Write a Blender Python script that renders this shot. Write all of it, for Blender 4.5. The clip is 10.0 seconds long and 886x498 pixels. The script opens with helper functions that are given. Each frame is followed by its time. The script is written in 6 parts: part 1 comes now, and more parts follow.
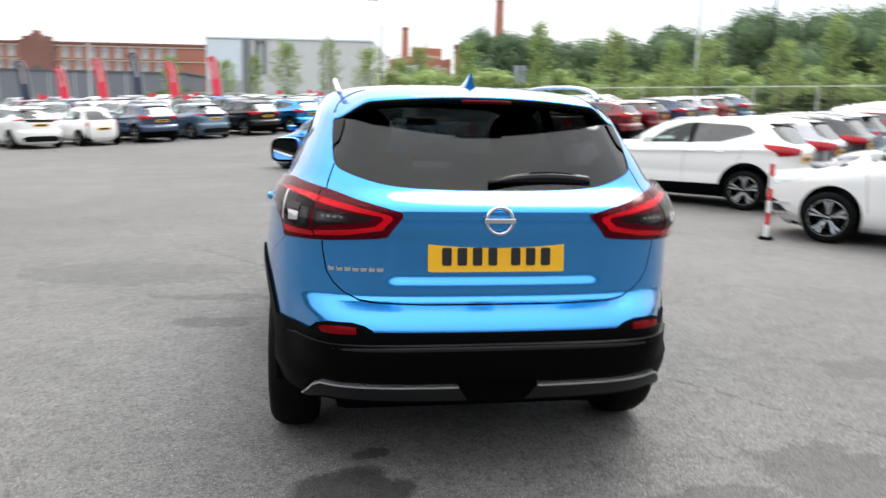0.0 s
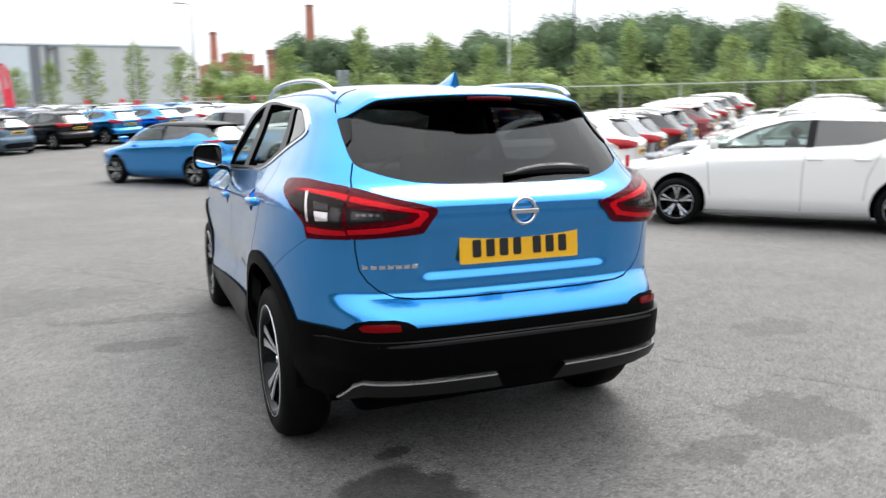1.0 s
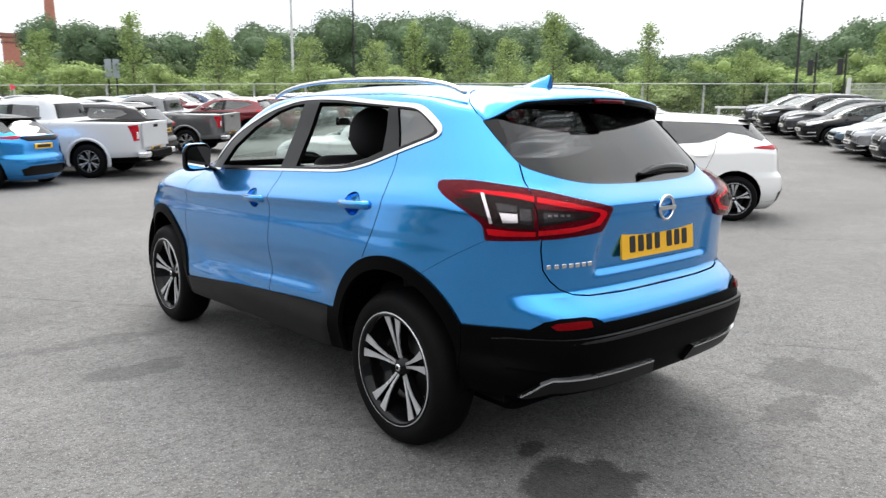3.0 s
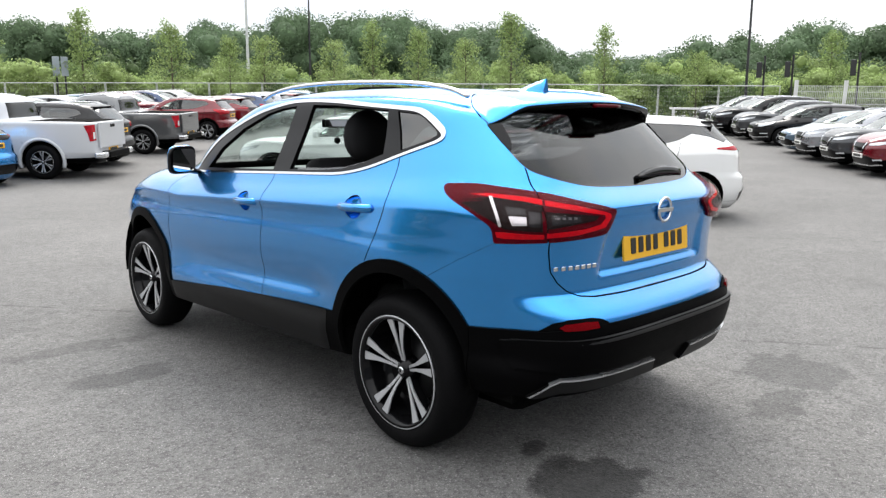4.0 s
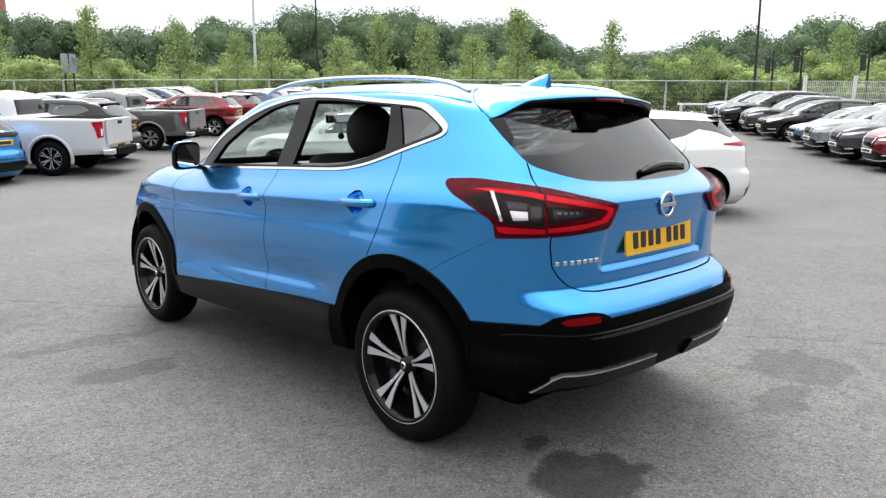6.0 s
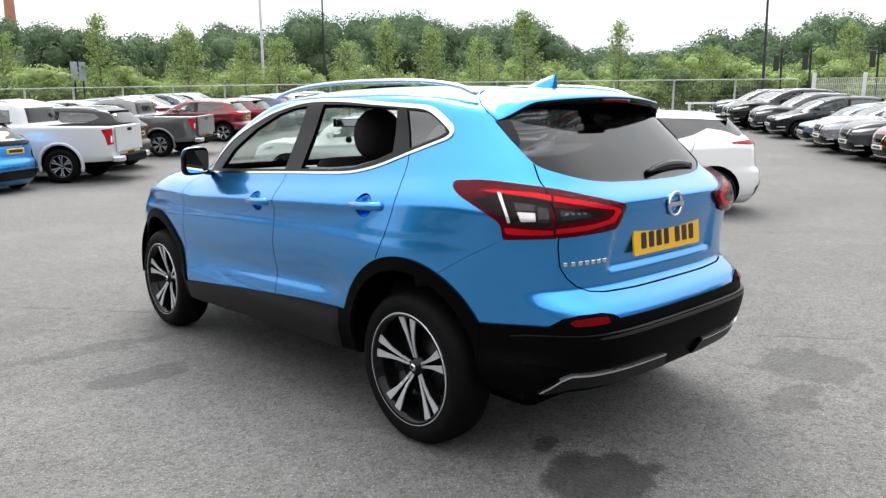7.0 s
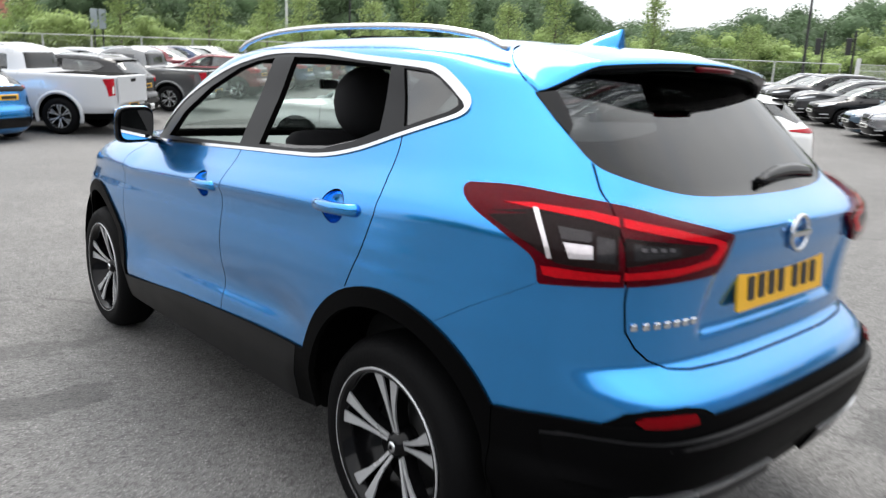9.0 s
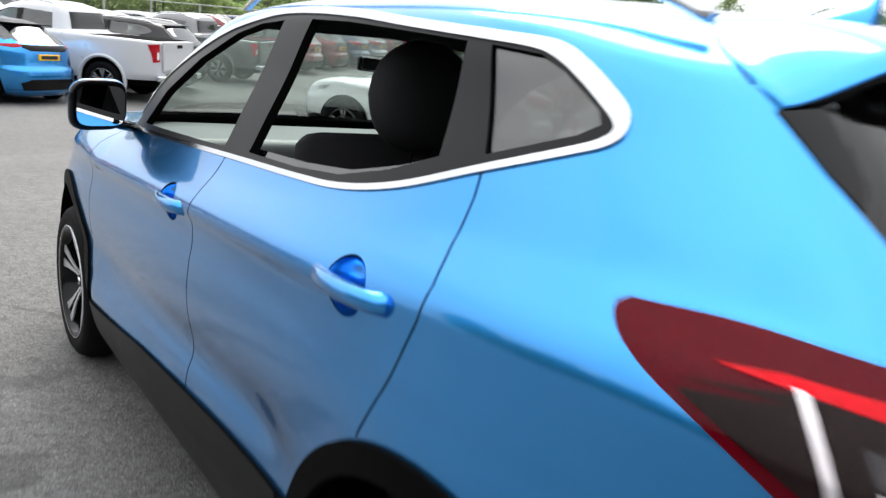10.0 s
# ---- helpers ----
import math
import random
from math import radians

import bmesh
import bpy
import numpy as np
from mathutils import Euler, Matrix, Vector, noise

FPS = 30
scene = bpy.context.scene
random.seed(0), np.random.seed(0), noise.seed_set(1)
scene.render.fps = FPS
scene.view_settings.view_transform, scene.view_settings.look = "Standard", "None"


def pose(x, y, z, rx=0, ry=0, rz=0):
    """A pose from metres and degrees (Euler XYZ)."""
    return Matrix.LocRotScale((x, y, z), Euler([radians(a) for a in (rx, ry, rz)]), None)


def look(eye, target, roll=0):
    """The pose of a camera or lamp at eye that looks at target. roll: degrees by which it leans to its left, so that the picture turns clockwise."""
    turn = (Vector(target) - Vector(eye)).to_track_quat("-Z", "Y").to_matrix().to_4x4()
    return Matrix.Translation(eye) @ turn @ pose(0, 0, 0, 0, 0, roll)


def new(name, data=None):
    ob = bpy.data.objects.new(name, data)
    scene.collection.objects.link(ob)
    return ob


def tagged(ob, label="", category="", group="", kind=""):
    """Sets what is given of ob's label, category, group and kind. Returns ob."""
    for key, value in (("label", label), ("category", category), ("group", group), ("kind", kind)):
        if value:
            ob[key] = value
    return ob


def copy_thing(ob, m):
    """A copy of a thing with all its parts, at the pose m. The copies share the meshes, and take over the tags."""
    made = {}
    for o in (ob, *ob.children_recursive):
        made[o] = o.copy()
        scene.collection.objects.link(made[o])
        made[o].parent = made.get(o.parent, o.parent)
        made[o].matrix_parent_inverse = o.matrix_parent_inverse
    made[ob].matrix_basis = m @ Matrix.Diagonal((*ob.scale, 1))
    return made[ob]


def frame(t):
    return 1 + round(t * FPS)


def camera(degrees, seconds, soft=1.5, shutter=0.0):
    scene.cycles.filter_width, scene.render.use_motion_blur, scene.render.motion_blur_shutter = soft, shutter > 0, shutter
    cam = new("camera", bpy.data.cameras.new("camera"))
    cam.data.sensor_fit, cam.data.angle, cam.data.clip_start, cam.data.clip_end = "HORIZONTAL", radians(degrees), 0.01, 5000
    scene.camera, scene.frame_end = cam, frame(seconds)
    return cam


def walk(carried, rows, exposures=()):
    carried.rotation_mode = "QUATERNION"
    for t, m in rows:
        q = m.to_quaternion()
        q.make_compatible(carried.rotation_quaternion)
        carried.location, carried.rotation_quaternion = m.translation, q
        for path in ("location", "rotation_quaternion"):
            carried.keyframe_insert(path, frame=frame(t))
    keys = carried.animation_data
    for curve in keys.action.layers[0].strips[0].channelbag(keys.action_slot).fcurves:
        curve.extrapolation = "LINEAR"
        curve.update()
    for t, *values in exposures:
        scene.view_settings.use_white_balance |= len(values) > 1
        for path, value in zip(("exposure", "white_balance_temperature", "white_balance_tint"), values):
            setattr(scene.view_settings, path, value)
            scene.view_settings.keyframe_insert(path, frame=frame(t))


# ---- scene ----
cam = camera(62.2, 10.0, soft=1.3, shutter=0.6)
PATH = [
    (0, (-0.63, -3.358, 1.373), (-0.317, -1.412, 1.034), 1.4),
    (0.5, (-0.965, -3.366, 1.341), (-0.392, -1.482, 0.994), -1.3),
    (1, (-1.38, -3.212, 1.335), (-0.614, -1.393, 1.012), -0.4),
    (1.1, (-1.457, -3.152, 1.319), (-0.649, -1.353, 0.989), -1.0),
    (1.5, (-1.77, -3.028, 1.34), (-0.852, -1.281, 1.015), 1.2),
    (2, (-2.151, -2.859, 1.355), (-1.081, -1.205, 1.008), -0.5),
    (2.5, (-2.437, -2.592, 1.338), (-1.255, -1.017, 0.989), -1.7),
    (2.7, (-2.542, -2.524, 1.346), (-1.317, -0.981, 1.003), -0.9),
    (4, (-2.825, -2.329, 1.375), (-1.459, -0.907, 1.04), 0.2),
    (4.5, (-2.815, -2.325, 1.37), (-1.457, -0.899, 1.019), -0.7),
    (5, (-2.809, -2.335, 1.369), (-1.456, -0.905, 1.019), -0.5),
    (5.5, (-2.809, -2.34, 1.369), (-1.456, -0.909, 1.02), 0.2),
    (7, (-2.812, -2.354, 1.369), (-1.479, -0.902, 1.031), -0.7),
    (7.5, (-2.794, -2.352, 1.362), (-1.472, -0.891, 1.015), -1.0),
    (8, (-2.665, -2.208, 1.348), (-1.351, -0.739, 1.008), 0.6),
    (8.5, (-2.429, -1.928, 1.366), (-1.069, -0.507, 1.005), 1.7),
    (9, (-2.076, -1.607, 1.37), (-0.786, -0.138, 0.948), 2.3),
    (9.5, (-1.792, -1.205, 1.378), (-0.514, 0.272, 0.947), 6.6),
    (10, (-1.486, -0.764, 1.382), (-0.29, 0.769, 0.912), 5.7),
]
walk(cam, [(t, look(eye, target, roll)) for t, eye, target, roll in PATH])

# ---- light ----
world = bpy.data.worlds.new("sky")
scene.world = world
world.use_nodes = True
wn, wl = world.node_tree.nodes, world.node_tree.links
sky = wn.new("ShaderNodeTexSky")
sky.sky_type, sky.sun_disc = "NISHITA", False
sky.sun_elevation, sky.sun_rotation = radians(52), radians(200)
coords = wn.new("ShaderNodeTexCoord")
stretch = wn.new("ShaderNodeMapping")
stretch.inputs["Scale"].default_value = (1, 1, 3.2)
clouds = wn.new("ShaderNodeTexNoise")
clouds.inputs["Scale"].default_value, clouds.inputs["Detail"].default_value = 2.6, 6
ramp = wn.new("ShaderNodeValToRGB")
ramp.color_ramp.elements[0].position, ramp.color_ramp.elements[0].color = 0.34, (0.83, 0.87, 0.92, 1)
ramp.color_ramp.elements[1].position, ramp.color_ramp.elements[1].color = 0.56, (1, 1, 1, 1)
soft_blue = wn.new("ShaderNodeVectorMath")
soft_blue.operation = "SCALE"
soft_blue.inputs["Scale"].default_value = 0.07
overcast = wn.new("ShaderNodeMix")
overcast.data_type = "RGBA"
overcast.inputs[0].default_value = 0.88
wl.new(coords.outputs["Generated"], stretch.inputs["Vector"])
wl.new(stretch.outputs["Vector"], clouds.inputs["Vector"])
wl.new(clouds.outputs["Fac"], ramp.inputs["Fac"])
wl.new(sky.outputs["Color"], soft_blue.inputs[0])
wl.new(soft_blue.outputs[0], overcast.inputs[6])
wl.new(ramp.outputs["Color"], overcast.inputs[7])
# an overcast sky is three times as bright overhead as at the horizon
height = wn.new("ShaderNodeSeparateXYZ")
dome = wn.new("ShaderNodeMapRange")
dome.inputs[1].default_value, dome.inputs[2].default_value, dome.inputs[3].default_value, dome.inputs[4].default_value = 0.0, 1.0, 1.28, 3.0
layered = wn.new("ShaderNodeVectorMath")
layered.operation = "SCALE"
wl.new(coords.outputs["Generated"], height.inputs[0])
wl.new(height.outputs["Z"], dome.inputs[0])
wl.new(overcast.outputs[2], layered.inputs[0])
wl.new(dome.outputs[0], layered.inputs["Scale"])
wl.new(layered.outputs[0], wn["Background"].inputs["Color"])
wn["Background"].inputs["Strength"].default_value = 0.80
sun = new("sun", bpy.data.lights.new("sun", "SUN"))
sun.data.energy, sun.data.angle, sun.data.color = 3.1, radians(42), (1, 0.96, 0.9)
sun.matrix_world = look((0, 0, 30), (-12, -17, 0))
scene.view_settings.exposure = 0.30


# ---- materials ----
def material(name, color, rough=0.5, metal=0.0, coat=0.0, vary=0.12, grain=30.0, bump=0.0, scale=2.0, spec=0.5):
    """Principled surface with a broad stain, a fine grain and an optional relief."""
    m = bpy.data.materials.new(name)
    m.use_nodes = True
    n, l = m.node_tree.nodes, m.node_tree.links
    b = n["Principled BSDF"]
    b.inputs["Metallic"].default_value, b.inputs["Coat Weight"].default_value = metal, coat
    b.inputs["Coat Roughness"].default_value, b.inputs["Specular IOR Level"].default_value = 0.03, spec
    b.inputs["Coat IOR"].default_value = 1.5
    tc = n.new("ShaderNodeTexCoord")
    broad, fine = n.new("ShaderNodeTexNoise"), n.new("ShaderNodeTexNoise")
    broad.inputs["Scale"].default_value, fine.inputs["Scale"].default_value = scale, grain
    broad.inputs["Detail"].default_value, fine.inputs["Detail"].default_value = 4, 3
    both = n.new("ShaderNodeMath")
    both.operation = "ADD"
    hue = n.new("ShaderNodeMapRange")
    hue.inputs[1].default_value, hue.inputs[2].default_value = 0.6, 1.4
    hue.inputs[3].default_value, hue.inputs[4].default_value = 1 - vary, 1 + vary
    tint = n.new("ShaderNodeVectorMath")
    tint.operation = "SCALE"
    tint.inputs[0].default_value = color
    gloss = n.new("ShaderNodeMapRange")
    gloss.inputs[1].default_value, gloss.inputs[2].default_value = 0.3, 0.7
    gloss.inputs[3].default_value, gloss.inputs[4].default_value = rough * 0.88, min(1, rough * 1.12)
    for tex in (broad, fine):
        l.new(tc.outputs["Object"], tex.inputs["Vector"])
    l.new(broad.outputs["Fac"], both.inputs[0])
    l.new(fine.outputs["Fac"], both.inputs[1])
    l.new(both.outputs[0], hue.inputs[0])
    l.new(hue.outputs[0], tint.inputs["Scale"])
    l.new(tint.outputs[0], b.inputs["Base Color"])
    l.new(broad.outputs["Fac"], gloss.inputs[0])
    l.new(gloss.outputs[0], b.inputs["Roughness"])
    if bump:
        relief = n.new("ShaderNodeBump")
        relief.inputs["Strength"].default_value, relief.inputs["Distance"].default_value = bump, 0.01
        l.new(fine.outputs["Fac"], relief.inputs["Height"])
        l.new(relief.outputs["Normal"], b.inputs["Normal"])
    return m


def glass(name, tint, rough=0.0, base=0.04, curve=3.8, most=0.93):
    """Thin pane: tinted see-through with a Fresnel reflection."""
    m = bpy.data.materials.new(name)
    m.use_nodes = True
    n, l = m.node_tree.nodes, m.node_tree.links
    n.remove(n["Principled BSDF"])
    see, shine, mix = n.new("ShaderNodeBsdfTransparent"), n.new("ShaderNodeBsdfGlossy"), n.new("ShaderNodeMixShader")
    facing, power, scaled = n.new("ShaderNodeLayerWeight"), n.new("ShaderNodeMath"), n.new("ShaderNodeMath")
    facing.inputs["Blend"].default_value = 0.5
    power.operation, scaled.operation = "POWER", "MULTIPLY_ADD"
    power.inputs[1].default_value, scaled.inputs[1].default_value, scaled.inputs[2].default_value = curve, most, base
    see.inputs["Color"].default_value = (*tint, 1)
    shine.inputs["Roughness"].default_value = rough
    l.new(facing.outputs["Facing"], power.inputs[0])
    l.new(power.outputs[0], scaled.inputs[0])
    l.new(scaled.outputs[0], mix.inputs[0])
    l.new(see.outputs[0], mix.inputs[1])
    l.new(shine.outputs[0], mix.inputs[2])
    l.new(mix.outputs[0], n["Material Output"].inputs["Surface"])
    return m


def paint(name, color, metal=0.35, rough=0.18, coat=1.0):
    return material(name, color, rough=rough, metal=metal, coat=coat, vary=0.03, grain=900, scale=0.7)


BLUE = paint("vivid_blue_paint", (0.024, 0.280, 0.71), 0.92, 0.235, 1.0)
PAINTS = {
    "white": paint("white_paint", (0.80, 0.80, 0.79), 0.0),
    "silver": paint("silver_paint", (0.34, 0.35, 0.37), 0.7),
    "steel": paint("steel_grey_paint", (0.15, 0.155, 0.16), 0.6),
    "pearl": paint("pearl_silver_paint", (0.52, 0.535, 0.56), 0.1, 0.30, 0.6),
    "grey": paint("grey_paint", (0.050, 0.053, 0.057), 0.4, 0.2, 0.45),
    "black": material("black_paint", (0.007, 0.007, 0.008), 0.16, coat=0.15, vary=0.03, grain=900, scale=0.7, spec=0.35),
    "navy": paint("navy_paint", (0.03, 0.055, 0.12), 0.4),
    "red": paint("red_paint", (0.14, 0.004, 0.010), 0.3),
    "blue": BLUE,
    "royal": paint("royal_blue_paint", (0.02, 0.06, 0.42), 0.4),
    "roof_black": material("black_roof_paint", (0.008, 0.008, 0.009), 0.2, vary=0.1, spec=0.18),
    "slate": paint("slate_blue_paint", (0.10, 0.16, 0.22), 0.5),
}
PLASTIC = material("black_plastic", (0.0018, 0.0018, 0.002), 0.42, vary=0.15, grain=400, bump=0.1, spec=0.025)
SILL_BLACK = material("satin_black_sill", (0.004, 0.004, 0.0044), 0.40, vary=0.15, grain=300, spec=0.14)
BUMPER_EDGE = material("satin_black_edge", (0.010, 0.010, 0.011), 0.36, vary=0.15, grain=300, spec=0.30)
FRAME_BLACK = material("satin_black_frame", (0.010, 0.010, 0.011), 0.34, vary=0.1, grain=300, spec=0.16)
GLOSS_BLACK = material("gloss_black", (0.004, 0.004, 0.0045), 0.10, vary=0.05, spec=0.2)
DARK = material("dark_trim", (0.003, 0.003, 0.003), 0.85, vary=0.1, spec=0.03)
RUBBER = material("tyre_rubber", (0.0036, 0.0036, 0.004), 0.6, vary=0.25, grain=120, bump=0.2, spec=0.07)
ALLOY = material("machined_alloy", (0.56, 0.57, 0.59), 0.26, metal=0.55, coat=0.4, vary=0.06, grain=80)
CHROME = material("chrome", (0.66, 0.67, 0.69), 0.12, metal=1.0, vary=0.02)
SATIN = material("satin_aluminium", (0.72, 0.73, 0.75), 0.25, metal=0.9, vary=0.04)
LAMP_RED = material("red_lens", (0.080, 0.001, 0.005), 0.06, vary=0.25, grain=60, spec=0.10)
LAMP_BRIGHT = material("bright_red_lens", (0.60, 0.004, 0.012), 0.08, vary=0.25, grain=90, spec=0.12)
LAMP_FAR = material("faceted_red_lens", (0.34, 0.006, 0.014), 0.12, vary=0.5, grain=22, spec=0.3)
LAMP_DEEP = material("red_reflector", (0.12, 0.001, 0.003), 0.15, vary=0.2, grain=150, spec=0.1)
LAMP_GREY = material("lamp_bowl_grey", (0.035, 0.035, 0.037), 0.15, metal=0.5, vary=0.4, grain=160)
LAMP_RIB = material("lamp_rib_grey", (0.16, 0.16, 0.17), 0.15, metal=0.5, vary=0.3, grain=120)
LAMP_SMOKE = material("smoked_lens", (0.014, 0.009, 0.009), 0.05, spec=0.08, vary=0.3, grain=50)
LAMP_WHITE = material("clear_lens", (0.72, 0.72, 0.74), 0.12, metal=0.4, coat=1.0, vary=0.25, grain=140)
LAMP_DARK = material("headlamp_glass", (0.62, 0.64, 0.67), 0.10, metal=0.4, coat=0.8, vary=0.5, grain=18)
YELLOW = material("yellow_plate", (0.78, 0.42, 0.015), 0.35, vary=0.04)
PLATE_WHITE = material("white_plate", (0.75, 0.75, 0.72), 0.35, vary=0.04)
INK = material("plate_ink", (0.01, 0.01, 0.01), 0.4, vary=0.1)
SKID = material("skid_plate_grey", (0.013, 0.013, 0.0135), 0.40, metal=0.2, spec=0.2, vary=0.1)
CLOTH = material("black_cloth", (0.012, 0.012, 0.014), 0.9, vary=0.3, grain=250, bump=0.3)
MIRROR = material("mirror_silver", (0.9, 0.9, 0.9), 0.02, metal=1.0, vary=0.01)
TINT = glass("privacy_glass", (0.32, 0.33, 0.33), 0.0, 0.12)
LAMP_COVER = glass("clear_lamp_cover", (0.97, 0.95, 0.95), 0.0, 0.002, 5.5, 0.40)
CLEAR = glass("green_tinted_glass", (0.82, 0.88, 0.86), 0.0)
BACK_TINT = glass("dark_rear_glass", (0.22, 0.23, 0.235), 0.0, 0.035)


# ---- mesh helpers ----
def mesh_of(bm, name, *mats, smooth=False):
    me = bpy.data.meshes.new(name)
    bm.to_mesh(me)
    bm.free()
    for m in mats:
        me.materials.append(m)
    if smooth:
        me.shade_smooth()
    return me


def part(name, bm, mat, parent=None, label="", smooth=False):
    """One mesh object from a bmesh (or a mesh) under a thing or a part."""
    mats = mat if isinstance(mat, (list, tuple)) else (mat,)
    me = mesh_of(bm, name, *mats, smooth=smooth) if isinstance(bm, bmesh.types.BMesh) else bm
    ob = new(name, me)
    ob.parent = parent
    return tagged(ob, label)


def thing(name, label, category, at=None, group="", kind=""):
    ob = new(name)
    ob.empty_display_size = 0.1
    if at is not None:
        ob.matrix_basis = at
    return tagged(ob, label, category, group, kind)


def block(bm, lo, hi, m=None):
    made = bmesh.ops.create_cube(bm, size=1)["verts"]
    lo, hi = Vector(lo), Vector(hi)
    for v in made:
        v.co = Vector([(lo[i] + hi[i]) / 2 + v.co[i] * (hi[i] - lo[i]) for i in range(3)])
    if m is not None:
        bmesh.ops.transform(bm, matrix=m, verts=made)
    return made


def box(lo, hi, bevel=0.0, seg=2):
    bm = bmesh.new()
    block(bm, lo, hi)
    if bevel:
        bmesh.ops.bevel(bm, geom=bm.edges[:], offset=bevel, segments=seg, affect="EDGES", profile=0.6)
    return bm


def rod(bm, a, b, r0, r1=None, n=10):
    a, b = Vector(a), Vector(b)
    r1 = r0 if r1 is None else r1
    d = b - a
    m = Matrix.Translation((a + b) / 2) @ d.to_track_quat("Z", "Y").to_matrix().to_4x4()
    return bmesh.ops.create_cone(bm, cap_ends=True, segments=n, radius1=r0, radius2=r1, depth=d.length, matrix=m)["verts"]


def tube(points, r, n=8, flat=1.0):
    """A rounded bar swept along points."""
    bm = bmesh.new()
    pts = [Vector(p) for p in points]
    rings = []
    for i, p in enumerate(pts):
        d = (pts[min(i + 1, len(pts) - 1)] - pts[max(i - 1, 0)]).normalized()
        side = d.cross(Vector((0, 0, 1)))
        side = side.normalized() if side.length > 1e-4 else Vector((1, 0, 0))
        up = side.cross(d)
        rings.append([bm.verts.new(p + (side * math.cos(6.28319 * k / n) + up * math.sin(6.28319 * k / n) * flat) * r) for k in range(n)])
    for a, b in zip(rings, rings[1:]):
        for k in range(n):
            bm.faces.new((a[k], a[(k + 1) % n], b[(k + 1) % n], b[k]))
    bm.faces.new(rings[0][::-1])
    bm.faces.new(rings[-1])
    bmesh.ops.recalc_face_normals(bm, faces=bm.faces[:])
    return bm


def lathe(profile, n=32, axis="X"):
    """A ring of (radius, offset) turned about the x axis."""
    bm = bmesh.new()
    rings = []
    for r, x in profile:
        rings.append([bm.verts.new((x, r * math.cos(6.28319 * k / n), r * math.sin(6.28319 * k / n))) for k in range(n)])
    for a, b in zip(rings, rings[1:]):
        for k in range(n):
            bm.faces.new((a[k], a[(k + 1) % n], b[(k + 1) % n], b[k]))
    return bm


def pchip(keys, at):
    """Smooth monotone curve through (x, y) keys."""
    x, y = np.array([k[0] for k in keys], float), np.array([k[1] for k in keys], float)
    h = np.diff(x)
    s = np.diff(y) / h
    d = np.zeros_like(y)
    d[0], d[-1] = s[0], s[-1]
    for i in range(1, len(x) - 1):
        if s[i - 1] * s[i] > 0:
            d[i] = 2 * s[i - 1] * s[i] / (s[i - 1] + s[i])
    at = np.clip(np.asarray(at, float), x[0], x[-1])
    i = np.clip(np.searchsorted(x, at) - 1, 0, len(h) - 1)
    t = (at - x[i]) / h[i]
    return ((1 + 2 * t) * (1 - t) ** 2 * y[i] + t * (1 - t) ** 2 * h[i] * d[i]
            + t * t * (3 - 2 * t) * y[i + 1] + t * t * (t - 1) * h[i] * d[i + 1])


def step(a, b, x):
    t = np.clip((np.asarray(x, float) - a) / (b - a), 0, 1)
    return t * t * (3 - 2 * t)


# ---- vehicle bodies: a stack of rounded plan outlines ----
def shell(spec, levels, cols, shape=None):
    """Closed body skin. Rear axle at y = 0, nose towards +y, ground at z = 0."""
    yc = spec["mid"]
    z = np.array(levels, float)
    w, yr, yf = pchip(spec["w"], z), pchip(spec["rear"], z), pchip(spec["front"], z)
    nr, nf = pchip(spec["nr"], z), pchip(spec["nf"], z)
    phi = np.linspace(0, np.pi / 2, 500)
    rings = []
    for k in range(len(z)):
        c, s = np.cos(phi), np.sin(phi)
        xr, ya = w[k] * s ** (2 / nr[k]), yc - (yc - yr[k]) * c ** (2 / nr[k])
        xf, yb = w[k] * s[::-1] ** (2 / nf[k]), yc + (yf[k] - yc) * c[::-1] ** (2 / nf[k])
        ya = ya + spec["bow"] * (xr / w[k]) ** 2 * step(0.9, 0.0, ya)
        yb = yb - 2.2 * spec["bow"] * (xf / w[k]) ** 2 * step(yc + 0.9, yc + 1.7, yb)
        px, py = np.concatenate([xr, xf[1:]]), np.concatenate([ya, yb[1:]])
        arc = np.concatenate([[0], np.cumsum(np.hypot(np.diff(px), np.diff(py)))])
        at = pchip(spec.get("spread", ((0, 0), (1, 1))), np.linspace(0, 1, cols)) * arc[-1]
        rings.append((np.interp(at, arc, px), np.interp(at, arc, py)))
    px, py = np.array([r[0] for r in rings]), np.array([r[1] for r in rings])
    px[:, 0] = px[:, -1] = 0
    px, py = np.concatenate([px, -px[:, -2:0:-1]], 1), np.concatenate([py, py[:, -2:0:-1]], 1)
    pz = np.repeat(z[:, None], px.shape[1], 1)
    if shape is not None:
        px, py, pz = shape(px, py, pz)
    n = px.shape[1]
    verts = np.stack([px, py, pz], -1).reshape(-1, 3)
    top, bottom = len(verts), len(verts) + 1
    verts = np.vstack([verts, [[0, py[-1].mean(), pz[-1].max() + 0.003], [0, py[0].mean(), pz[0].min()]]])
    faces = [(k * n + i, (k + 1) * n + i, (k + 1) * n + (i + 1) % n, k * n + (i + 1) % n) for k in range(len(z) - 1) for i in range(n)]
    last = (len(z) - 1) * n
    faces += [(last + i, top, last + (i + 1) % n) for i in range(n)]
    faces += [(i, (i + 1) % n, bottom) for i in range(n)]
    me = bpy.data.meshes.new("skin")
    me.from_pydata(verts.tolist(), [], faces)
    bm = bmesh.new()
    bm.from_mesh(me)
    bmesh.ops.recalc_face_normals(bm, faces=bm.faces[:])
    bm.to_mesh(me)
    bm.free()
    me.shade_smooth()
    return me


KEEP, CUT = bpy.data.materials.new("kept_skin"), bpy.data.materials.new("cut_skin")


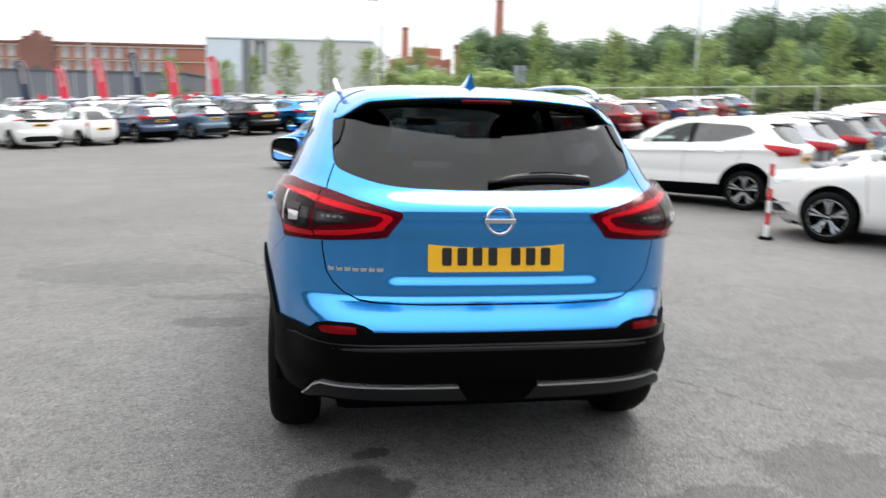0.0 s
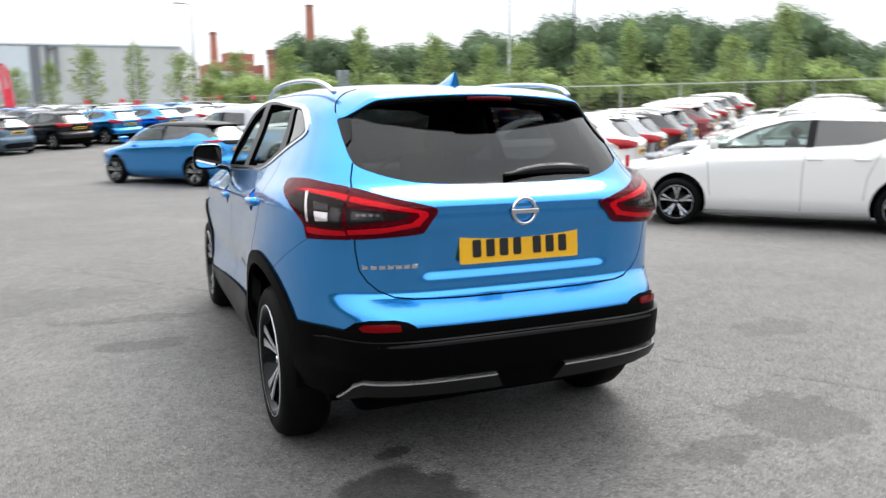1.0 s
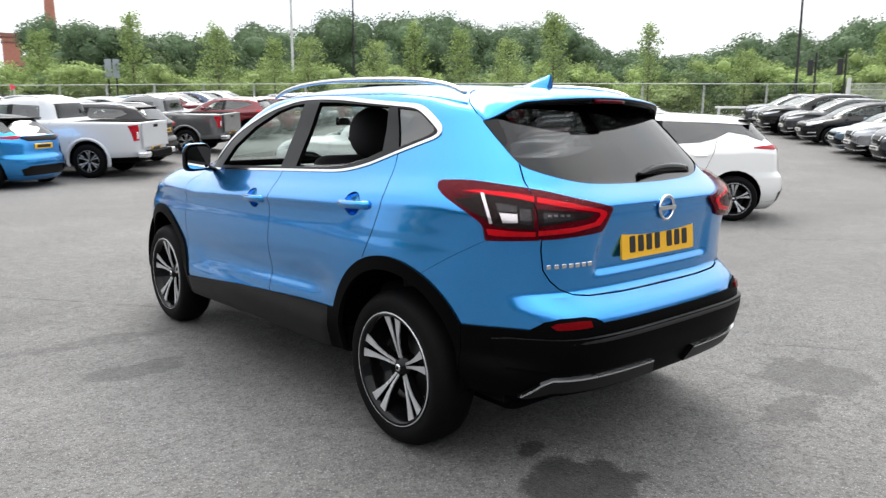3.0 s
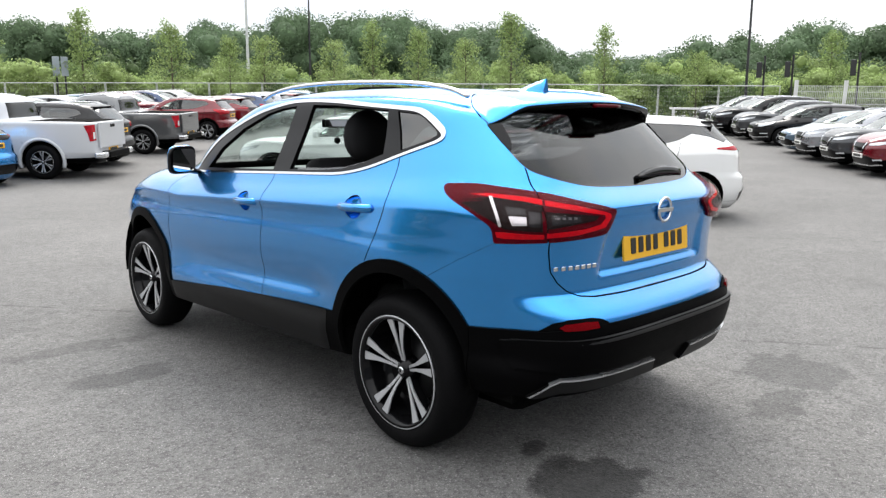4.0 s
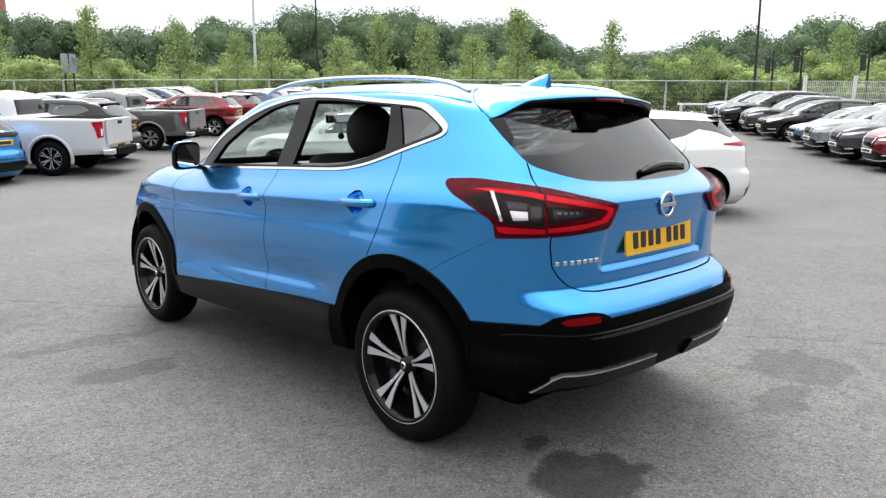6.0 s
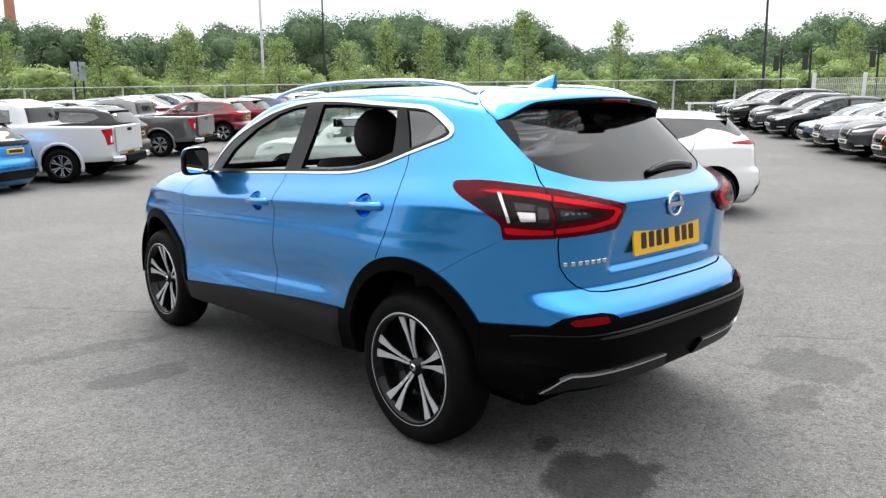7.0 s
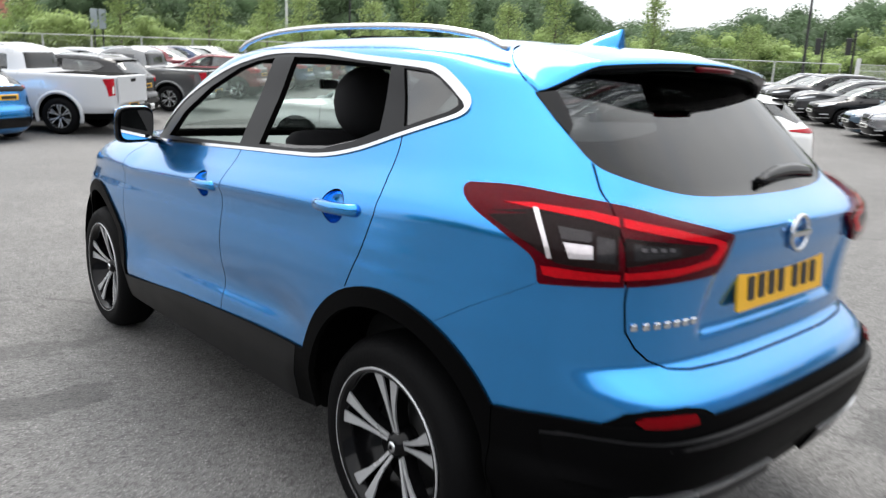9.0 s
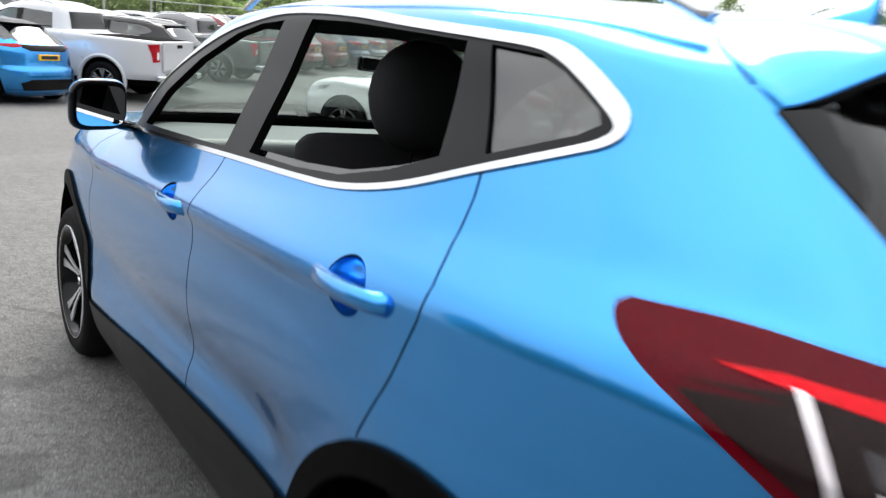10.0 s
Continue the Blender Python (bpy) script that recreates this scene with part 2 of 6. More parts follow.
def prism(bm, poly, e1, e2, lo, hi):
    """A closed prism over a 2D outline: e1, e2 span the outline's plane, and it runs from lo to hi along e1 x e2."""
    e1, e2 = Vector(e1), Vector(e2)
    e3 = e1.cross(e2)
    a = [bm.verts.new(e1 * p[0] + e2 * p[1] + e3 * lo) for p in poly]
    b = [bm.verts.new(e1 * p[0] + e2 * p[1] + e3 * hi) for p in poly]
    faces = [bm.faces.new(a[::-1]), bm.faces.new(b)]
    faces += [bm.faces.new((a[i], a[(i + 1) % len(a)], b[(i + 1) % len(a)], b[i])) for i in range(len(a))]
    bmesh.ops.recalc_face_normals(bm, faces=faces)


def side_prism(bm, poly, lo=-1.3, hi=1.3):
    prism(bm, poly, (0, 1, 0), (0, 0, 1), lo, hi)


def skin_tree(skin):
    from mathutils.bvhtree import BVHTree
    return BVHTree.FromPolygons([v.co for v in skin.vertices], [tuple(p.vertices) for p in skin.polygons]), skin


def finish(bm, tree, name, mats, thick=0.012, lift=0.0):
    """Thickens an open skin piece inwards (inner side and rim take the second material) and gives it the skin's normals."""
    bvh, skin = tree
    bm.verts.index_update()
    bm.verts.ensure_lookup_table()
    outer = []
    for v in bm.verts:
        at, normal, index, dist = bvh.find_nearest(v.co)
        ids = skin.polygons[index].vertices
        wsum, acc = 0, Vector()
        for i in ids:
            k = 1 / ((skin.vertices[i].co - at).length_squared + 1e-7)
            acc += skin.vertices[i].normal * k
        outer.append(acc.normalized())
    co = [v.co + n * lift for v, n in zip(bm.verts, outer)]
    n = len(co)
    verts = co + [c - d * thick for c, d in zip(co, outer)]
    faces = [tuple(v.index for v in f.verts) for f in bm.faces]
    rim = []
    for e in bm.edges:
        if len(e.link_loops) == 1:
            lp = e.link_loops[0]
            a, b = lp.vert.index, lp.link_loop_next.vert.index
            rim.append((b, a, a + n, b + n))
    m = len(rim)
    inner = [tuple(i + n for i in f[::-1]) for f in faces]
    me = bpy.data.meshes.new(name)
    me.from_pydata([tuple(v) for v in verts], [], faces + inner + rim)
    me.polygons.foreach_set("material_index", [0] * len(faces) + [1] * (len(inner) + m))
    for mm in mats:
        me.materials.append(mm)
    me.shade_smooth()
    flat = [(0, 0, 0)] * m
    corner = []
    for p in me.polygons:
        k = p.index
        for i in p.vertices:
            corner.append(outer[i] if k < len(faces) else (-outer[i - n] if k < 2 * len(faces) else Vector(p.normal)))
    me.normals_split_custom_set([tuple(c) for c in corner])
    bm.free()
    return me


def islands(bm):
    """The separate pieces of a mesh, as face lists."""
    seen, out = set(), []
    for f in bm.faces:
        if f.index in seen:
            continue
        stack, piece = [f], []
        seen.add(f.index)
        while stack:
            g = stack.pop()
            piece.append(g)
            for e in g.edges:
                for h in e.link_faces:
                    if h.index not in seen:
                        seen.add(h.index)
                        stack.append(h)
        out.append(piece)
    return out


def stroke(points, width):
    """The outline of a line of even width through points."""
    pts = [Vector(p) for p in points]
    left, right = [], []
    for i, p in enumerate(pts):
        d = pts[min(i + 1, len(pts) - 1)] - pts[max(i - 1, 0)]
        d.normalize()
        nrm = Vector((-d.y, d.x)) * float(width if np.isscalar(width) else width[i]) / 2
        left.append(p + nrm)
        right.append(p - nrm)
    return [tuple(p) for p in left + right[::-1]]


def smooth_line(keys, n=40, closed=False):
    """A Catmull-Rom line through 2D or 3D keys."""
    k = [Vector(p) for p in keys]
    k = [k[-1]] + k + k[:2] if closed else [2 * k[0] - k[1]] + k + [2 * k[-1] - k[-2]]
    out = []
    spans = len(k) - 3
    for i in range(n):
        u = i / (n if closed else n - 1) * spans
        j = min(int(u), spans - 1)
        t = u - j
        a, b, c, d = k[j:j + 4]
        out.append(0.5 * ((2 * b) + (c - a) * t + (2 * a - 5 * b + 4 * c - d) * t * t + (3 * b - a - 3 * c + d) * t ** 3))
    return [tuple(p) for p in out]


def arc_points(y, z, r, a0, a1, n=24):
    return [(y + r * math.cos(radians(a0 + (a1 - a0) * i / (n - 1))), z + r * math.sin(radians(a0 + (a1 - a0) * i / (n - 1)))) for i in range(n)]


# ---- the ground ----
A_DIR, H_DIR, LOT = Vector((0.77, 0.64, 0)), Vector((-0.64, 0.77, 0)), Vector((0, 15, 0))


def lie(x, y):
    """Height of the ground: level round the car, rising gently towards the far fence."""
    s = 0.64 * x + 0.77 * y - 13
    z = 0.065 * (s + math.sqrt(s * s + 9)) / 2 - 0.029
    return 2.0 - math.log1p(math.exp((2.0 - z) * 6)) / 6 if z < 40 else 2.0


def slot(a, h, turn=0.0):
    """A pose on the car park: a along the rows, h along the bays; +y of the thing points into the bay."""
    p = LOT + A_DIR * a + H_DIR * h
    g = Vector((lie(p.x + 0.5, p.y) - lie(p.x - 0.5, p.y), lie(p.x, p.y + 0.5) - lie(p.x, p.y - 0.5), 1))
    up = Vector((-g.x, -g.y, 1)).normalized()
    q = Matrix.Rotation(math.atan2(0.64, 0.77) + radians(turn), 4, "Z")
    return Matrix.Translation((p.x, p.y, lie(p.x, p.y))) @ Vector((0, 0, 1)).rotation_difference(up).to_matrix().to_4x4() @ q


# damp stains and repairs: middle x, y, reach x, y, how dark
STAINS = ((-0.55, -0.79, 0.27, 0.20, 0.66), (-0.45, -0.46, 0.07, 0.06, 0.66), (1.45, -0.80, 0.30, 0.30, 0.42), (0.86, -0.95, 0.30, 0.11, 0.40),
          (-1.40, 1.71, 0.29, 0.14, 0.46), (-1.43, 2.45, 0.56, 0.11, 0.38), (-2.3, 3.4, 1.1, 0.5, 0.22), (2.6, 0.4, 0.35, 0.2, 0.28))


def asphalt():
    """Worn asphalt: pale aggregate in dark binder, broad wear, thin cracks and a few damp stains."""
    m = bpy.data.materials.new("asphalt")
    m.use_nodes = True
    n, l = m.node_tree.nodes, m.node_tree.links
    b = n["Principled BSDF"]
    geo = n.new("ShaderNodeNewGeometry")

    def tex(kind, scale, detail=3):
        t = n.new(kind)
        t.inputs["Scale"].default_value = scale
        if "Detail" in t.inputs:
            t.inputs["Detail"].default_value = detail
        l.new(geo.outputs["Position"], t.inputs["Vector"])
        return t

    def maths(op, a, c, clamp=False):
        k = n.new("ShaderNodeMath")
        k.operation, k.use_clamp = op, clamp
        for i, v in enumerate((a, c)):
            if isinstance(v, (int, float)):
                k.inputs[i].default_value = v
            else:
                l.new(v, k.inputs[i])
        return k.outputs[0]

    def remap(v, a, c, lo, hi):
        k = n.new("ShaderNodeMapRange")
        l.new(v, k.inputs[0])
        for i, x in enumerate((a, c, lo, hi)):
            k.inputs[i + 1].default_value = x
        return k.outputs[0]

    broad, patch, mid = tex("ShaderNodeTexNoise", 0.22, 4), tex("ShaderNodeTexNoise", 1.1, 5), tex("ShaderNodeTexNoise", 9, 4)
    stones = tex("ShaderNodeTexVoronoi", 72)
    grit = tex("ShaderNodeTexNoise", 210, 2)
    shade = maths("MULTIPLY", remap(broad.outputs["Fac"], 0.3, 0.7, 0.86, 1.14), remap(patch.outputs["Fac"], 0.3, 0.7, 0.90, 1.10))
    shade = maths("MULTIPLY", shade, remap(mid.outputs["Fac"], 0.3, 0.7, 0.88, 1.12))
    shade = maths("MULTIPLY", shade, remap(grit.outputs["Fac"], 0.30, 0.70, 0.55, 1.45))
    sep = n.new("ShaderNodeSeparateColor")
    l.new(stones.outputs["Color"], sep.inputs[0])
    shade = maths("MULTIPLY", shade, remap(sep.outputs[0], 0.0, 1.0, 0.38, 1.64))
    shade = maths("MULTIPLY", shade, remap(stones.outputs["Distance"], 0.35, 0.75, 1.08, 0.40))
    warp = n.new("ShaderNodeVectorMath")
    warp.operation = "MULTIPLY_ADD"
    wob = tex("ShaderNodeTexNoise", 4.5, 9)
    l.new(wob.outputs["Color"], warp.inputs[0])
    warp.inputs[1].default_value = (0.32, 0.32, 0)
    l.new(geo.outputs["Position"], warp.inputs[2])
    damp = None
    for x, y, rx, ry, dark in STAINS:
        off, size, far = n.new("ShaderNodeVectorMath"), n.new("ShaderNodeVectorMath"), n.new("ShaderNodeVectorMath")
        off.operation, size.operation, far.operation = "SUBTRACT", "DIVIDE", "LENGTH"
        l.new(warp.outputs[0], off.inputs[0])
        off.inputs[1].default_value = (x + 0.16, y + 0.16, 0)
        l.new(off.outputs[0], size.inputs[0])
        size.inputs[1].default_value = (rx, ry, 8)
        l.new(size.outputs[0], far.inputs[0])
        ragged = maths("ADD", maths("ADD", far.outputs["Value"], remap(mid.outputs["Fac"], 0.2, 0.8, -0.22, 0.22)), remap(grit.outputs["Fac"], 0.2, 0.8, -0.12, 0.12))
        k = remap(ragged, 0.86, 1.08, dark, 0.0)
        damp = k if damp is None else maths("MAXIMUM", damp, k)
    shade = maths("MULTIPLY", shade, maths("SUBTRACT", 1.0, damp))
    cracks = n.new("ShaderNodeTexVoronoi")
    cracks.feature = "DISTANCE_TO_EDGE"
    cracks.inputs["Scale"].default_value = 0.16
    l.new(warp.outputs[0], cracks.inputs["Vector"])
    line = remap(cracks.outputs["Distance"], 0.0004, 0.0018, 0.82, 1.0)
    shade = maths("MULTIPLY", shade, line)
    across = n.new("ShaderNodeVectorMath")
    across.operation = "DOT_PRODUCT"
    across.inputs[1].default_value = (0.80, 0.60, 0)
    l.new(geo.outputs["Position"], across.inputs[0])
    wavy = maths("ADD", across.outputs["Value"], remap(patch.outputs["Fac"], 0.3, 0.7, -0.03, 0.03))
    for at in (1.236, 5.9):
        joint = maths("ABSOLUTE", maths("SUBTRACT", wavy, at), 0.0)
        shade = maths("MULTIPLY", shade, maths("MAXIMUM", remap(joint, 0.005, 0.018, 0.42, 1.0), remap(mid.outputs["Fac"], 0.42, 0.62, 0.6, 1.0)))
    tint = n.new("ShaderNodeVectorMath")
    tint.operation = "SCALE"
    tint.inputs[0].default_value = (0.190, 0.186, 0.182)
    l.new(shade, tint.inputs["Scale"])
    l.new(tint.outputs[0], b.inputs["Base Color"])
    l.new(remap(damp, 0.0, 0.6, 0.72, 0.62), b.inputs["Roughness"])
    b.inputs["Specular IOR Level"].default_value = 0.4
    relief = n.new("ShaderNodeBump")
    relief.inputs["Strength"].default_value, relief.inputs["Distance"].default_value = 0.6, 0.006
    l.new(maths("ADD", stones.outputs["Distance"], grit.outputs["Fac"]), relief.inputs["Height"])
    l.new(relief.outputs["Normal"], b.inputs["Normal"])
    return m


def build_ground():
    radii = [0.0] + [0.6 * 1.12 ** i for i in range(78)]
    n = 96
    verts, faces = [(0, 0, lie(0, 0))], []
    for r in radii[1:]:
        for k in range(n):
            x, y = r * math.cos(6.28319 * k / n), r * math.sin(6.28319 * k / n)
            verts.append((x, y, lie(x, y)))
    faces += [(0, 1 + k, 1 + (k + 1) % n) for k in range(n)]
    for i in range(len(radii) - 2):
        o = 1 + i * n
        faces += [(o + k, o + n + k, o + n + (k + 1) % n, o + (k + 1) % n) for k in range(n)]
    me = bpy.data.meshes.new("ground")
    me.from_pydata(verts, [], faces)
    me.shade_smooth()
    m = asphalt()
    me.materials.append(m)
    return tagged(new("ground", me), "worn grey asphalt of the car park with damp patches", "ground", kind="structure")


ground = build_ground()


# ---- wheels ----
def wheel_meshes(r, width, rim, spokes, style, seg=40, metal=None, split=False):
    """Tyre and rim about the x axis, outer side towards +x."""
    half = width / 2
    tyre = lathe([(rim - 0.012, half - 0.02), (rim + 0.008, half - 0.002), ((r + rim) / 2, half + 0.004), (r - 0.022, half - 0.012), (r - 0.004, half - 0.045),
                  (r, 0.02), (r, -0.02), (r - 0.004, -half + 0.045), (r - 0.03, -half + 0.01), (rim, -half), (rim - 0.02, -half + 0.02)], seg)
    barrel = lathe([(rim - 0.014, half - 0.004), (rim - 0.004, half + 0.002), (rim - 0.016, half - 0.004), (rim - 0.03, half - 0.05), (rim - 0.05, -half + 0.02), (0.02, -half + 0.05)], seg)
    dish = bmesh.new()
    faces = [bmesh.new() for _ in range(spokes if split else 1)]
    roots = {}
    for k in range(spokes):
        base = 6.28319 * k / spokes + 1.5708
        arms = (-1, 1) if style == "twin" else (0,)
        for arm in arms:
            # stations along a blade: radius, angle off the pair's middle, half width, depth behind the rim
            rows = (((0.042, 0.17, 0.0055, 0.050), (rim * 0.40, 0.115, 0.0062, 0.036), (rim * 0.60, 0.128, 0.0095, 0.027), (rim * 0.80, 0.155, 0.0155, 0.020), (rim - 0.003, 0.168, 0.0215, 0.012))
                    if style == "twin" else ((0.034, 0.0, 0.030, 0.050), (rim * 0.55, 0.0, 0.034, 0.030), (rim - 0.003, 0.0, 0.062, 0.012)))
            edge = []
            for rr, ang, hw, deep in rows:
                t = base + arm * ang
                y, z = rr * math.cos(t), rr * math.sin(t)
                ty, tz = -math.sin(t), math.cos(t)
                edge.append(((half - deep, y + ty * hw, z + tz * hw), (half - deep, y - ty * hw, z - tz * hw)))
            for bm, drop, deep in ((faces[k if split else 0], 0.0, 0.006), (dish, 0.007, 0.041)):
                front = [[bm.verts.new((p[0] - drop, p[1], p[2])) for p in pair] for pair in edge]
                back = [[bm.verts.new((p[0] - drop - deep, p[1], p[2])) for p in pair] for pair in edge]
                for i in range(len(edge) - 1):
                    if bm is not dish:
                        bm.faces.new((front[i][0], front[i][1], front[i + 1][1], front[i + 1][0]))
                    for side in (0, 1):
                        bm.faces.new((front[i][side], front[i + 1][side], back[i + 1][side], back[i][side]))
                bm.faces.new((front[-1][0], front[-1][1], back[-1][1], back[-1][0]))
                roots.setdefault(id(bm), (bm, []))[1].extend(front[0])
    for bm, verts in roots.values():
        first = math.atan2(verts[0].co.z, verts[0].co.y)
        verts.sort(key=lambda v: (math.atan2(v.co.z, v.co.y) - first + 3.1) % 6.28319)
        bm.faces.new(verts)
    for bm in (tyre, barrel, dish, *faces):
        bmesh.ops.recalc_face_normals(bm, faces=bm.faces[:])
    lip = lathe([(rim - 0.010, half - 0.008), (rim - 0.001, half + 0.003), (rim + 0.003, half - 0.002), (rim - 0.008, half - 0.014)], seg)
    hub = lathe([(0.001, half - 0.034), (0.026, half - 0.036), (0.031, half - 0.042), (0.046, half - 0.056), (0.056, half - 0.075), (0.06, half - 0.10)], 24)
    cap = lathe([(0.008, half - 0.030), (0.017, half - 0.030), (0.018, half - 0.036)], 16)
    bmesh.ops.recalc_face_normals(cap, faces=cap.faces[:])
    disc = lathe([(0.001, half - 0.10), (0.15, half - 0.10), (0.15, half - 0.12)], 32)
    bmesh.ops.recalc_face_normals(hub, faces=hub.faces[:])
    bmesh.ops.recalc_face_normals(lip, faces=lip.faces[:])
    return (("tyre", mesh_of(tyre, "tyre", RUBBER, smooth=True)), ("rim", mesh_of(barrel, "rim", GLOSS_BLACK, smooth=True)),
            *[("spoke" if split else "wheel_face", mesh_of(bm, "spoke", metal or ALLOY)) for bm in faces], ("wheel_back", mesh_of(dish, "wheel_back", GLOSS_BLACK)),
            ("rim_lip", mesh_of(lip, "rim_lip", ALLOY, smooth=True)), ("hub_cap", mesh_of(hub, "hub_cap", GLOSS_BLACK, smooth=True)),
            ("brake_disc", mesh_of(disc, "brake_disc", SKID, smooth=True)), ("hub_emblem", mesh_of(cap, "hub_emblem", CHROME, smooth=True)))


def wheel(meshes, parent, x, y, z, spin=0.0):
    w = part("wheel", meshes[0][1], None, parent)
    w.data = meshes[0][1]
    w.name = "wheel"
    w.matrix_basis = Matrix.Translation((x, y, z)) @ (Matrix.Rotation(math.pi, 4, "Z") if x < 0 else Matrix()) @ Matrix.Rotation(spin, 4, "X")
    for name, me in meshes[1:]:
        new(name, me).parent = w
    return w


# ---- the blue car ----
HERO = {
    "mid": 0.95, "bow": 0.05,
    "w": ((0.20, 0.76), (0.26, 0.84), (0.36, 0.866), (0.46, 0.876), (0.52, 0.874), (0.60, 0.867), (0.69, 0.877), (0.77, 0.882), (0.84, 0.879), (0.90, 0.873), (0.94, 0.8745), (0.965, 0.883), (0.978, 0.889),
          (0.996, 0.885), (1.03, 0.864), (1.08, 0.825), (1.13, 0.798), (1.24, 0.750), (1.34, 0.707), (1.44, 0.671), (1.475, 0.655), (1.50, 0.628), (1.525, 0.575), (1.55, 0.455), (1.565, 0.20)),
    "rear": ((0.20, -0.62), (0.28, -0.70), (0.36, -0.765), (0.46, -0.805), (0.56, -0.825), (0.61, -0.822), (0.66, -0.80), (0.705, -0.745), (0.73, -0.715), (0.80, -0.715), (0.92, -0.728),
             (1.00, -0.745), (1.052, -0.742), (1.070, -0.726), (1.092, -0.690), (1.12, -0.640), (1.16, -0.595), (1.28, -0.478), (1.40, -0.360), (1.44, -0.315), (1.48, -0.25), (1.51, -0.15), (1.535, 0.02), (1.55, 0.22), (1.565, 0.50)),
    "front": ((0.20, 3.38), (0.35, 3.48), (0.55, 3.55), (0.72, 3.545), (0.82, 3.52), (0.90, 3.50), (0.95, 3.465), (0.99, 3.36), (1.02, 3.18), (1.05, 2.92), (1.08, 2.62), (1.12, 2.42),
              (1.25, 2.14), (1.40, 1.83), (1.47, 1.65), (1.51, 1.45), (1.54, 1.15), (1.565, 0.75)),
    "nr": ((0.20, 5.4), (0.60, 5.4), (0.74, 5.4), (0.88, 5.5), (1.0, 5.6), (1.10, 5.6), (1.20, 6.2), (1.39, 7.0), (1.48, 5.0), (1.565, 2.4)),
    "nf": ((0.20, 5.2), (0.7, 5.2), (0.85, 5.0), (1.06, 4.6), (1.3, 6.4), (1.48, 5.0), (1.565, 2.4)),
    "spread": ((0, 0), (0.36, 0.25), (0.80, 0.72), (1, 1)),
}


def hero_shape(x, y, z):
    """Crease and belt rising to the rear, flared haunches, the number plate's recess."""
    ref = int(np.argmin(np.abs(z[:, 0] - 0.745)))
    flank = step(-0.67, -0.50, y[ref]) * step(0.7, 0.3, y[ref])
    for k in range(ref):
        hold = flank * float(step(0.40, 0.50, z[k, 0]))
        x[k], y[k] = x[k] + (x[ref] - x[k]) * hold, y[k] + (y[ref] - y[k]) * hold
    # the shoulder crease fades out over the rear haunch
    plain = pchip(((0.20, 0.0), (0.80, 0.0), (0.86, 0.003), (0.90, 0.0095), (0.94, 0.008), (0.965, -0.002), (0.978, -0.009), (1.0, -0.008), (1.03, -0.002), (1.08, 0.002), (1.12, 0.0), (1.6, 0.0)), z)
    x = x * (1 + plain / 0.88 * step(0.55, 0.05, y) * step(-0.62, -0.40, y))
    rise = 0.042 * (1.0 - y) * np.exp(-((z - 1.03) / 0.20) ** 2) * step(-0.75, -0.2, y)
    z = z + rise
    # the bonnet and front wings stand higher than the falling belt line
    z = z + pchip(((2.0, 0.0), (2.3, 0.030), (2.6, 0.070), (2.85, 0.098), (3.1, 0.10), (3.45, 0.06), (3.6, 0.05)), y) * step(0.86, 0.99, z) * step(2.0, 2.15, y)
    bay = step(0.430 + 0.10 * (0.80 - z), 0.375 + 0.10 * (0.80 - z), np.abs(x)) * step(0.768, 0.808, z) * step(1.052, 1.030, z) * step(-0.5, -0.62, y)
    y = y + (0.007 + 0.062 * np.clip(1.0 - z, 0, 0.19)) * bay
    # flared haunches over the wheels
    low_side = step(0.30, 0.48, z) * step(1.03, 0.80, z)
    rear_flare = np.exp(-(y / 0.48) ** 2) * step(-0.72, -0.45, y)
    front_flare = np.exp(-((y - 2.62) / 0.42) ** 2)
    # the sill turns outwards below the doors
    x = x * (1 + 0.020 * step(0.50, 0.40, z) * step(0.38, 0.52, y) * step(2.30, 2.15, y))
    x = x * (1 + (0.032 * rear_flare + 0.020 * front_flare) * low_side)
    low = z - 0.585 - 0.05 * (1 - y)
    scallop = np.exp(-(low / np.where(low > 0, 0.10, 0.042)) ** 2) * step(2.2, 1.9, y) * step(0.35, 0.7, y)
    x = x * (1 - 0.013 * scallop)
    return x, y, z


hero_levels = np.concatenate([np.linspace(0.20, 0.40, 12), np.linspace(0.415, 1.13, 66), np.linspace(1.145, 1.46, 24), np.linspace(1.468, 1.565, 16)])
hero_skin = shell(HERO, hero_levels, 300, hero_shape)
hero_tree = skin_tree(hero_skin)


def mirrored(poly):
    return [(-a, b) for a, b in poly[::-1]]


def cut_piece(skin, steps):
    """Runs a row of (operation, cutter) on the closed skin and keeps what is left of its surface."""
    skin.materials.clear()
    for m in (KEEP, CUT):
        skin.materials.append(m)
    a = new("skin", skin)
    used = []
    for op, bm in steps:
        cm = bpy.data.meshes.new("cutter")
        bm.to_mesh(cm)
        bm.free()
        cm.materials.append(CUT)
        b = new("cutter", cm)
        mod = a.modifiers.new("cut", "BOOLEAN")
        mod.operation, mod.solver, mod.object, mod.material_mode = op, "EXACT", b, "TRANSFER"
        used.append((b, cm))
    made = bpy.data.meshes.new_from_object(a.evaluated_get(bpy.context.evaluated_depsgraph_get()))
    bpy.data.objects.remove(a)
    for b, cm in used:
        bpy.data.objects.remove(b)
        bpy.data.meshes.remove(cm)
    out = bmesh.new()
    out.from_mesh(made)
    bpy.data.meshes.remove(made)
    bmesh.ops.delete(out, geom=[f for f in out.faces if f.material_index == 1], context="FACES")
    bmesh.ops.delete(out, geom=[v for v in out.verts if not v.link_faces], context="VERTS")
    out.faces.index_update()
    return out


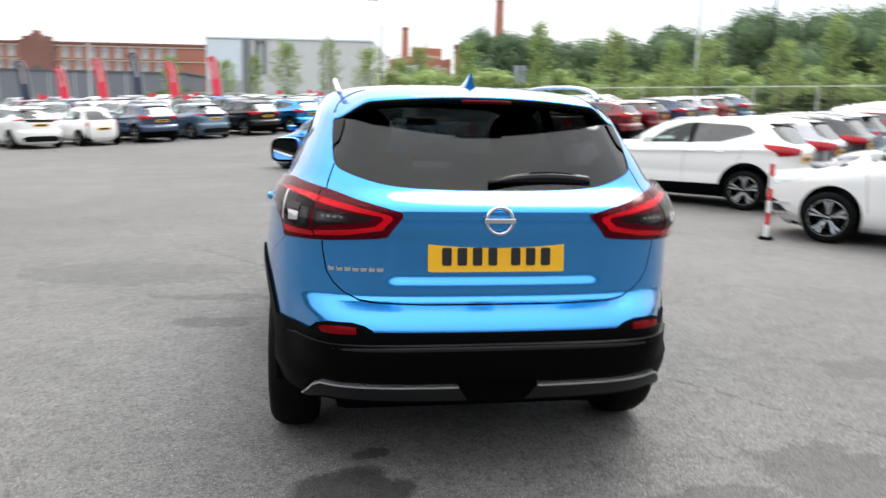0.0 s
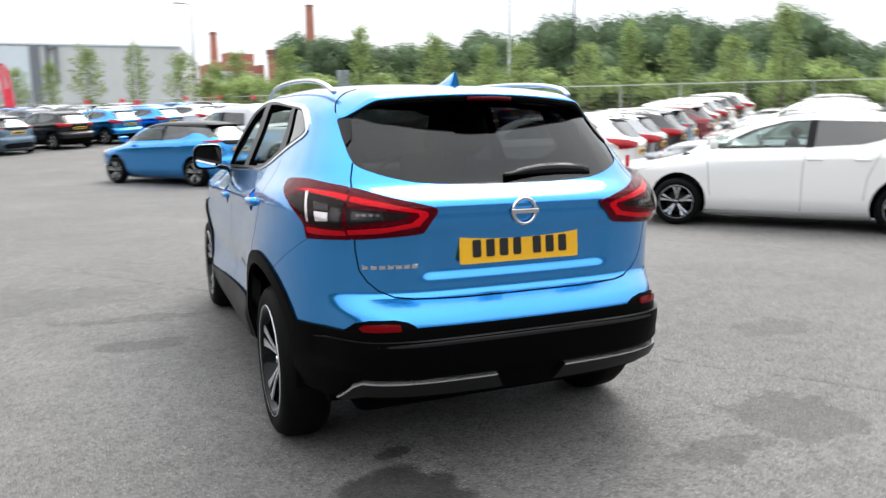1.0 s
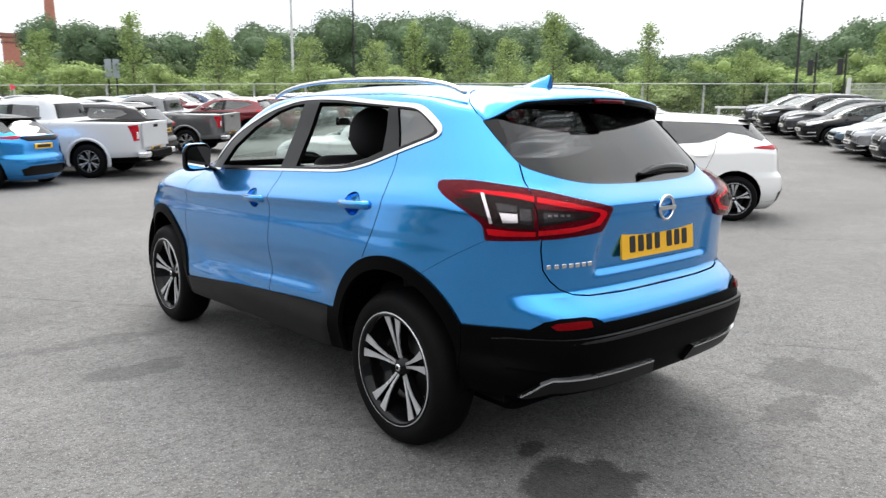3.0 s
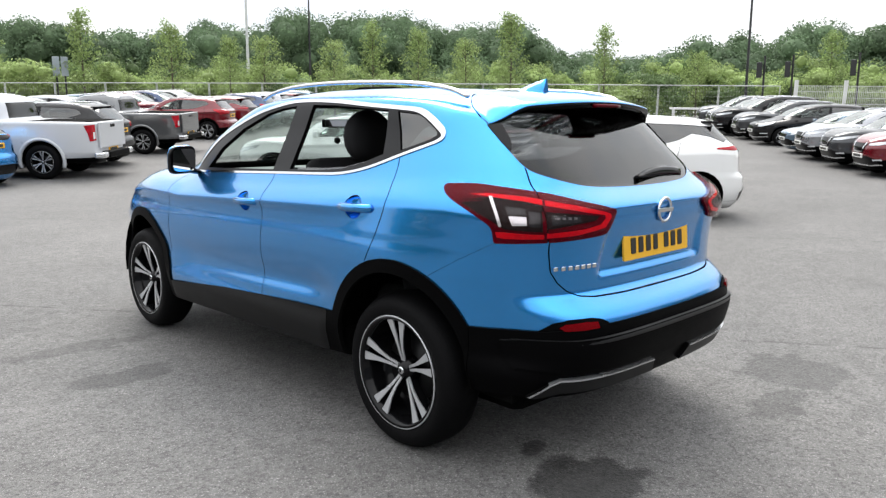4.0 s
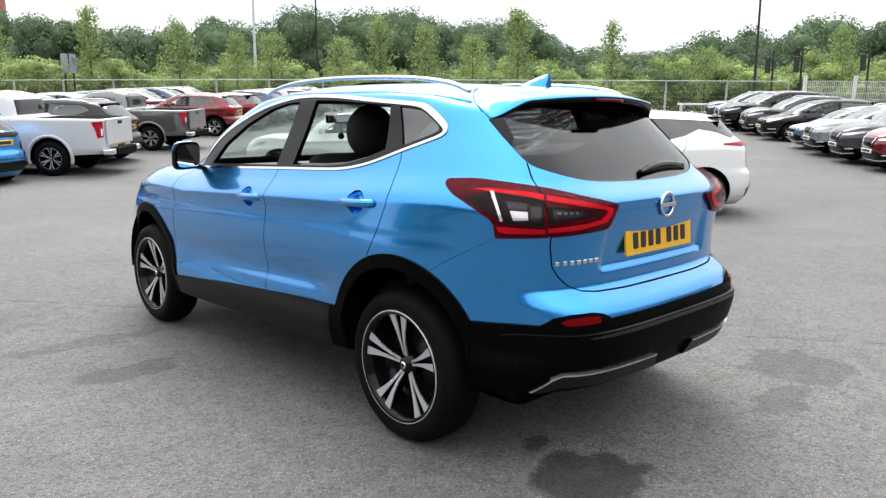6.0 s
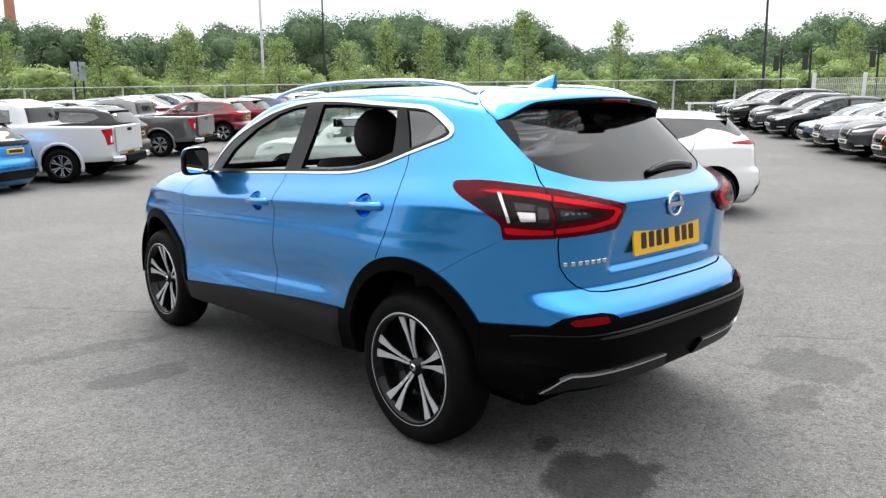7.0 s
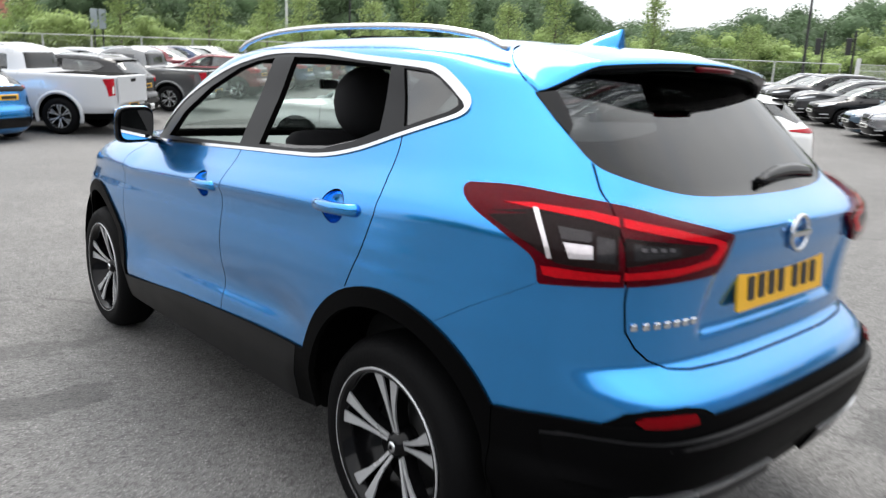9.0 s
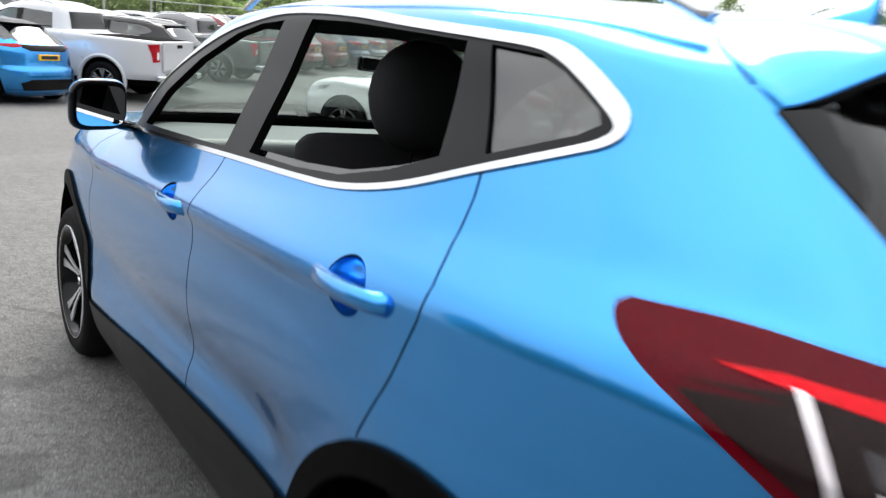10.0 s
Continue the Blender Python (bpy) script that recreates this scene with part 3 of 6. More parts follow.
def pieces(bm):
    """Splits an open skin into its separate islands, largest first, each a bmesh with its middle."""
    out = []
    for faces in sorted(islands(bm), key=len, reverse=True):
        if len(faces) < 3:
            continue
        b, ids = bmesh.new(), {}
        mid, area = Vector(), 0
        for f in faces:
            vs = []
            for v in f.verts:
                if v.index not in ids:
                    ids[v.index] = b.verts.new(v.co)
                vs.append(ids[v.index])
            b.faces.new(vs)
            k = f.calc_area()
            mid += f.calc_center_median() * k
            area += k
        b.verts.index_update()
        out.append((b, mid / max(area, 1e-9), area))
    bm.free()
    return out


def sided(*polys, lo=-1.3, hi=1.3):
    bm = bmesh.new()
    for p in polys:
        side_prism(bm, p, lo, hi)
    return bm


def rearward(*polys, near=-2.0, far=-0.05):
    bm = bmesh.new()
    for p in polys:
        prism(bm, p, (1, 0, 0), (0, 0, 1), -far, -near)
    return bm


def cornered(*polys):
    """Cutters seen square on to the two rear corners: q runs round the corner from the tailgate to the flank."""
    bm = bmesh.new()
    k = math.sqrt(0.5)
    for p in polys:
        prism(bm, p, (k, k, 0), (0, 0, 1), 0.25, 1.6)
        prism(bm, p, (-k, k, 0), (0, 0, 1), -1.6, -0.25)
    return bm


# outlines in the side view (y, z)
DLO = smooth_line([(1.99, 1.090), (1.57, 1.103), (0.97, 1.126), (0.66, 1.137), (0.46, 1.149), (0.284, 1.182), (0.10, 1.241), (-0.05, 1.290), (-0.094, 1.308), (-0.108, 1.325), (-0.098, 1.346), (-0.06, 1.372),
                   (-0.015, 1.398), (0.04, 1.423), (0.10, 1.437), (0.22, 1.447), (0.45, 1.464), (0.70, 1.483), (0.98, 1.490), (1.18, 1.473), (1.44, 1.42), (1.75, 1.308), (1.905, 1.20), (1.985, 1.125)], 200, True)
WIN_FRONT = [(1.83, 1.116), (1.07, 1.140), (1.030, 1.466), (1.16, 1.456), (1.30, 1.428), (1.53, 1.345), (1.72, 1.232)]
WIN_REAR = [(0.915, 1.148), (0.66, 1.154), (0.48, 1.168), (0.33, 1.202), (0.212, 1.244), (0.270, 1.436), (0.50, 1.452), (0.70, 1.465), (0.882, 1.470)]
WIN_QUARTER = [(0.108, 1.262), (-0.045, 1.312), (-0.074, 1.330), (-0.060, 1.350), (0.03, 1.400), (0.085, 1.421), (0.205, 1.432)]
R_OUT, R_IN, ARCH_Z, FRONT_AXLE = 0.443, 0.386, 0.375, 2.652


def sill_z(y):
    return 0.519 - 0.062 * (y - 0.449)


LOWER = ([(-1.3, 0.05), (-1.3, 0.622), (-0.80, 0.622), (-0.66, 0.601)] + arc_points(-0.005, ARCH_Z, R_OUT, 150, 18.7, 30)
         + [(0.8, sill_z(0.8)), (1.5, sill_z(1.5))] + arc_points(FRONT_AXLE, ARCH_Z, R_OUT, 178.5, 12, 30) + [(3.7, 0.46), (3.7, 0.05)])
WELL_R = arc_points(-0.005, ARCH_Z, R_IN, 205, -25, 36) + [(0.40, 0.05), (-0.34, 0.05)]
WELL_F = arc_points(FRONT_AXLE, ARCH_Z, R_IN, 205, -25, 36) + [(FRONT_AXLE + 0.37, 0.05), (FRONT_AXLE - 0.37, 0.05)]
# outlines round the rear corner (q, z) and in the rear view (x, z)
LAMP = (smooth_line([(0.384, 1.138), (0.28, 1.1415), (0.18, 1.132), (0.02, 1.110), (-0.116, 1.080), (-0.260, 1.049)], 24) + smooth_line([(-0.264, 1.040), (-0.258, 1.024), (-0.240, 0.992), (-0.225, 0.968), (-0.214, 0.960), (-0.186, 0.955)], 12)
        + smooth_line([(-0.10, 0.948), (0.0, 0.941), (0.150, 0.934), (0.206, 0.932)], 8) + smooth_line([(0.213, 0.938), (0.216, 0.960), (0.219, 0.980), (0.228, 0.997), (0.248, 1.012), (0.32, 1.053), (0.368, 1.080), (0.394, 1.102), (0.401, 1.120), (0.397, 1.131)], 30))
GLASS = [(-0.588, 1.394), (-0.603, 1.37), (-0.606, 1.31), (-0.606, 1.255), (-0.600, 1.214), (-0.575, 1.187), (-0.479, 1.153), (-0.357, 1.131), (-0.15, 1.122), (0, 1.121)]
GLASS = GLASS[:1] + smooth_line(GLASS[1:], 36)
GLASS = GLASS + mirrored(GLASS)[1:] + [(0.50, 1.425), (0.30, 1.442), (0, 1.447), (-0.30, 1.442), (-0.50, 1.425)]
SCREEN = [(-0.735, 1.125), (-0.66, 1.25), (-0.615, 1.38), (-0.58, 1.435), (-0.45, 1.472), (0, 1.488)]
SCREEN = SCREEN + mirrored(SCREEN)[1:] + [(0.4, 1.112), (0, 1.108), (-0.4, 1.112)]
HUMP = [(0.45, 0.60), (0.468, 0.627), (0.495, 0.641), (0.54, 0.650), (0.62, 0.648), (0.665, 0.634), (0.695, 0.602), (0.70, 0.56), (0.45, 0.56)]

HATCH_HALF = [(0.0, 0.7065), (0.27, 0.7065), (0.45, 0.711), (0.515, 0.719), (0.567, 0.742), (0.605, 0.776), (0.632, 0.82), (0.645, 0.90), (0.648, 0.945)]
HATCH_LOW = mirrored(HATCH_HALF)[:-1] + HATCH_HALF
HATCH_UP = [(0.636, 1.100), (0.622, 1.15), (0.600, 1.208)]

car = thing("car", "vivid blue metallic compact SUV with black cladding, side windows down", "car", pose(0, 0, 0))
GAP = 0.005
CUPS = [(0.272, 1.014, 0.062, 0.052), (1.236, 0.968, 0.062, 0.052)]
cup_holes = [[(cy + ry * math.cos(a), cz + rz * math.sin(a)) for a in np.linspace(0, 6.28319, 32, endpoint=False)] for cy, cz, ry, rz in CUPS]
gaps_rear = [stroke(HATCH_LOW, GAP), stroke(HATCH_UP, GAP), mirrored(stroke(HATCH_UP, GAP))]
gaps_side = [stroke([(2.235, 0.36), (2.215, 0.60), (2.195, 0.88), (2.19, 1.0), (2.12, 1.095)], GAP),
             stroke([(1.035, 1.13), (1.046, 1.05), (1.056, 0.978), (1.085, 0.70), (1.093, 0.44)], GAP),
             stroke([(0.102, 1.25), (0.088, 1.20), (0.080, 1.13), (0.062, 1.075), (0.066, 1.02), (0.100, 0.92), (0.165, 0.79)], GAP)]
seam = stroke([(-0.10, 0.718), (-0.188, 0.764), (-0.33, 0.848), (-0.50, 0.940)], 0.0013)
body = cut_piece(hero_skin, [
    ("DIFFERENCE", sided(DLO)),
    ("DIFFERENCE", sided(LOWER)),
    ("DIFFERENCE", rearward(GLASS, far=0.05)),
    ("DIFFERENCE", rearward(SCREEN, near=1.0, far=2.9)),
    ("DIFFERENCE", cornered(LAMP)),
    ("DIFFERENCE", rearward(HUMP, mirrored(HUMP), far=-0.45)),
    ("DIFFERENCE", rearward(*gaps_rear, far=0.05)),
    ("DIFFERENCE", sided(*gaps_side)),
    ("DIFFERENCE", sided(seam)),
    ("DIFFERENCE", sided(*cup_holes)),
])
found = pieces(body)
DOORS = {}
for b, mid, area in found:
    side = "left" if mid.x < 0 else "right"
    if area < 0.004:
        b.free()
        continue
    if abs(mid.x) < 0.1 and mid.y < -0.4 and mid.z > 0.72:
        name = "tailgate"
    elif abs(mid.x) < 0.1 and mid.y < -0.4:
        name = "rear_bumper"
    elif abs(mid.x) > 0.5 and mid.y < 1.0 and mid.y > 0.3 and mid.z < 1.05:
        name = "rear_door"
    elif abs(mid.x) > 0.5 and mid.y > 1.0 and mid.y < 2.0 and mid.z < 1.05:
        name = "front_door"
    else:
        name = "body"
    ob = part(name, finish(b, hero_tree, name, (BLUE, DARK), 0.014), None, car)
    if name.endswith("door") and side == "left":
        DOORS[name] = ob

# window frames, panes and bright trim
for b, mid, area in pieces(cut_piece(hero_skin, [("INTERSECT", sided(DLO)), ("DIFFERENCE", sided(WIN_FRONT, WIN_REAR, WIN_QUARTER))])):
    part("window_frame", finish(b, hero_tree, "window_frame", (FRAME_BLACK, DARK), 0.022, 0.001), None, car)
LOOP = DLO + DLO[:1]
TRIM_W = pchip(((0, 0.011), (58, 0.012), (75, 0.019), (90, 0.026), (104, 0.024), (122, 0.017), (180, 0.016), (200, 0.011)), range(201))
trim_steps = [stroke(LOOP[k:k + 11], TRIM_W[k:k + 11]) for k in range(0, 200, 10)]
for b, mid, area in [p for k in trim_steps for p in pieces(cut_piece(hero_skin, [("INTERSECT", sided(k))]))]:
    part("window_trim", finish(b, hero_tree, "window_trim", (CHROME, CHROME), 0.006, 0.005), None, car, "bright chrome strip round the windows")
for b, mid, area in pieces(cut_piece(hero_skin, [("INTERSECT", sided(WIN_QUARTER))])):
    part("quarter_window", finish(b, hero_tree, "quarter_window", (TINT, TINT), 0.004, -0.006), None, car, "dark tinted quarter pane")
SLIVER = [(0.93, 1.130), (0.66, 1.136), (0.48, 1.150), (0.33, 1.185), (0.200, 1.225), (0.215, 1.256), (0.33, 1.219), (0.48, 1.186), (0.66, 1.172), (0.93, 1.164)]
for b, mid, area in pieces(cut_piece(hero_skin, [("INTERSECT", sided(SLIVER, lo=-1.3, hi=0))])):
    part("lowered_window", finish(b, hero_tree, "lowered_window", (TINT, TINT), 0.004, -0.02), None, car, "dark edge of the lowered rear door pane")
for b, mid, area in pieces(cut_piece(hero_skin, [("INTERSECT", sided(WIN_FRONT, lo=0, hi=1.3))])):
    part("front_window", finish(b, hero_tree, "front_window", (CLEAR, CLEAR), 0.004, -0.006), None, car)
for b, mid, area in pieces(cut_piece(hero_skin, [("INTERSECT", rearward(GLASS, far=0.05))])):
    part("rear_window", finish(b, hero_tree, "rear_window", (BACK_TINT, BACK_TINT), 0.004, -0.004), None, car, "dark tinted rear window")

for b, mid, area in pieces(cut_piece(hero_skin, [("INTERSECT", rearward(SCREEN, near=1.0, far=2.9))])):
    part("windscreen", finish(b, hero_tree, "windscreen", (CLEAR, CLEAR), 0.004, -0.004), None, car)

# gloss black blades beside the rear glass
BLADE = [(-0.601, 1.372), (-0.606, 1.31), (-0.604, 1.272), (-0.580, 1.296), (-0.566, 1.335), (-0.556, 1.380)]
for b, mid, area in pieces(cut_piece(hero_skin, [("INTERSECT", rearward(BLADE, mirrored(BLADE), far=0.05))])):
    part("side_blade", finish(b, hero_tree, "side_blade", (GLOSS_BLACK, GLOSS_BLACK), 0.02, 0.003), None, car, "gloss black blade beside the rear glass")

# black lower cladding
low = cut_piece(hero_skin, [
    ("INTERSECT", sided(LOWER)),
    ("DIFFERENCE", sided(WELL_R, WELL_F)),
    ("DIFFERENCE", sided([(-0.400, 0.0), (-0.395, 0.7), (-0.391, 0.7), (-0.396, 0.0)], [(0.465, 0.0), (0.462, 0.7), (0.466, 0.7), (0.469, 0.0)], [(2.195, 0), (2.195, 0.6), (2.199, 0.6), (2.199, 0)])),
    ("DIFFERENCE", sided([(-1.2, 0.0), (-1.2, 0.340), (-0.60, 0.340), (-0.30, 0.345), (-0.30, 0.0)])),
    ("DIFFERENCE", sided([(-0.38, 0.0), (-0.38, 0.9), (3.8, 0.9), (3.8, 0.0)], lo=-0.62, hi=0.62)),
    ("DIFFERENCE", sided([(0.30, 0.0), (0.30, 0.322), (1.2, 0.306), (2.34, 0.272), (2.34, 0.0)])),
])
for b, mid, area in pieces(low):
    if area < 0.004:
        b.free()
        continue
    name = "bumper_cladding" if mid.y < -0.42 else "sill_cladding" if 0.6 < mid.y < 2.1 else "wheel_arch_trim"
    part(name, finish(b, hero_tree, name, (SILL_BLACK if name == "sill_cladding" else PLASTIC, DARK), 0.02, 0.010 if name != "bumper_cladding" else 0.012), None, car)
for b, mid, area in pieces(cut_piece(hero_skin, [("INTERSECT", rearward(HUMP, mirrored(HUMP), far=-0.45)), ("DIFFERENCE", sided(LOWER))])):
    part("reflector_housing", finish(b, hero_tree, "reflector_housing", (PLASTIC, DARK), 0.02, 0.006), None, car)
REFLECTOR = [(0.520, 0.613), (0.524, 0.633), (0.575, 0.636), (0.636, 0.631), (0.650, 0.620), (0.638, 0.608), (0.575, 0.610)]
for b, mid, area in pieces(cut_piece(hero_skin, [("INTERSECT", rearward(REFLECTOR, mirrored(REFLECTOR), far=-0.45))])):
    part("reflector", finish(b, hero_tree, "reflector", (LAMP_DEEP, LAMP_DEEP), 0.02, 0.016), None, car, "red rear reflector")
SKID_L = [(0.150, 0.424), (0.640, 0.424), (0.672, 0.405), (0.712, 0.350), (0.690, 0.345), (0.63, 0.368), (0.112, 0.362)]
for b, mid, area in pieces(cut_piece(hero_skin, [("INTERSECT", rearward(SKID_L, mirrored(SKID_L), far=-0.45))])):
    part("skid_plate", finish(b, hero_tree, "skid_plate", (SKID, DARK), 0.04, 0.028), None, car, "grey skid plate insert")
SKID_EDGE = stroke([(0.150, 0.422), (0.640, 0.422), (0.668, 0.405), (0.705, 0.352)], 0.006)
for b, mid, area in pieces(cut_piece(hero_skin, [("INTERSECT", rearward(SKID_EDGE, mirrored(SKID_EDGE), far=-0.45))])):
    part("skid_plate_edge", finish(b, hero_tree, "skid_plate_edge", (SATIN, SATIN), 0.03, 0.031), None, car)
LEDGE = smooth_line([(-0.765, 0.560), (-0.68, 0.571), (-0.40, 0.577), (0, 0.580), (0.40, 0.577), (0.68, 0.571), (0.765, 0.560)], 25) + [(0.75, 0.45), (0.40, 0.445), (-0.40, 0.445), (-0.75, 0.45)]
for b, mid, area in pieces(cut_piece(hero_skin, [("INTERSECT", rearward(LEDGE, far=-0.45))])):
    part("bumper_ledge", finish(b, hero_tree, "bumper_ledge", (PLASTIC, SKID), 0.02, 0.027), None, car)

# tail lamps
LENS_OUT = [(0.335, 1.074), (0.225, 1.087), (0.040, 1.054), (0.036, 0.985), (0.173, 0.9915), (0.20, 1.006), (0.28, 1.045)]
LENS_IN = [(0.026, 1.050), (-0.10, 1.040), (-0.186, 1.030), (-0.165, 1.013), (0.02, 0.991)]
SLASH = [(0.231, 1.098), (0.218, 1.097), (0.183, 1.001), (0.193, 1.000)]
REVERSE = [(0.160, 1.033), (0.096, 1.030), (0.094, 1.004), (0.146, 1.003)]
BOWL = [(0.174, 1.066), (0.098, 1.058), (0.098, 1.036), (0.164, 1.038)]
BOWL_MID = [(0.088, 1.050), (0.048, 1.046), (0.046, 0.998), (0.086, 1.000)]
BOWL_IN = [(0.006, 1.038), (-0.105, 1.030), (-0.105, 1.012), (0.004, 1.003)]
GLOW = [(0.300, 1.104), (0.235, 1.108), (0.10, 1.098), (0.037, 1.087), (0.037, 1.070), (0.10, 1.082), (0.22, 1.096)]
GLOW_LOW = [(0.206, 0.978), (0.172, 0.980), (0.030, 0.975), (0.030, 0.958), (0.17, 0.953), (0.200, 0.957)]
GLOW_IN = [(0.026, 1.085), (-0.10, 1.064), (-0.210, 1.043), (-0.234, 1.034), (-0.237, 1.022), (-0.211, 0.986), (-0.10, 0.968), (0.02, 0.961),
           (0.02, 0.978), (-0.12, 0.986), (-0.190, 0.998), (-0.213, 1.020), (-0.208, 1.032), (-0.10, 1.050), (0.026, 1.069)]
RIBS = [[(0.100 + 0.0115 * k, 1.038), (0.102 + 0.0115 * k, 1.038), (0.104 + 0.0115 * k, 1.058), (0.102 + 0.0115 * k, 1.058)] for k in range(6)]
SHADE = [(0.338, 1.083), (0.225, 1.0955), (0.10, 1.0815), (0.037, 1.0695), (0.037, 1.050), (0.040, 1.054), (0.225, 1.087)]
DOTS = [[(-0.012 - 0.022 * k, 1.030), (-0.024 - 0.022 * k, 1.029), (-0.024 - 0.022 * k, 1.021), (-0.012 - 0.022 * k, 1.022)] for k in range(4)]
DIVIDE = stroke([(0.060, 1.13), (0.024, 1.03), (0.010, 0.92)], 0.005)
lamps = []
for b, mid, area in pieces(cut_piece(hero_skin, [("INTERSECT", cornered(LAMP)), ("DIFFERENCE", cornered(DIVIDE))])):
    if area < 0.003:
        b.free()
        continue
    ob = part("tail_lamp", finish(b, hero_tree, "tail_lamp", (LAMP_RED, LAMP_RED), 0.03, 0.012), None, car, "dark red tail lamp with a smoked centre")
    lamps.append((ob, mid))
for name, poly, mat_in, up in (("lamp_lens", LENS_OUT, LAMP_SMOKE, 0.0145), ("lamp_lens", LENS_IN, LAMP_SMOKE, 0.0145), ("reversing_light", REVERSE, LAMP_WHITE, 0.0165), ("lamp_bowl", BOWL, LAMP_GREY, 0.0165), ("lamp_bowl", BOWL_MID, LAMP_GREY, 0.0165), ("lamp_bowl", BOWL_IN, LAMP_GREY, 0.0165),
                               ("light_bar", SLASH, LAMP_WHITE, 0.0165), ("lamp_shade", SHADE, LAMP_SMOKE, 0.0140), ("light_strip", GLOW, LAMP_BRIGHT, 0.0135), ("light_strip", GLOW_LOW, LAMP_BRIGHT, 0.0135),
                               ("light_strip", GLOW_IN, LAMP_BRIGHT, 0.0135), *[("lens_rib", r, LAMP_RIB, 0.0178) for r in RIBS], *[("lens_facet", r, LAMP_RIB, 0.0178) for r in DOTS]):
    for b, mid, area in pieces(cut_piece(hero_skin, [("INTERSECT", cornered(poly))])):
        if area < 0.00005:
            b.free()
            continue
        owner = min(lamps, key=lambda o: (o[1] - mid).length)[0]
        part(name, finish(b, hero_tree, name, (mat_in, mat_in), 0.006, up), None, owner)

for b, mid, area in pieces(cut_piece(hero_skin, [("INTERSECT", cornered(LAMP)), ("DIFFERENCE", cornered(DIVIDE))])):
    if area < 0.003:
        b.free()
        continue
    owner = min(lamps, key=lambda o: (o[1] - mid).length)[0]
    cover = part("lamp_cover", finish(b, hero_tree, "lamp_cover", (LAMP_COVER, LAMP_COVER), 0.001, 0.021), None, owner, "clear outer cover")
    cover.visible_shadow = False

# wheels and wheel housings
WM = wheel_meshes(0.343, 0.215, 0.248, 5, "twin", 56, split=True)
for x in (-0.765, 0.765):
    for y in (0.0, FRONT_AXLE):
        wheel(WM, car, x, y, 0.320 if y < 1 else 0.326, 0.055 if y < 1 else 0.03)
        liner = bmesh.new()
        inner, outer = min(abs(x) - 0.25, abs(x) + 0.07), abs(x) + 0.07
        sgn = 1 if x > 0 else -1
        row = [[liner.verts.new((sgn * xx, y + 0.02 + 0.425 * math.cos(radians(a)), ARCH_Z + 0.425 * math.sin(radians(a)))) for xx in (inner, outer)] for a in range(-8, 189, 7)]
        for a, b in zip(row, row[1:]):
            liner.faces.new((a[0], a[1], b[1], b[0]))
        liner.faces.new([r[0] for r in row])
        part("wheel_liner", liner, DARK, car)
# plain dark underside boxes, sized to block light and deepen the ground shadow
part("rear_valance", box((-0.60, -0.54, 0.285), (0.60, -0.30, 0.42), 0.03), DARK, car)
part("silencer", box((-0.60, -0.46, 0.185), (0.60, -0.14, 0.36), 0.05), DARK, car)
part("rear_axle", box((-0.66, -0.12, 0.17), (0.66, 0.12, 0.34), 0.05), DARK, car)
part("fuel_tank", box((-0.64, 0.10, 0.185), (0.64, 0.60, 0.34), 0.05), DARK, car)
part("underbody", box((-0.60, -0.46, 0.25), (0.60, 3.25, 0.38), 0.04), DARK, car)
part("floor_shield", box((-0.64, 0.42, 0.195), (0.64, 2.24, 0.33), 0.05), DARK, car)
for sx in (-1, 1):
    part("sill_flange", box((sx * 0.76 - 0.06, 0.40, 0.285), (sx * 0.76 + 0.06, 2.26, 0.42), 0.02), DARK, car)


# ---- fittings of the blue car ----
def on_skin(x, y, z, way):
    at = hero_tree[0].ray_cast(Vector((x, y, z)), Vector(way))[0]
    return at


def spoiler():
    bm = bmesh.new()
    rows = []
    for i in range(81):
        x = -0.598 + 1.196 * i / 80
        edge = float(step(0.45, 0.600, abs(x)))
        ys = float(pchip(((0, -0.06), (0.42, -0.06), (0.45, -0.066), (0.50, -0.090), (0.532, -0.117), (0.55, -0.134), (0.575, -0.166), (0.59, -0.205), (0.60, -0.245)), [abs(x)])[0])
        top = on_skin(x, ys, 3, (0, 0, -1))
        yt, zt = -0.435 + 0.34 * x * x + 0.040 * edge, 1.478 - 0.11 * x * x - 0.056 * edge
        s, e = Vector((x, ys, top.z + 0.001)), Vector((x, yt, zt))
        line = [s.lerp(e, k / 8) + Vector((0, 0, (0.014 - 0.012 * edge) * math.sin(math.pi * k / 8))) for k in range(9)]
        under = on_skin(x, -2, min(1.44, zt - 0.012), (0, 1, 0))
        uy = (under.y if under else yt + 0.1) + 0.01
        line += [Vector((x, yt - 0.003, zt - 0.006)), Vector((x, yt + 0.006, zt - 0.022)), Vector((x, yt + 0.05, zt - 0.030)), Vector((x, max(uy, yt + 0.07), zt - 0.034))]
        rows.append([bm.verts.new(p) for p in line])
    for a, b in zip(rows, rows[1:]):
        for k in range(len(a) - 1):
            f = bm.faces.new((a[k], a[k + 1], b[k + 1], b[k]))
            f.material_index = 1 if k >= 9 else 0
            f.smooth = True
    for r in (rows[0], rows[-1]):
        bm.faces.new(r)
    bmesh.ops.recalc_face_normals(bm, faces=bm.faces[:])
    return bm


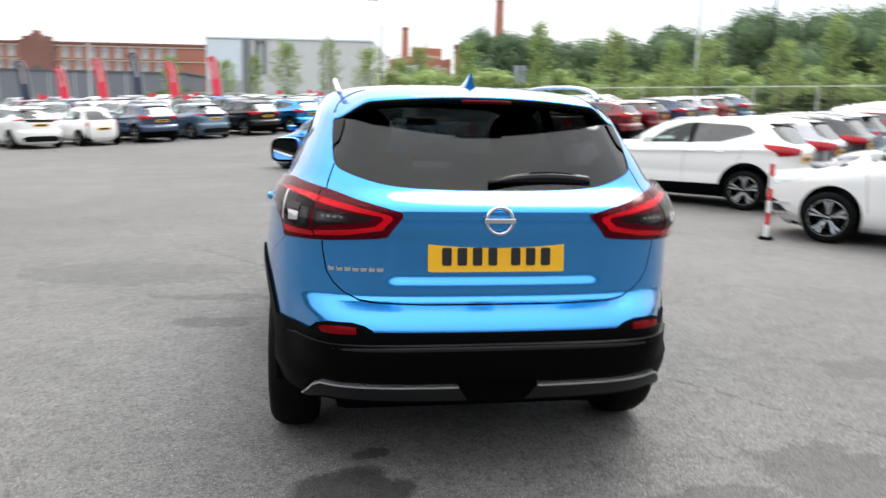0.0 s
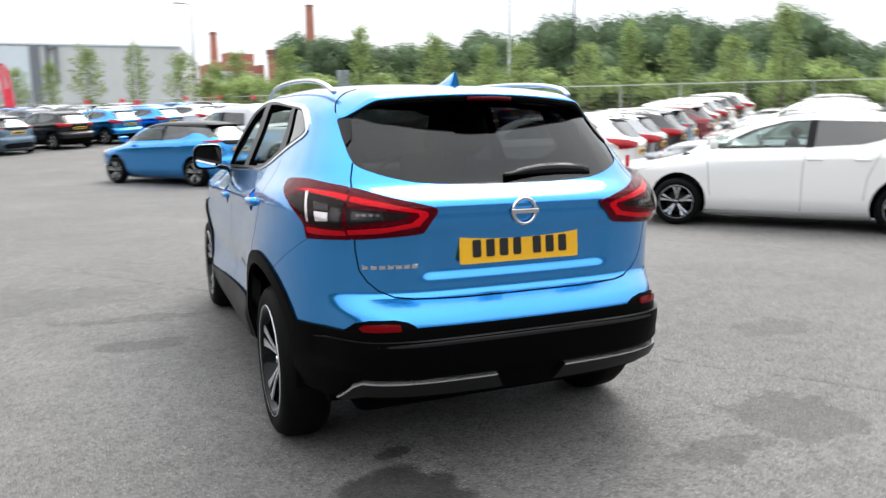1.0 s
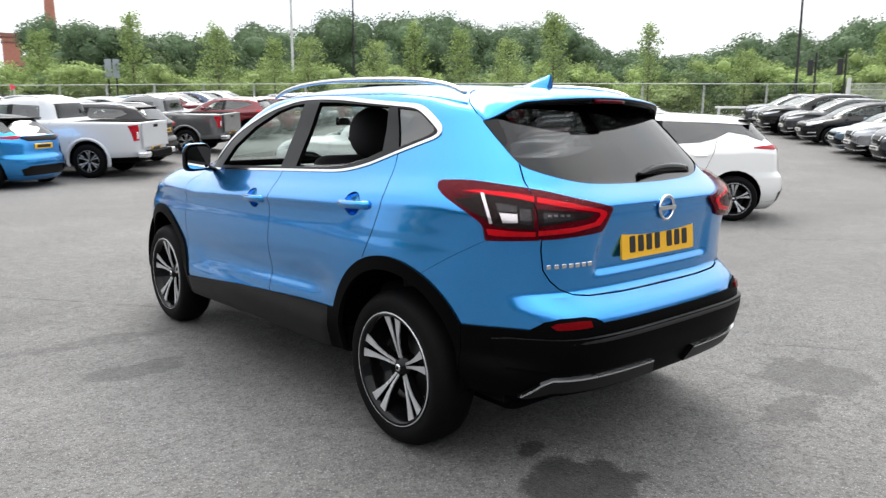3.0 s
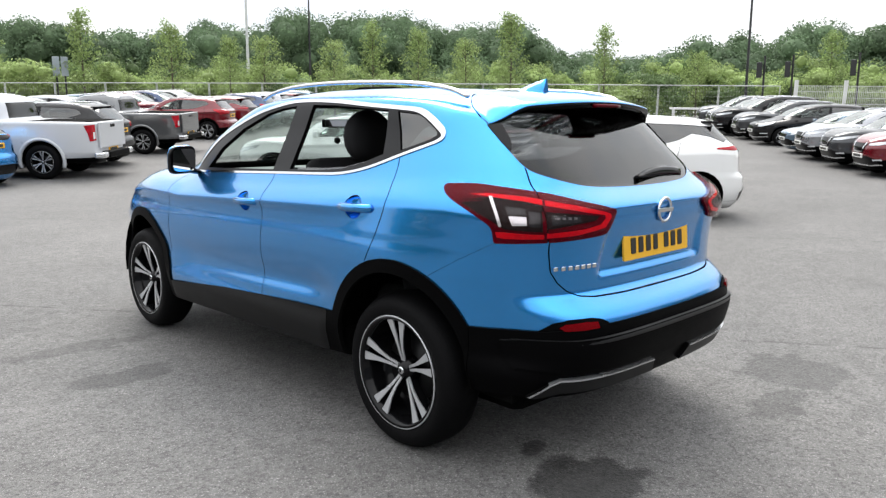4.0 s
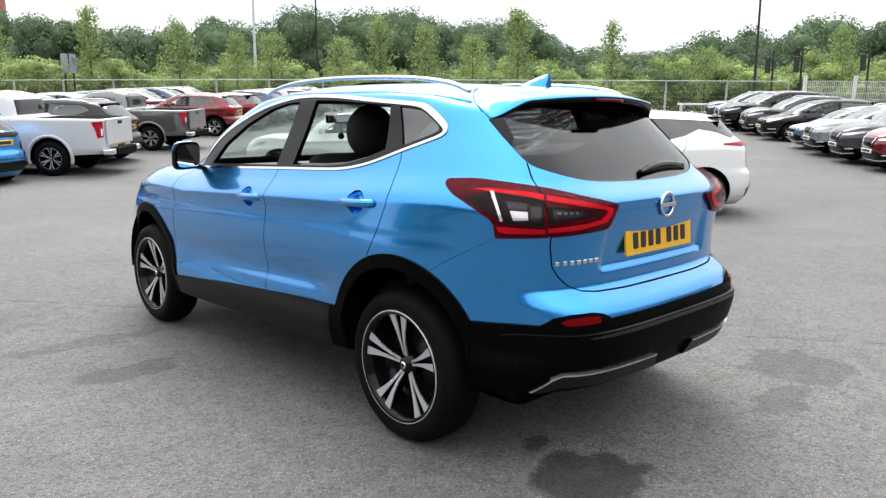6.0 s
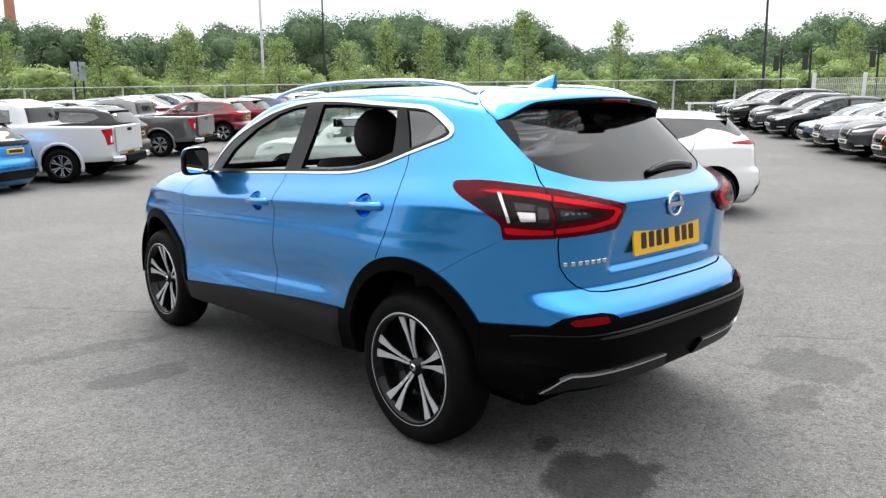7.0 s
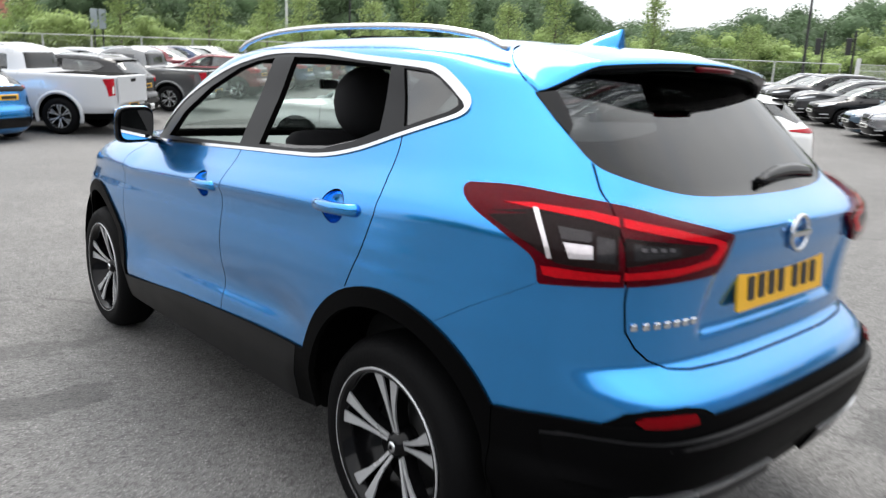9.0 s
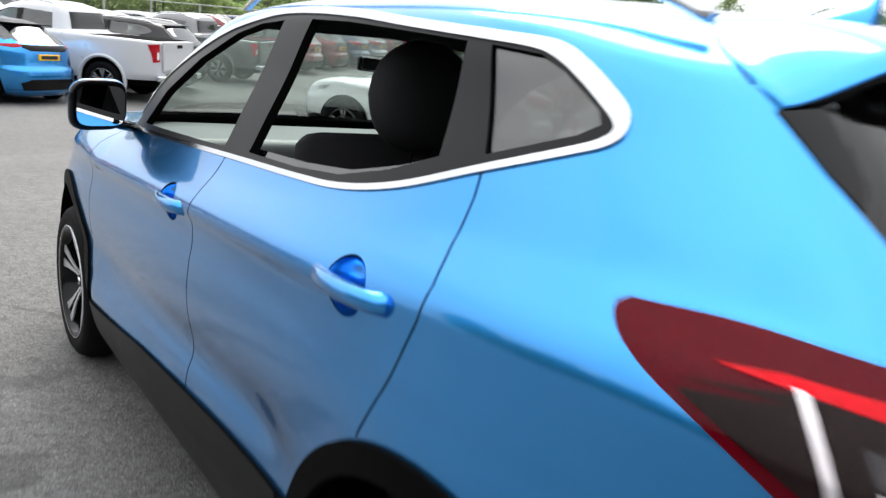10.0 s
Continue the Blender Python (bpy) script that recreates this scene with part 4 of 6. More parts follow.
sp = part("rear_spoiler", spoiler(), (BLUE, GLOSS_BLACK), car, "blue roof spoiler with a gloss black underside")
for sx in (-1, 1):
    joint = []
    for x in np.linspace(0.46, 0.597, 22):
        yj = float(pchip(((0, -0.06), (0.42, -0.06), (0.45, -0.066), (0.50, -0.090), (0.532, -0.117), (0.55, -0.134), (0.575, -0.166), (0.59, -0.205), (0.60, -0.245)), [x])[0])
        joint.append((sx * x, yj + 0.002, on_skin(sx * x, yj, 3, (0, 0, -1)).z + 0.001))
    part("spoiler_joint", tube(joint, 0.0028, 6), DARK, car)
brake = tube([(x, -0.437 + 0.34 * x * x, 1.458 - 0.1 * x * x) for x in np.linspace(-0.10, 0.10, 9)], 0.009, 8)
part("brake_light", brake, LAMP_RED, sp, "red high brake light", smooth=True)

fin = bmesh.new()
prev = None
for k in range(9):
    t = k / 8
    y, h, w = 0.075 - 0.165 * t, 0.066 * t ** 0.9 + 0.006, 0.040 * (1 - 0.35 * t)
    lean = -0.004 * t
    base = on_skin(0, y, 3, (0, 0, -1)).z - 0.004
    ring = [fin.verts.new(p) for p in ((-w, y, base), (-w * 0.55, y + lean * 0.5, base + h * 0.45), (-0.004, y + lean, base + h), (0.004, y + lean, base + h), (w * 0.55, y + lean * 0.5, base + h * 0.45), (w, y, base))]
    if prev:
        for j in range(5):
            fin.faces.new((prev[j], prev[j + 1], ring[j + 1], ring[j])).smooth = True
    else:
        fin.faces.new(ring)
    prev = ring
fin.faces.new(prev[::-1])
bmesh.ops.recalc_face_normals(fin, faces=fin.faces[:])
part("shark_fin_aerial", fin, BLUE, car, "blue shark fin aerial")

for sx in (-1, 1):
    rail = smooth_line([(sx * 0.575, -0.135, 1.490), (sx * 0.586, -0.02, 1.528), (sx * 0.588, 0.25, 1.560), (sx * 0.584, 0.75, 1.578), (sx * 0.576, 1.15, 1.572), (sx * 0.560, 1.42, 1.545), (sx * 0.545, 1.56, 1.512)], 40)
    part("roof_rail", tube(rail, 0.0115, 10, 0.9), SATIN, car, "silver roof rail", smooth=True)

# door mirrors
for sx in (-1, 1):
    m = Matrix.Translation((sx * 0.918, 1.90, 1.163)) @ Matrix.Rotation(radians(-17 * sx), 4, "Z") @ Matrix.Rotation(radians(3), 4, "X")
    head = bmesh.new()
    rings = []
    for y, k in ((-0.026, 0.90), (-0.031, 0.955), (-0.027, 0.99), (-0.018, 1.0), (-0.006, 1.0), (0.004, 0.985), (0.006, 1.012), (0.02, 1.015), (0.04, 0.97), (0.06, 0.87), (0.075, 0.70), (0.083, 0.42), (0.086, 0.10)):
        ring = []
        for a in np.linspace(0, 6.28319, 48, endpoint=False):
            c, q = math.cos(a), math.sin(a)
            ring.append(head.verts.new(m @ Vector((0.096 * k * math.copysign(abs(c) ** 0.5, c) - 0.75 * sx * max(0, y), y * 0.8, 0.082 * k * math.copysign(abs(q) ** 0.55, q) - 0.006 * c * sx))))
        rings.append(ring)
    for i, (r0, r1) in enumerate(zip(rings, rings[1:])):
        for j in range(48):
            f = head.faces.new((r0[j], r0[(j + 1) % 48], r1[(j + 1) % 48], r1[j]))
            f.material_index = 1 if i < 5 else 0
    head.faces.new(rings[0]).material_index = 1
    head.faces.new(rings[-1])
    bmesh.ops.recalc_face_normals(head, faces=head.faces[:])
    mir = part("door_mirror", head, (BLUE, GLOSS_BLACK), car, "blue door mirror with a black surround", smooth=True)
    face = bmesh.new()
    pts = [face.verts.new(m @ Vector((0.083 * math.copysign(abs(math.cos(a)) ** 0.45, math.cos(a)), -0.0330, 0.066 * math.copysign(abs(math.sin(a)) ** 0.45, math.sin(a))))) for a in np.linspace(0, 6.2832, 40, endpoint=False)]
    face.faces.new(pts)
    for v in bmesh.ops.extrude_face_region(face, geom=face.faces[:])["geom"]:
        if isinstance(v, bmesh.types.BMVert):
            v.co += m.to_3x3() @ Vector((0, 0.003, 0))
    bmesh.ops.recalc_face_normals(face, faces=face.faces[:])
    part("mirror_glass", face, MIRROR, mir, "mirror glass")
    part("mirror_arm", tube([(sx * 0.79, 1.97, 1.085), (sx * 0.83, 1.94, 1.095), (sx * 0.88, 1.90, 1.115)], 0.03, 10, 0.6), GLOSS_BLACK, mir, smooth=True)

# hand cups behind the handles
for sx in (-1, 1):
    for cy, cz, ry, rz in CUPS:
        bowl, rings = bmesh.new(), []
        for k in range(9):
            r = 1 - k / 8.0
            ring = []
            for a in np.linspace(0, 6.28319, 32, endpoint=False):
                y, z = cy + ry * 1.02 * r * math.cos(a), cz + rz * 1.02 * r * math.sin(a)
                at = on_skin(sx * 2, y, z, (-sx, 0, 0))
                ring.append(bowl.verts.new((at.x - sx * (0.0005 + 0.030 * (1 - r ** 3) ** 0.8), y, z)))
                if k == 8:
                    break
            rings.append(ring)
        for r0, r1 in zip(rings, rings[1:]):
            for j in range(32):
                if len(r1) == 1:
                    bowl.faces.new((r0[j], r0[(j + 1) % 32], r1[0]))
                else:
                    bowl.faces.new((r0[j], r0[(j + 1) % 32], r1[(j + 1) % 32], r1[j]))
        bmesh.ops.recalc_face_normals(bowl, faces=bowl.faces[:])
        part("handle_cup", bowl, BLUE, car, "hollow behind the door handle", smooth=True)

# door handles
for sx in (-1, 1):
    for y0, z0, tilt in ((0.26, 1.013, -0.03), (1.225, 0.968, -0.03)):
        pts = []
        for k in range(9):
            t = k / 8
            y = y0 + 0.115 - 0.23 * t
            at = on_skin(sx * 2, y, z0 + tilt * (y - y0), (-sx, 0, 0))
            pts.append((sx * (0.884 + 0.012 * math.sin(math.pi * t) - 0.012 * (abs(2 * t - 1) ** 4)), y, z0 + tilt * (y - y0)))
        part("door_handle", tube(pts, 0.018, 12, 1.08), BLUE, car, "blue door handle", smooth=True)

# number plate, badge and emblem
def flat_on_tail(poly, lift, thick, z_mid, tilt):
    """A small plate on the tailgate: outline in x and z."""
    base = on_skin(0, -2, z_mid, (0, 1, 0))
    m = Matrix.Translation((0, base.y - lift, z_mid)) @ Matrix.Rotation(radians(tilt), 4, "X")
    bm = bmesh.new()
    a = [bm.verts.new(m @ Vector((x, 0, z))) for x, z in poly]
    b = [bm.verts.new(m @ Vector((x, thick, z))) for x, z in poly]
    bm.faces.new(a)
    bm.faces.new(b[::-1])
    for i in range(len(a)):
        bm.faces.new((a[i], b[i], b[(i + 1) % len(a)], a[(i + 1) % len(a)]))
    bmesh.ops.recalc_face_normals(bm, faces=bm.faces[:])
    return bm


def rounded(w, h, r=0.008, n=4, cx=0, cz=0):
    out = []
    for sx, sz, a0 in ((1, 1, 0), (-1, 1, 90), (-1, -1, 180), (1, -1, 270)):
        out += [(cx + sx * (w / 2 - r) + r * math.cos(radians(a0 + 90 * k / n)), cz + sz * (h / 2 - r) + r * math.sin(radians(a0 + 90 * k / n))) for k in range(n + 1)]
    return out


plate = part("number_plate", flat_on_tail(rounded(0.52, 0.111), 0.010, 0.008, 0.882, -5), YELLOW, car, "yellow rear number plate")
for k, x in enumerate((-0.190, -0.132, -0.074, -0.016, 0.072, 0.130, 0.188)):
    part("plate_bar", flat_on_tail(rounded(0.036 if k != 3 else 0.034, 0.066, 0.006, 2, x, 0.002), 0.0125, 0.003, 0.882, -5), INK, plate)
for k in range(7):
    x = -0.612 + 0.0295 * k
    at = on_skin(x, -2, 0.830, (0, 1, 0))
    bar = bmesh.new()
    block(bar, (x - 0.012, at.y - 0.004, 0.822), (x + 0.012, at.y + 0.004, 0.840))
    bmesh.ops.bevel(bar, geom=bar.edges[:], offset=0.002, segments=1, affect="EDGES")
    part("badge_bar", bar, CHROME, car, "small chrome badge mark")
ring = lathe([(0.049 + 0.007 * math.cos(a), 0.007 * math.sin(a)) for a in np.linspace(0, 6.2832, 11)], 40)
base = on_skin(0, -2, 1.022, (0, 1, 0))
bmesh.ops.transform(ring, matrix=Matrix.Translation((0, base.y - 0.008, 1.022)) @ Matrix.Rotation(radians(90), 4, "Z"), verts=ring.verts[:])
emblem = part("emblem", ring, CHROME, car, "chrome ring emblem", smooth=True)
part("emblem_bar", box((-0.060, base.y - 0.017, 1.0125), (0.060, base.y - 0.004, 1.0315), 0.004), CHROME, emblem)

# rounded upper edge of the bumper ledge
edge = []
for x in np.linspace(-0.75, 0.75, 41):
    z = 0.5675 - 0.016 * (abs(x) / 0.75) ** 3
    edge.append((x, on_skin(x, -2, z, (0, 1, 0)).y - 0.013, z))
part("bumper_edge", tube(edge, 0.0165, 10), BUMPER_EDGE, car, "satin black rounded bumper edge", smooth=True)

# rear wiper
wip = bmesh.new()
prev = None
for k in range(13):
    t = k / 12
    x, z = -0.02 + 0.41 * t, 1.153 + 0.012 * math.sin(math.pi * t) + 0.006 * t
    at = on_skin(x, -2, z, (0, 1, 0))
    hw, th = 0.019 * math.sin(math.pi * min(1, 0.18 + 0.9 * (1 - t))) ** 0.6 + 0.007, 0.024 * (1 - 0.5 * t)
    ring4 = [wip.verts.new(p) for p in ((x, at.y + 0.004, z - hw), (x, at.y - th, z - hw * 0.6), (x, at.y - th + 0.004, z + hw * 0.6), (x, at.y + 0.004, z + hw))]
    if prev:
        for j in range(4):
            wip.faces.new((prev[j], prev[(j + 1) % 4], ring4[(j + 1) % 4], ring4[j])).smooth = True
    else:
        wip.faces.new(ring4)
    prev = ring4
wip.faces.new(prev[::-1])
bmesh.ops.recalc_face_normals(wip, faces=wip.faces[:])
wiper = part("rear_wiper", wip, GLOSS_BLACK, car, "black rear wiper")


# cabin
DASH = material("dark_grey_dash", (0.14, 0.145, 0.145), 0.35, vary=0.15, grain=200, bump=0.1)


def cushion(lo, hi, r, tilt=0.0, pivot=(0, 0, 0)):
    bm = box(lo, hi, r, 3)
    p = Matrix.Translation(pivot)
    bmesh.ops.transform(bm, matrix=p @ Matrix.Rotation(radians(tilt), 4, "X") @ p.inverted(), verts=bm.verts[:])
    return bm


for sx in (-1, 1):
    x = 0.37 * sx
    seat = part("front_seat", cushion((x - 0.25, 0.86, 0.42), (x + 0.25, 1.38, 0.66), 0.07), CLOTH, car, "black cloth front seat", smooth=True)
    part("seat_back", cushion((x - 0.245, 0.80, 0.60), (x + 0.245, 0.94, 1.20), 0.06, -14, (x, 0.9, 0.6)), CLOTH, seat, smooth=True)
    rest = bmesh.new()
    bmesh.ops.create_icosphere(rest, subdivisions=3, radius=1)
    for v in rest.verts:
        v.co = Vector((x + 0.055 * sx + 0.150 * (1 - 0.20 * max(0, v.co.z) ** 1.5 - 0.10 * max(0, -v.co.z)) * math.copysign(abs(v.co.x) ** 0.8, v.co.x), 0.735 + 0.07 * v.co.y, 1.312 + 0.136 * math.copysign(abs(v.co.z) ** 0.8, v.co.z)))
    part("headrest", rest, CLOTH, seat, smooth=True)
    for dx in (-0.06, 0.06):
        part("headrest_post", tube([(x + dx, 0.76, 1.12), (x + dx, 0.73, 1.26)], 0.007, 8), CHROME, seat, smooth=True)
    part("rear_seat_back", cushion((x - 0.31, 0.02, 0.55), (x + 0.31, 0.16, 1.06), 0.05, -16, (x, 0.1, 0.55)), CLOTH, car, smooth=True)
part("rear_seat", cushion((-0.64, 0.10, 0.40), (0.64, 0.60, 0.62), 0.06), CLOTH, car, smooth=True)
part("dashboard", cushion((-0.72, 1.74, 0.60), (0.72, 2.36, 1.075), 0.06), DASH, car, smooth=True)
part("parcel_shelf", box((-0.56, -0.42, 1.02), (0.56, 0.0, 1.035), 0.005), DARK, car)
part("cabin_floor", box((-0.74, -0.55, 0.30), (0.74, 2.3, 0.34)), DARK, car)
wheel_bm = lathe([(0.185 + 0.014 * math.cos(a), 0.014 * math.sin(a)) for a in np.linspace(0, 6.2832, 9)], 32)
bmesh.ops.transform(wheel_bm, matrix=Matrix.Translation((0.37, 1.62, 0.98)) @ Matrix.Rotation(radians(-24), 4, "X") @ Matrix.Rotation(radians(90), 4, "Z"), verts=wheel_bm.verts[:])
part("steering_wheel", wheel_bm, PLASTIC, car, smooth=True)
rvm = part("rear_view_mirror", cushion((-0.10, 1.60, 1.352), (0.10, 1.63, 1.405), 0.012), GLOSS_BLACK, car, smooth=True)
part("mirror_glass", box((-0.093, 1.597, 1.357), (0.093, 1.602, 1.400), 0.002), MIRROR, rvm)
tag = bmesh.new()
bmesh.ops.create_icosphere(tag, subdivisions=2, radius=0.022, matrix=Matrix.Translation((0.0, 1.60, 1.27)))
rod(tag, (0, 1.60, 1.28), (0, 1.60, 1.35), 0.002, n=5)
part("hanging_air_freshener", tag, CLOTH, car)


# ---- parked vehicles ----
SUV = dict(HERO)
SUV["spread"] = ((0, 0), (1, 1))
HATCH = {
    "mid": 0.95, "bow": 0.05, "spread": ((0, 0), (1, 1)),
    "w": ((0.16, 0.72), (0.24, 0.82), (0.40, 0.875), (0.55, 0.885), (0.75, 0.888), (0.92, 0.880), (1.00, 0.845), (1.06, 0.80), (1.22, 0.735), (1.38, 0.665), (1.44, 0.63), (1.49, 0.52), (1.53, 0.25)),
    "rear": ((0.16, -0.62), (0.30, -0.72), (0.50, -0.77), (0.62, -0.76), (0.70, -0.70), (0.90, -0.68), (1.02, -0.66), (1.10, -0.58), (1.25, -0.44), (1.38, -0.33), (1.45, -0.22), (1.50, 0.05), (1.53, 0.5)),
    "front": ((0.16, 3.42), (0.35, 3.58), (0.60, 3.63), (0.76, 3.60), (0.88, 3.48), (0.95, 3.26), (1.00, 3.02), (1.04, 2.82), (1.08, 2.66), (1.25, 2.28), (1.38, 1.92), (1.45, 1.62), (1.50, 1.25), (1.53, 0.8)),
    "nr": ((0.16, 5.0), (1.0, 5.2), (1.2, 4.2), (1.53, 2.6)), "nf": ((0.16, 3.8), (0.9, 4.0), (1.1, 5.0), (1.4, 4.6), (1.53, 2.6)),
}
CITY = {
    "mid": 0.75, "bow": 0.06, "spread": ((0, 0), (1, 1)),
    "w": ((0.16, 0.66), (0.26, 0.76), (0.45, 0.81), (0.70, 0.81), (0.85, 0.79), (0.93, 0.75), (1.20, 0.66), (1.38, 0.57), (1.45, 0.48), (1.49, 0.25)),
    "rear": ((0.16, -0.45), (0.35, -0.58), (0.55, -0.60), (0.80, -0.57), (0.95, -0.52), (1.20, -0.36), (1.38, -0.20), (1.45, 0.0), (1.49, 0.4)),
    "front": ((0.16, 2.60), (0.40, 2.78), (0.65, 2.78), (0.80, 2.62), (0.88, 2.35), (0.94, 2.05), (1.00, 1.88), (1.25, 1.48), (1.40, 1.18), (1.45, 1.0), (1.49, 0.6)),
    "nr": ((0.16, 3.6), (0.9, 3.6), (1.49, 2.4)), "nf": ((0.16, 3.2), (0.9, 3.2), (1.49, 2.6)),
}
TRUCK = {
    "mid": 1.30, "bow": 0.03, "spread": ((0, 0), (1, 1)),
    "w": ((0.34, 0.78), (0.45, 0.88), (0.60, 0.915), (0.80, 0.918), (1.02, 0.910), (1.20, 0.897), (1.245, 0.872), (1.28, 0.825), (1.40, 0.785), (1.66, 0.685), (1.74, 0.62), (1.79, 0.45), (1.81, 0.2)),
    "rear": ((0.34, -1.02), (0.50, -1.14), (0.60, -1.18), (1.18, -1.17), (1.225, -1.15), (1.24, -0.2), (1.25, 0.62), (1.28, 0.66), (1.60, 0.735), (1.72, 0.80), (1.78, 0.95), (1.81, 1.20)),
    "front": ((0.34, 3.85), (0.55, 4.02), (0.85, 4.02), (1.00, 3.90), (1.06, 3.60), (1.10, 3.20), (1.14, 3.0), (1.30, 2.72), (1.60, 2.30), (1.72, 2.05), (1.78, 1.7), (1.81, 1.6)),
    "nr": ((0.34, 8.0), (1.20, 9.0), (1.26, 8.0), (1.6, 7.0), (1.81, 3.0)), "nf": ((0.34, 4.4), (1.0, 4.6), (1.2, 5.0), (1.7, 4.0), (1.81, 3.0)),
}
KINDS = {
    "suv": dict(gaps=[[(2.20, 1.0), (2.21, 0.60), (2.23, 0.44)], [(0.08, 1.22), (0.066, 1.03), (0.165, 0.79)]], spec=SUV, axle=2.646, r=0.345, rise=0.042, clad=True,
                glass=[[(1.84, 1.10), (1.07, 1.125), (1.03, 1.462), (1.18, 1.45), (1.53, 1.33)], [(0.98, 1.128), (0.48, 1.15), (0.0, 1.28), (-0.06, 1.32), (0.06, 1.41), (0.22, 1.435), (0.95, 1.465)]],
                back=[(-0.57, 1.40), (-0.60, 1.24), (-0.57, 1.18), (-0.36, 1.13), (0.36, 1.13), (0.57, 1.18), (0.60, 1.24), (0.57, 1.40), (0.3, 1.44), (-0.3, 1.44)],
                lamp=[(0.40, 1.13), (0.03, 1.10), (-0.26, 1.045), (-0.22, 0.965), (0.21, 0.935), (0.226, 0.99), (0.38, 1.07)],
                screen=[(-0.73, 1.13), (-0.60, 1.42), (0, 1.48), (0.60, 1.42), (0.73, 1.13), (0, 1.11)], head=[(0.82, 0.950), (0.76, 0.885), (0.42, 0.805), (0.16, 0.785), (0.17, 0.830), (0.45, 0.885)], plate=0.88),
    "hatch": dict(gaps=[[(2.34, 1.0), (2.30, 0.75), (2.27, 0.42)], [(0.27, 1.13), (0.30, 1.0), (0.42, 0.72), (0.45, 0.42)]], spec=HATCH, axle=2.70, r=0.325, rise=0.05, clad=False,
                  glass=[[(2.30, 1.045), (1.12, 1.075), (1.09, 1.415), (1.36, 1.412), (1.78, 1.30)], [(1.05, 1.078), (0.50, 1.11), (0.30, 1.16), (0.10, 1.255), (-0.16, 1.21), (-0.36, 1.13), (-0.42, 1.165), (-0.16, 1.365), (0.25, 1.39), (1.02, 1.415)]],
                  back=[(-0.55, 1.36), (-0.60, 1.20), (-0.56, 1.09), (0.56, 1.09), (0.60, 1.20), (0.55, 1.36), (0, 1.40)],
                  lamp=[(0.40, 1.055), (0.05, 1.085), (-0.04, 1.075), (-0.02, 1.03), (0.10, 1.015), (0.40, 1.035)],
                  screen=[(-0.72, 1.10), (-0.58, 1.36), (0, 1.41), (0.58, 1.36), (0.72, 1.10), (0, 1.06)], head=[(0.80, 0.88), (0.76, 0.80), (0.38, 0.68), (0.26, 0.69), (0.30, 0.78)], plate=0.86),
    "city": dict(spec=CITY, axle=2.30, r=0.29, rise=0.02, clad=False,
                 glass=[[(1.50, 0.98), (0.42, 1.00), (0.45, 1.32), (1.0, 1.32), (1.25, 1.22)], [(0.36, 1.0), (-0.08, 1.04), (-0.02, 1.22), (0.10, 1.30), (0.39, 1.32)]],
                 back=[(-0.48, 1.32), (-0.55, 1.0), (0.55, 1.0), (0.48, 1.32), (0, 1.35)],
                 lamp=[(0.16, 0.92), (0.06, 0.92), (0.05, 0.74), (0.15, 0.74)],
                 screen=[(-0.62, 1.02), (-0.50, 1.30), (0, 1.36), (0.50, 1.30), (0.62, 1.02)], head=[(0.50, 0.82), (0.50, 0.68), (0.36, 0.68), (0.36, 0.82)], plate=0.66),
    "truck": dict(spec=TRUCK, axle=3.15, r=0.385, rise=0.0, clad=True,
                  glass=[[(2.50, 1.25), (1.78, 1.26), (1.75, 1.61), (1.95, 1.61), (2.2, 1.52)], [(1.70, 1.26), (1.02, 1.29), (1.06, 1.59), (1.67, 1.62)]],
                  back=[(-0.62, 1.63), (-0.69, 1.31), (0.69, 1.31), (0.62, 1.63)],
                  lamp=[(-0.05, 1.16), (-0.27, 1.18), (-0.275, 0.84), (-0.14, 0.82), (-0.11, 0.99)],
                  screen=[(-0.74, 1.18), (-0.60, 1.60), (0, 1.66), (0.60, 1.60), (0.74, 1.18)], head=[(0.62, 1.00), (0.62, 0.84), (0.25, 0.82), (0.20, 0.96)], plate=0.62),
}
WHEELS = {}


def front_corner(*polys):
    bm = bmesh.new()
    k = math.sqrt(0.5)
    for p, yo in polys:
        shifted = [(q + yo * k, z) for q, z in p]
        prism(bm, shifted, (k, -k, 0), (0, 0, 1), -6, -1.2)
        prism(bm, shifted, (-k, -k, 0), (0, 0, 1), 1.2, 6)
    return bm


STOCK = {}


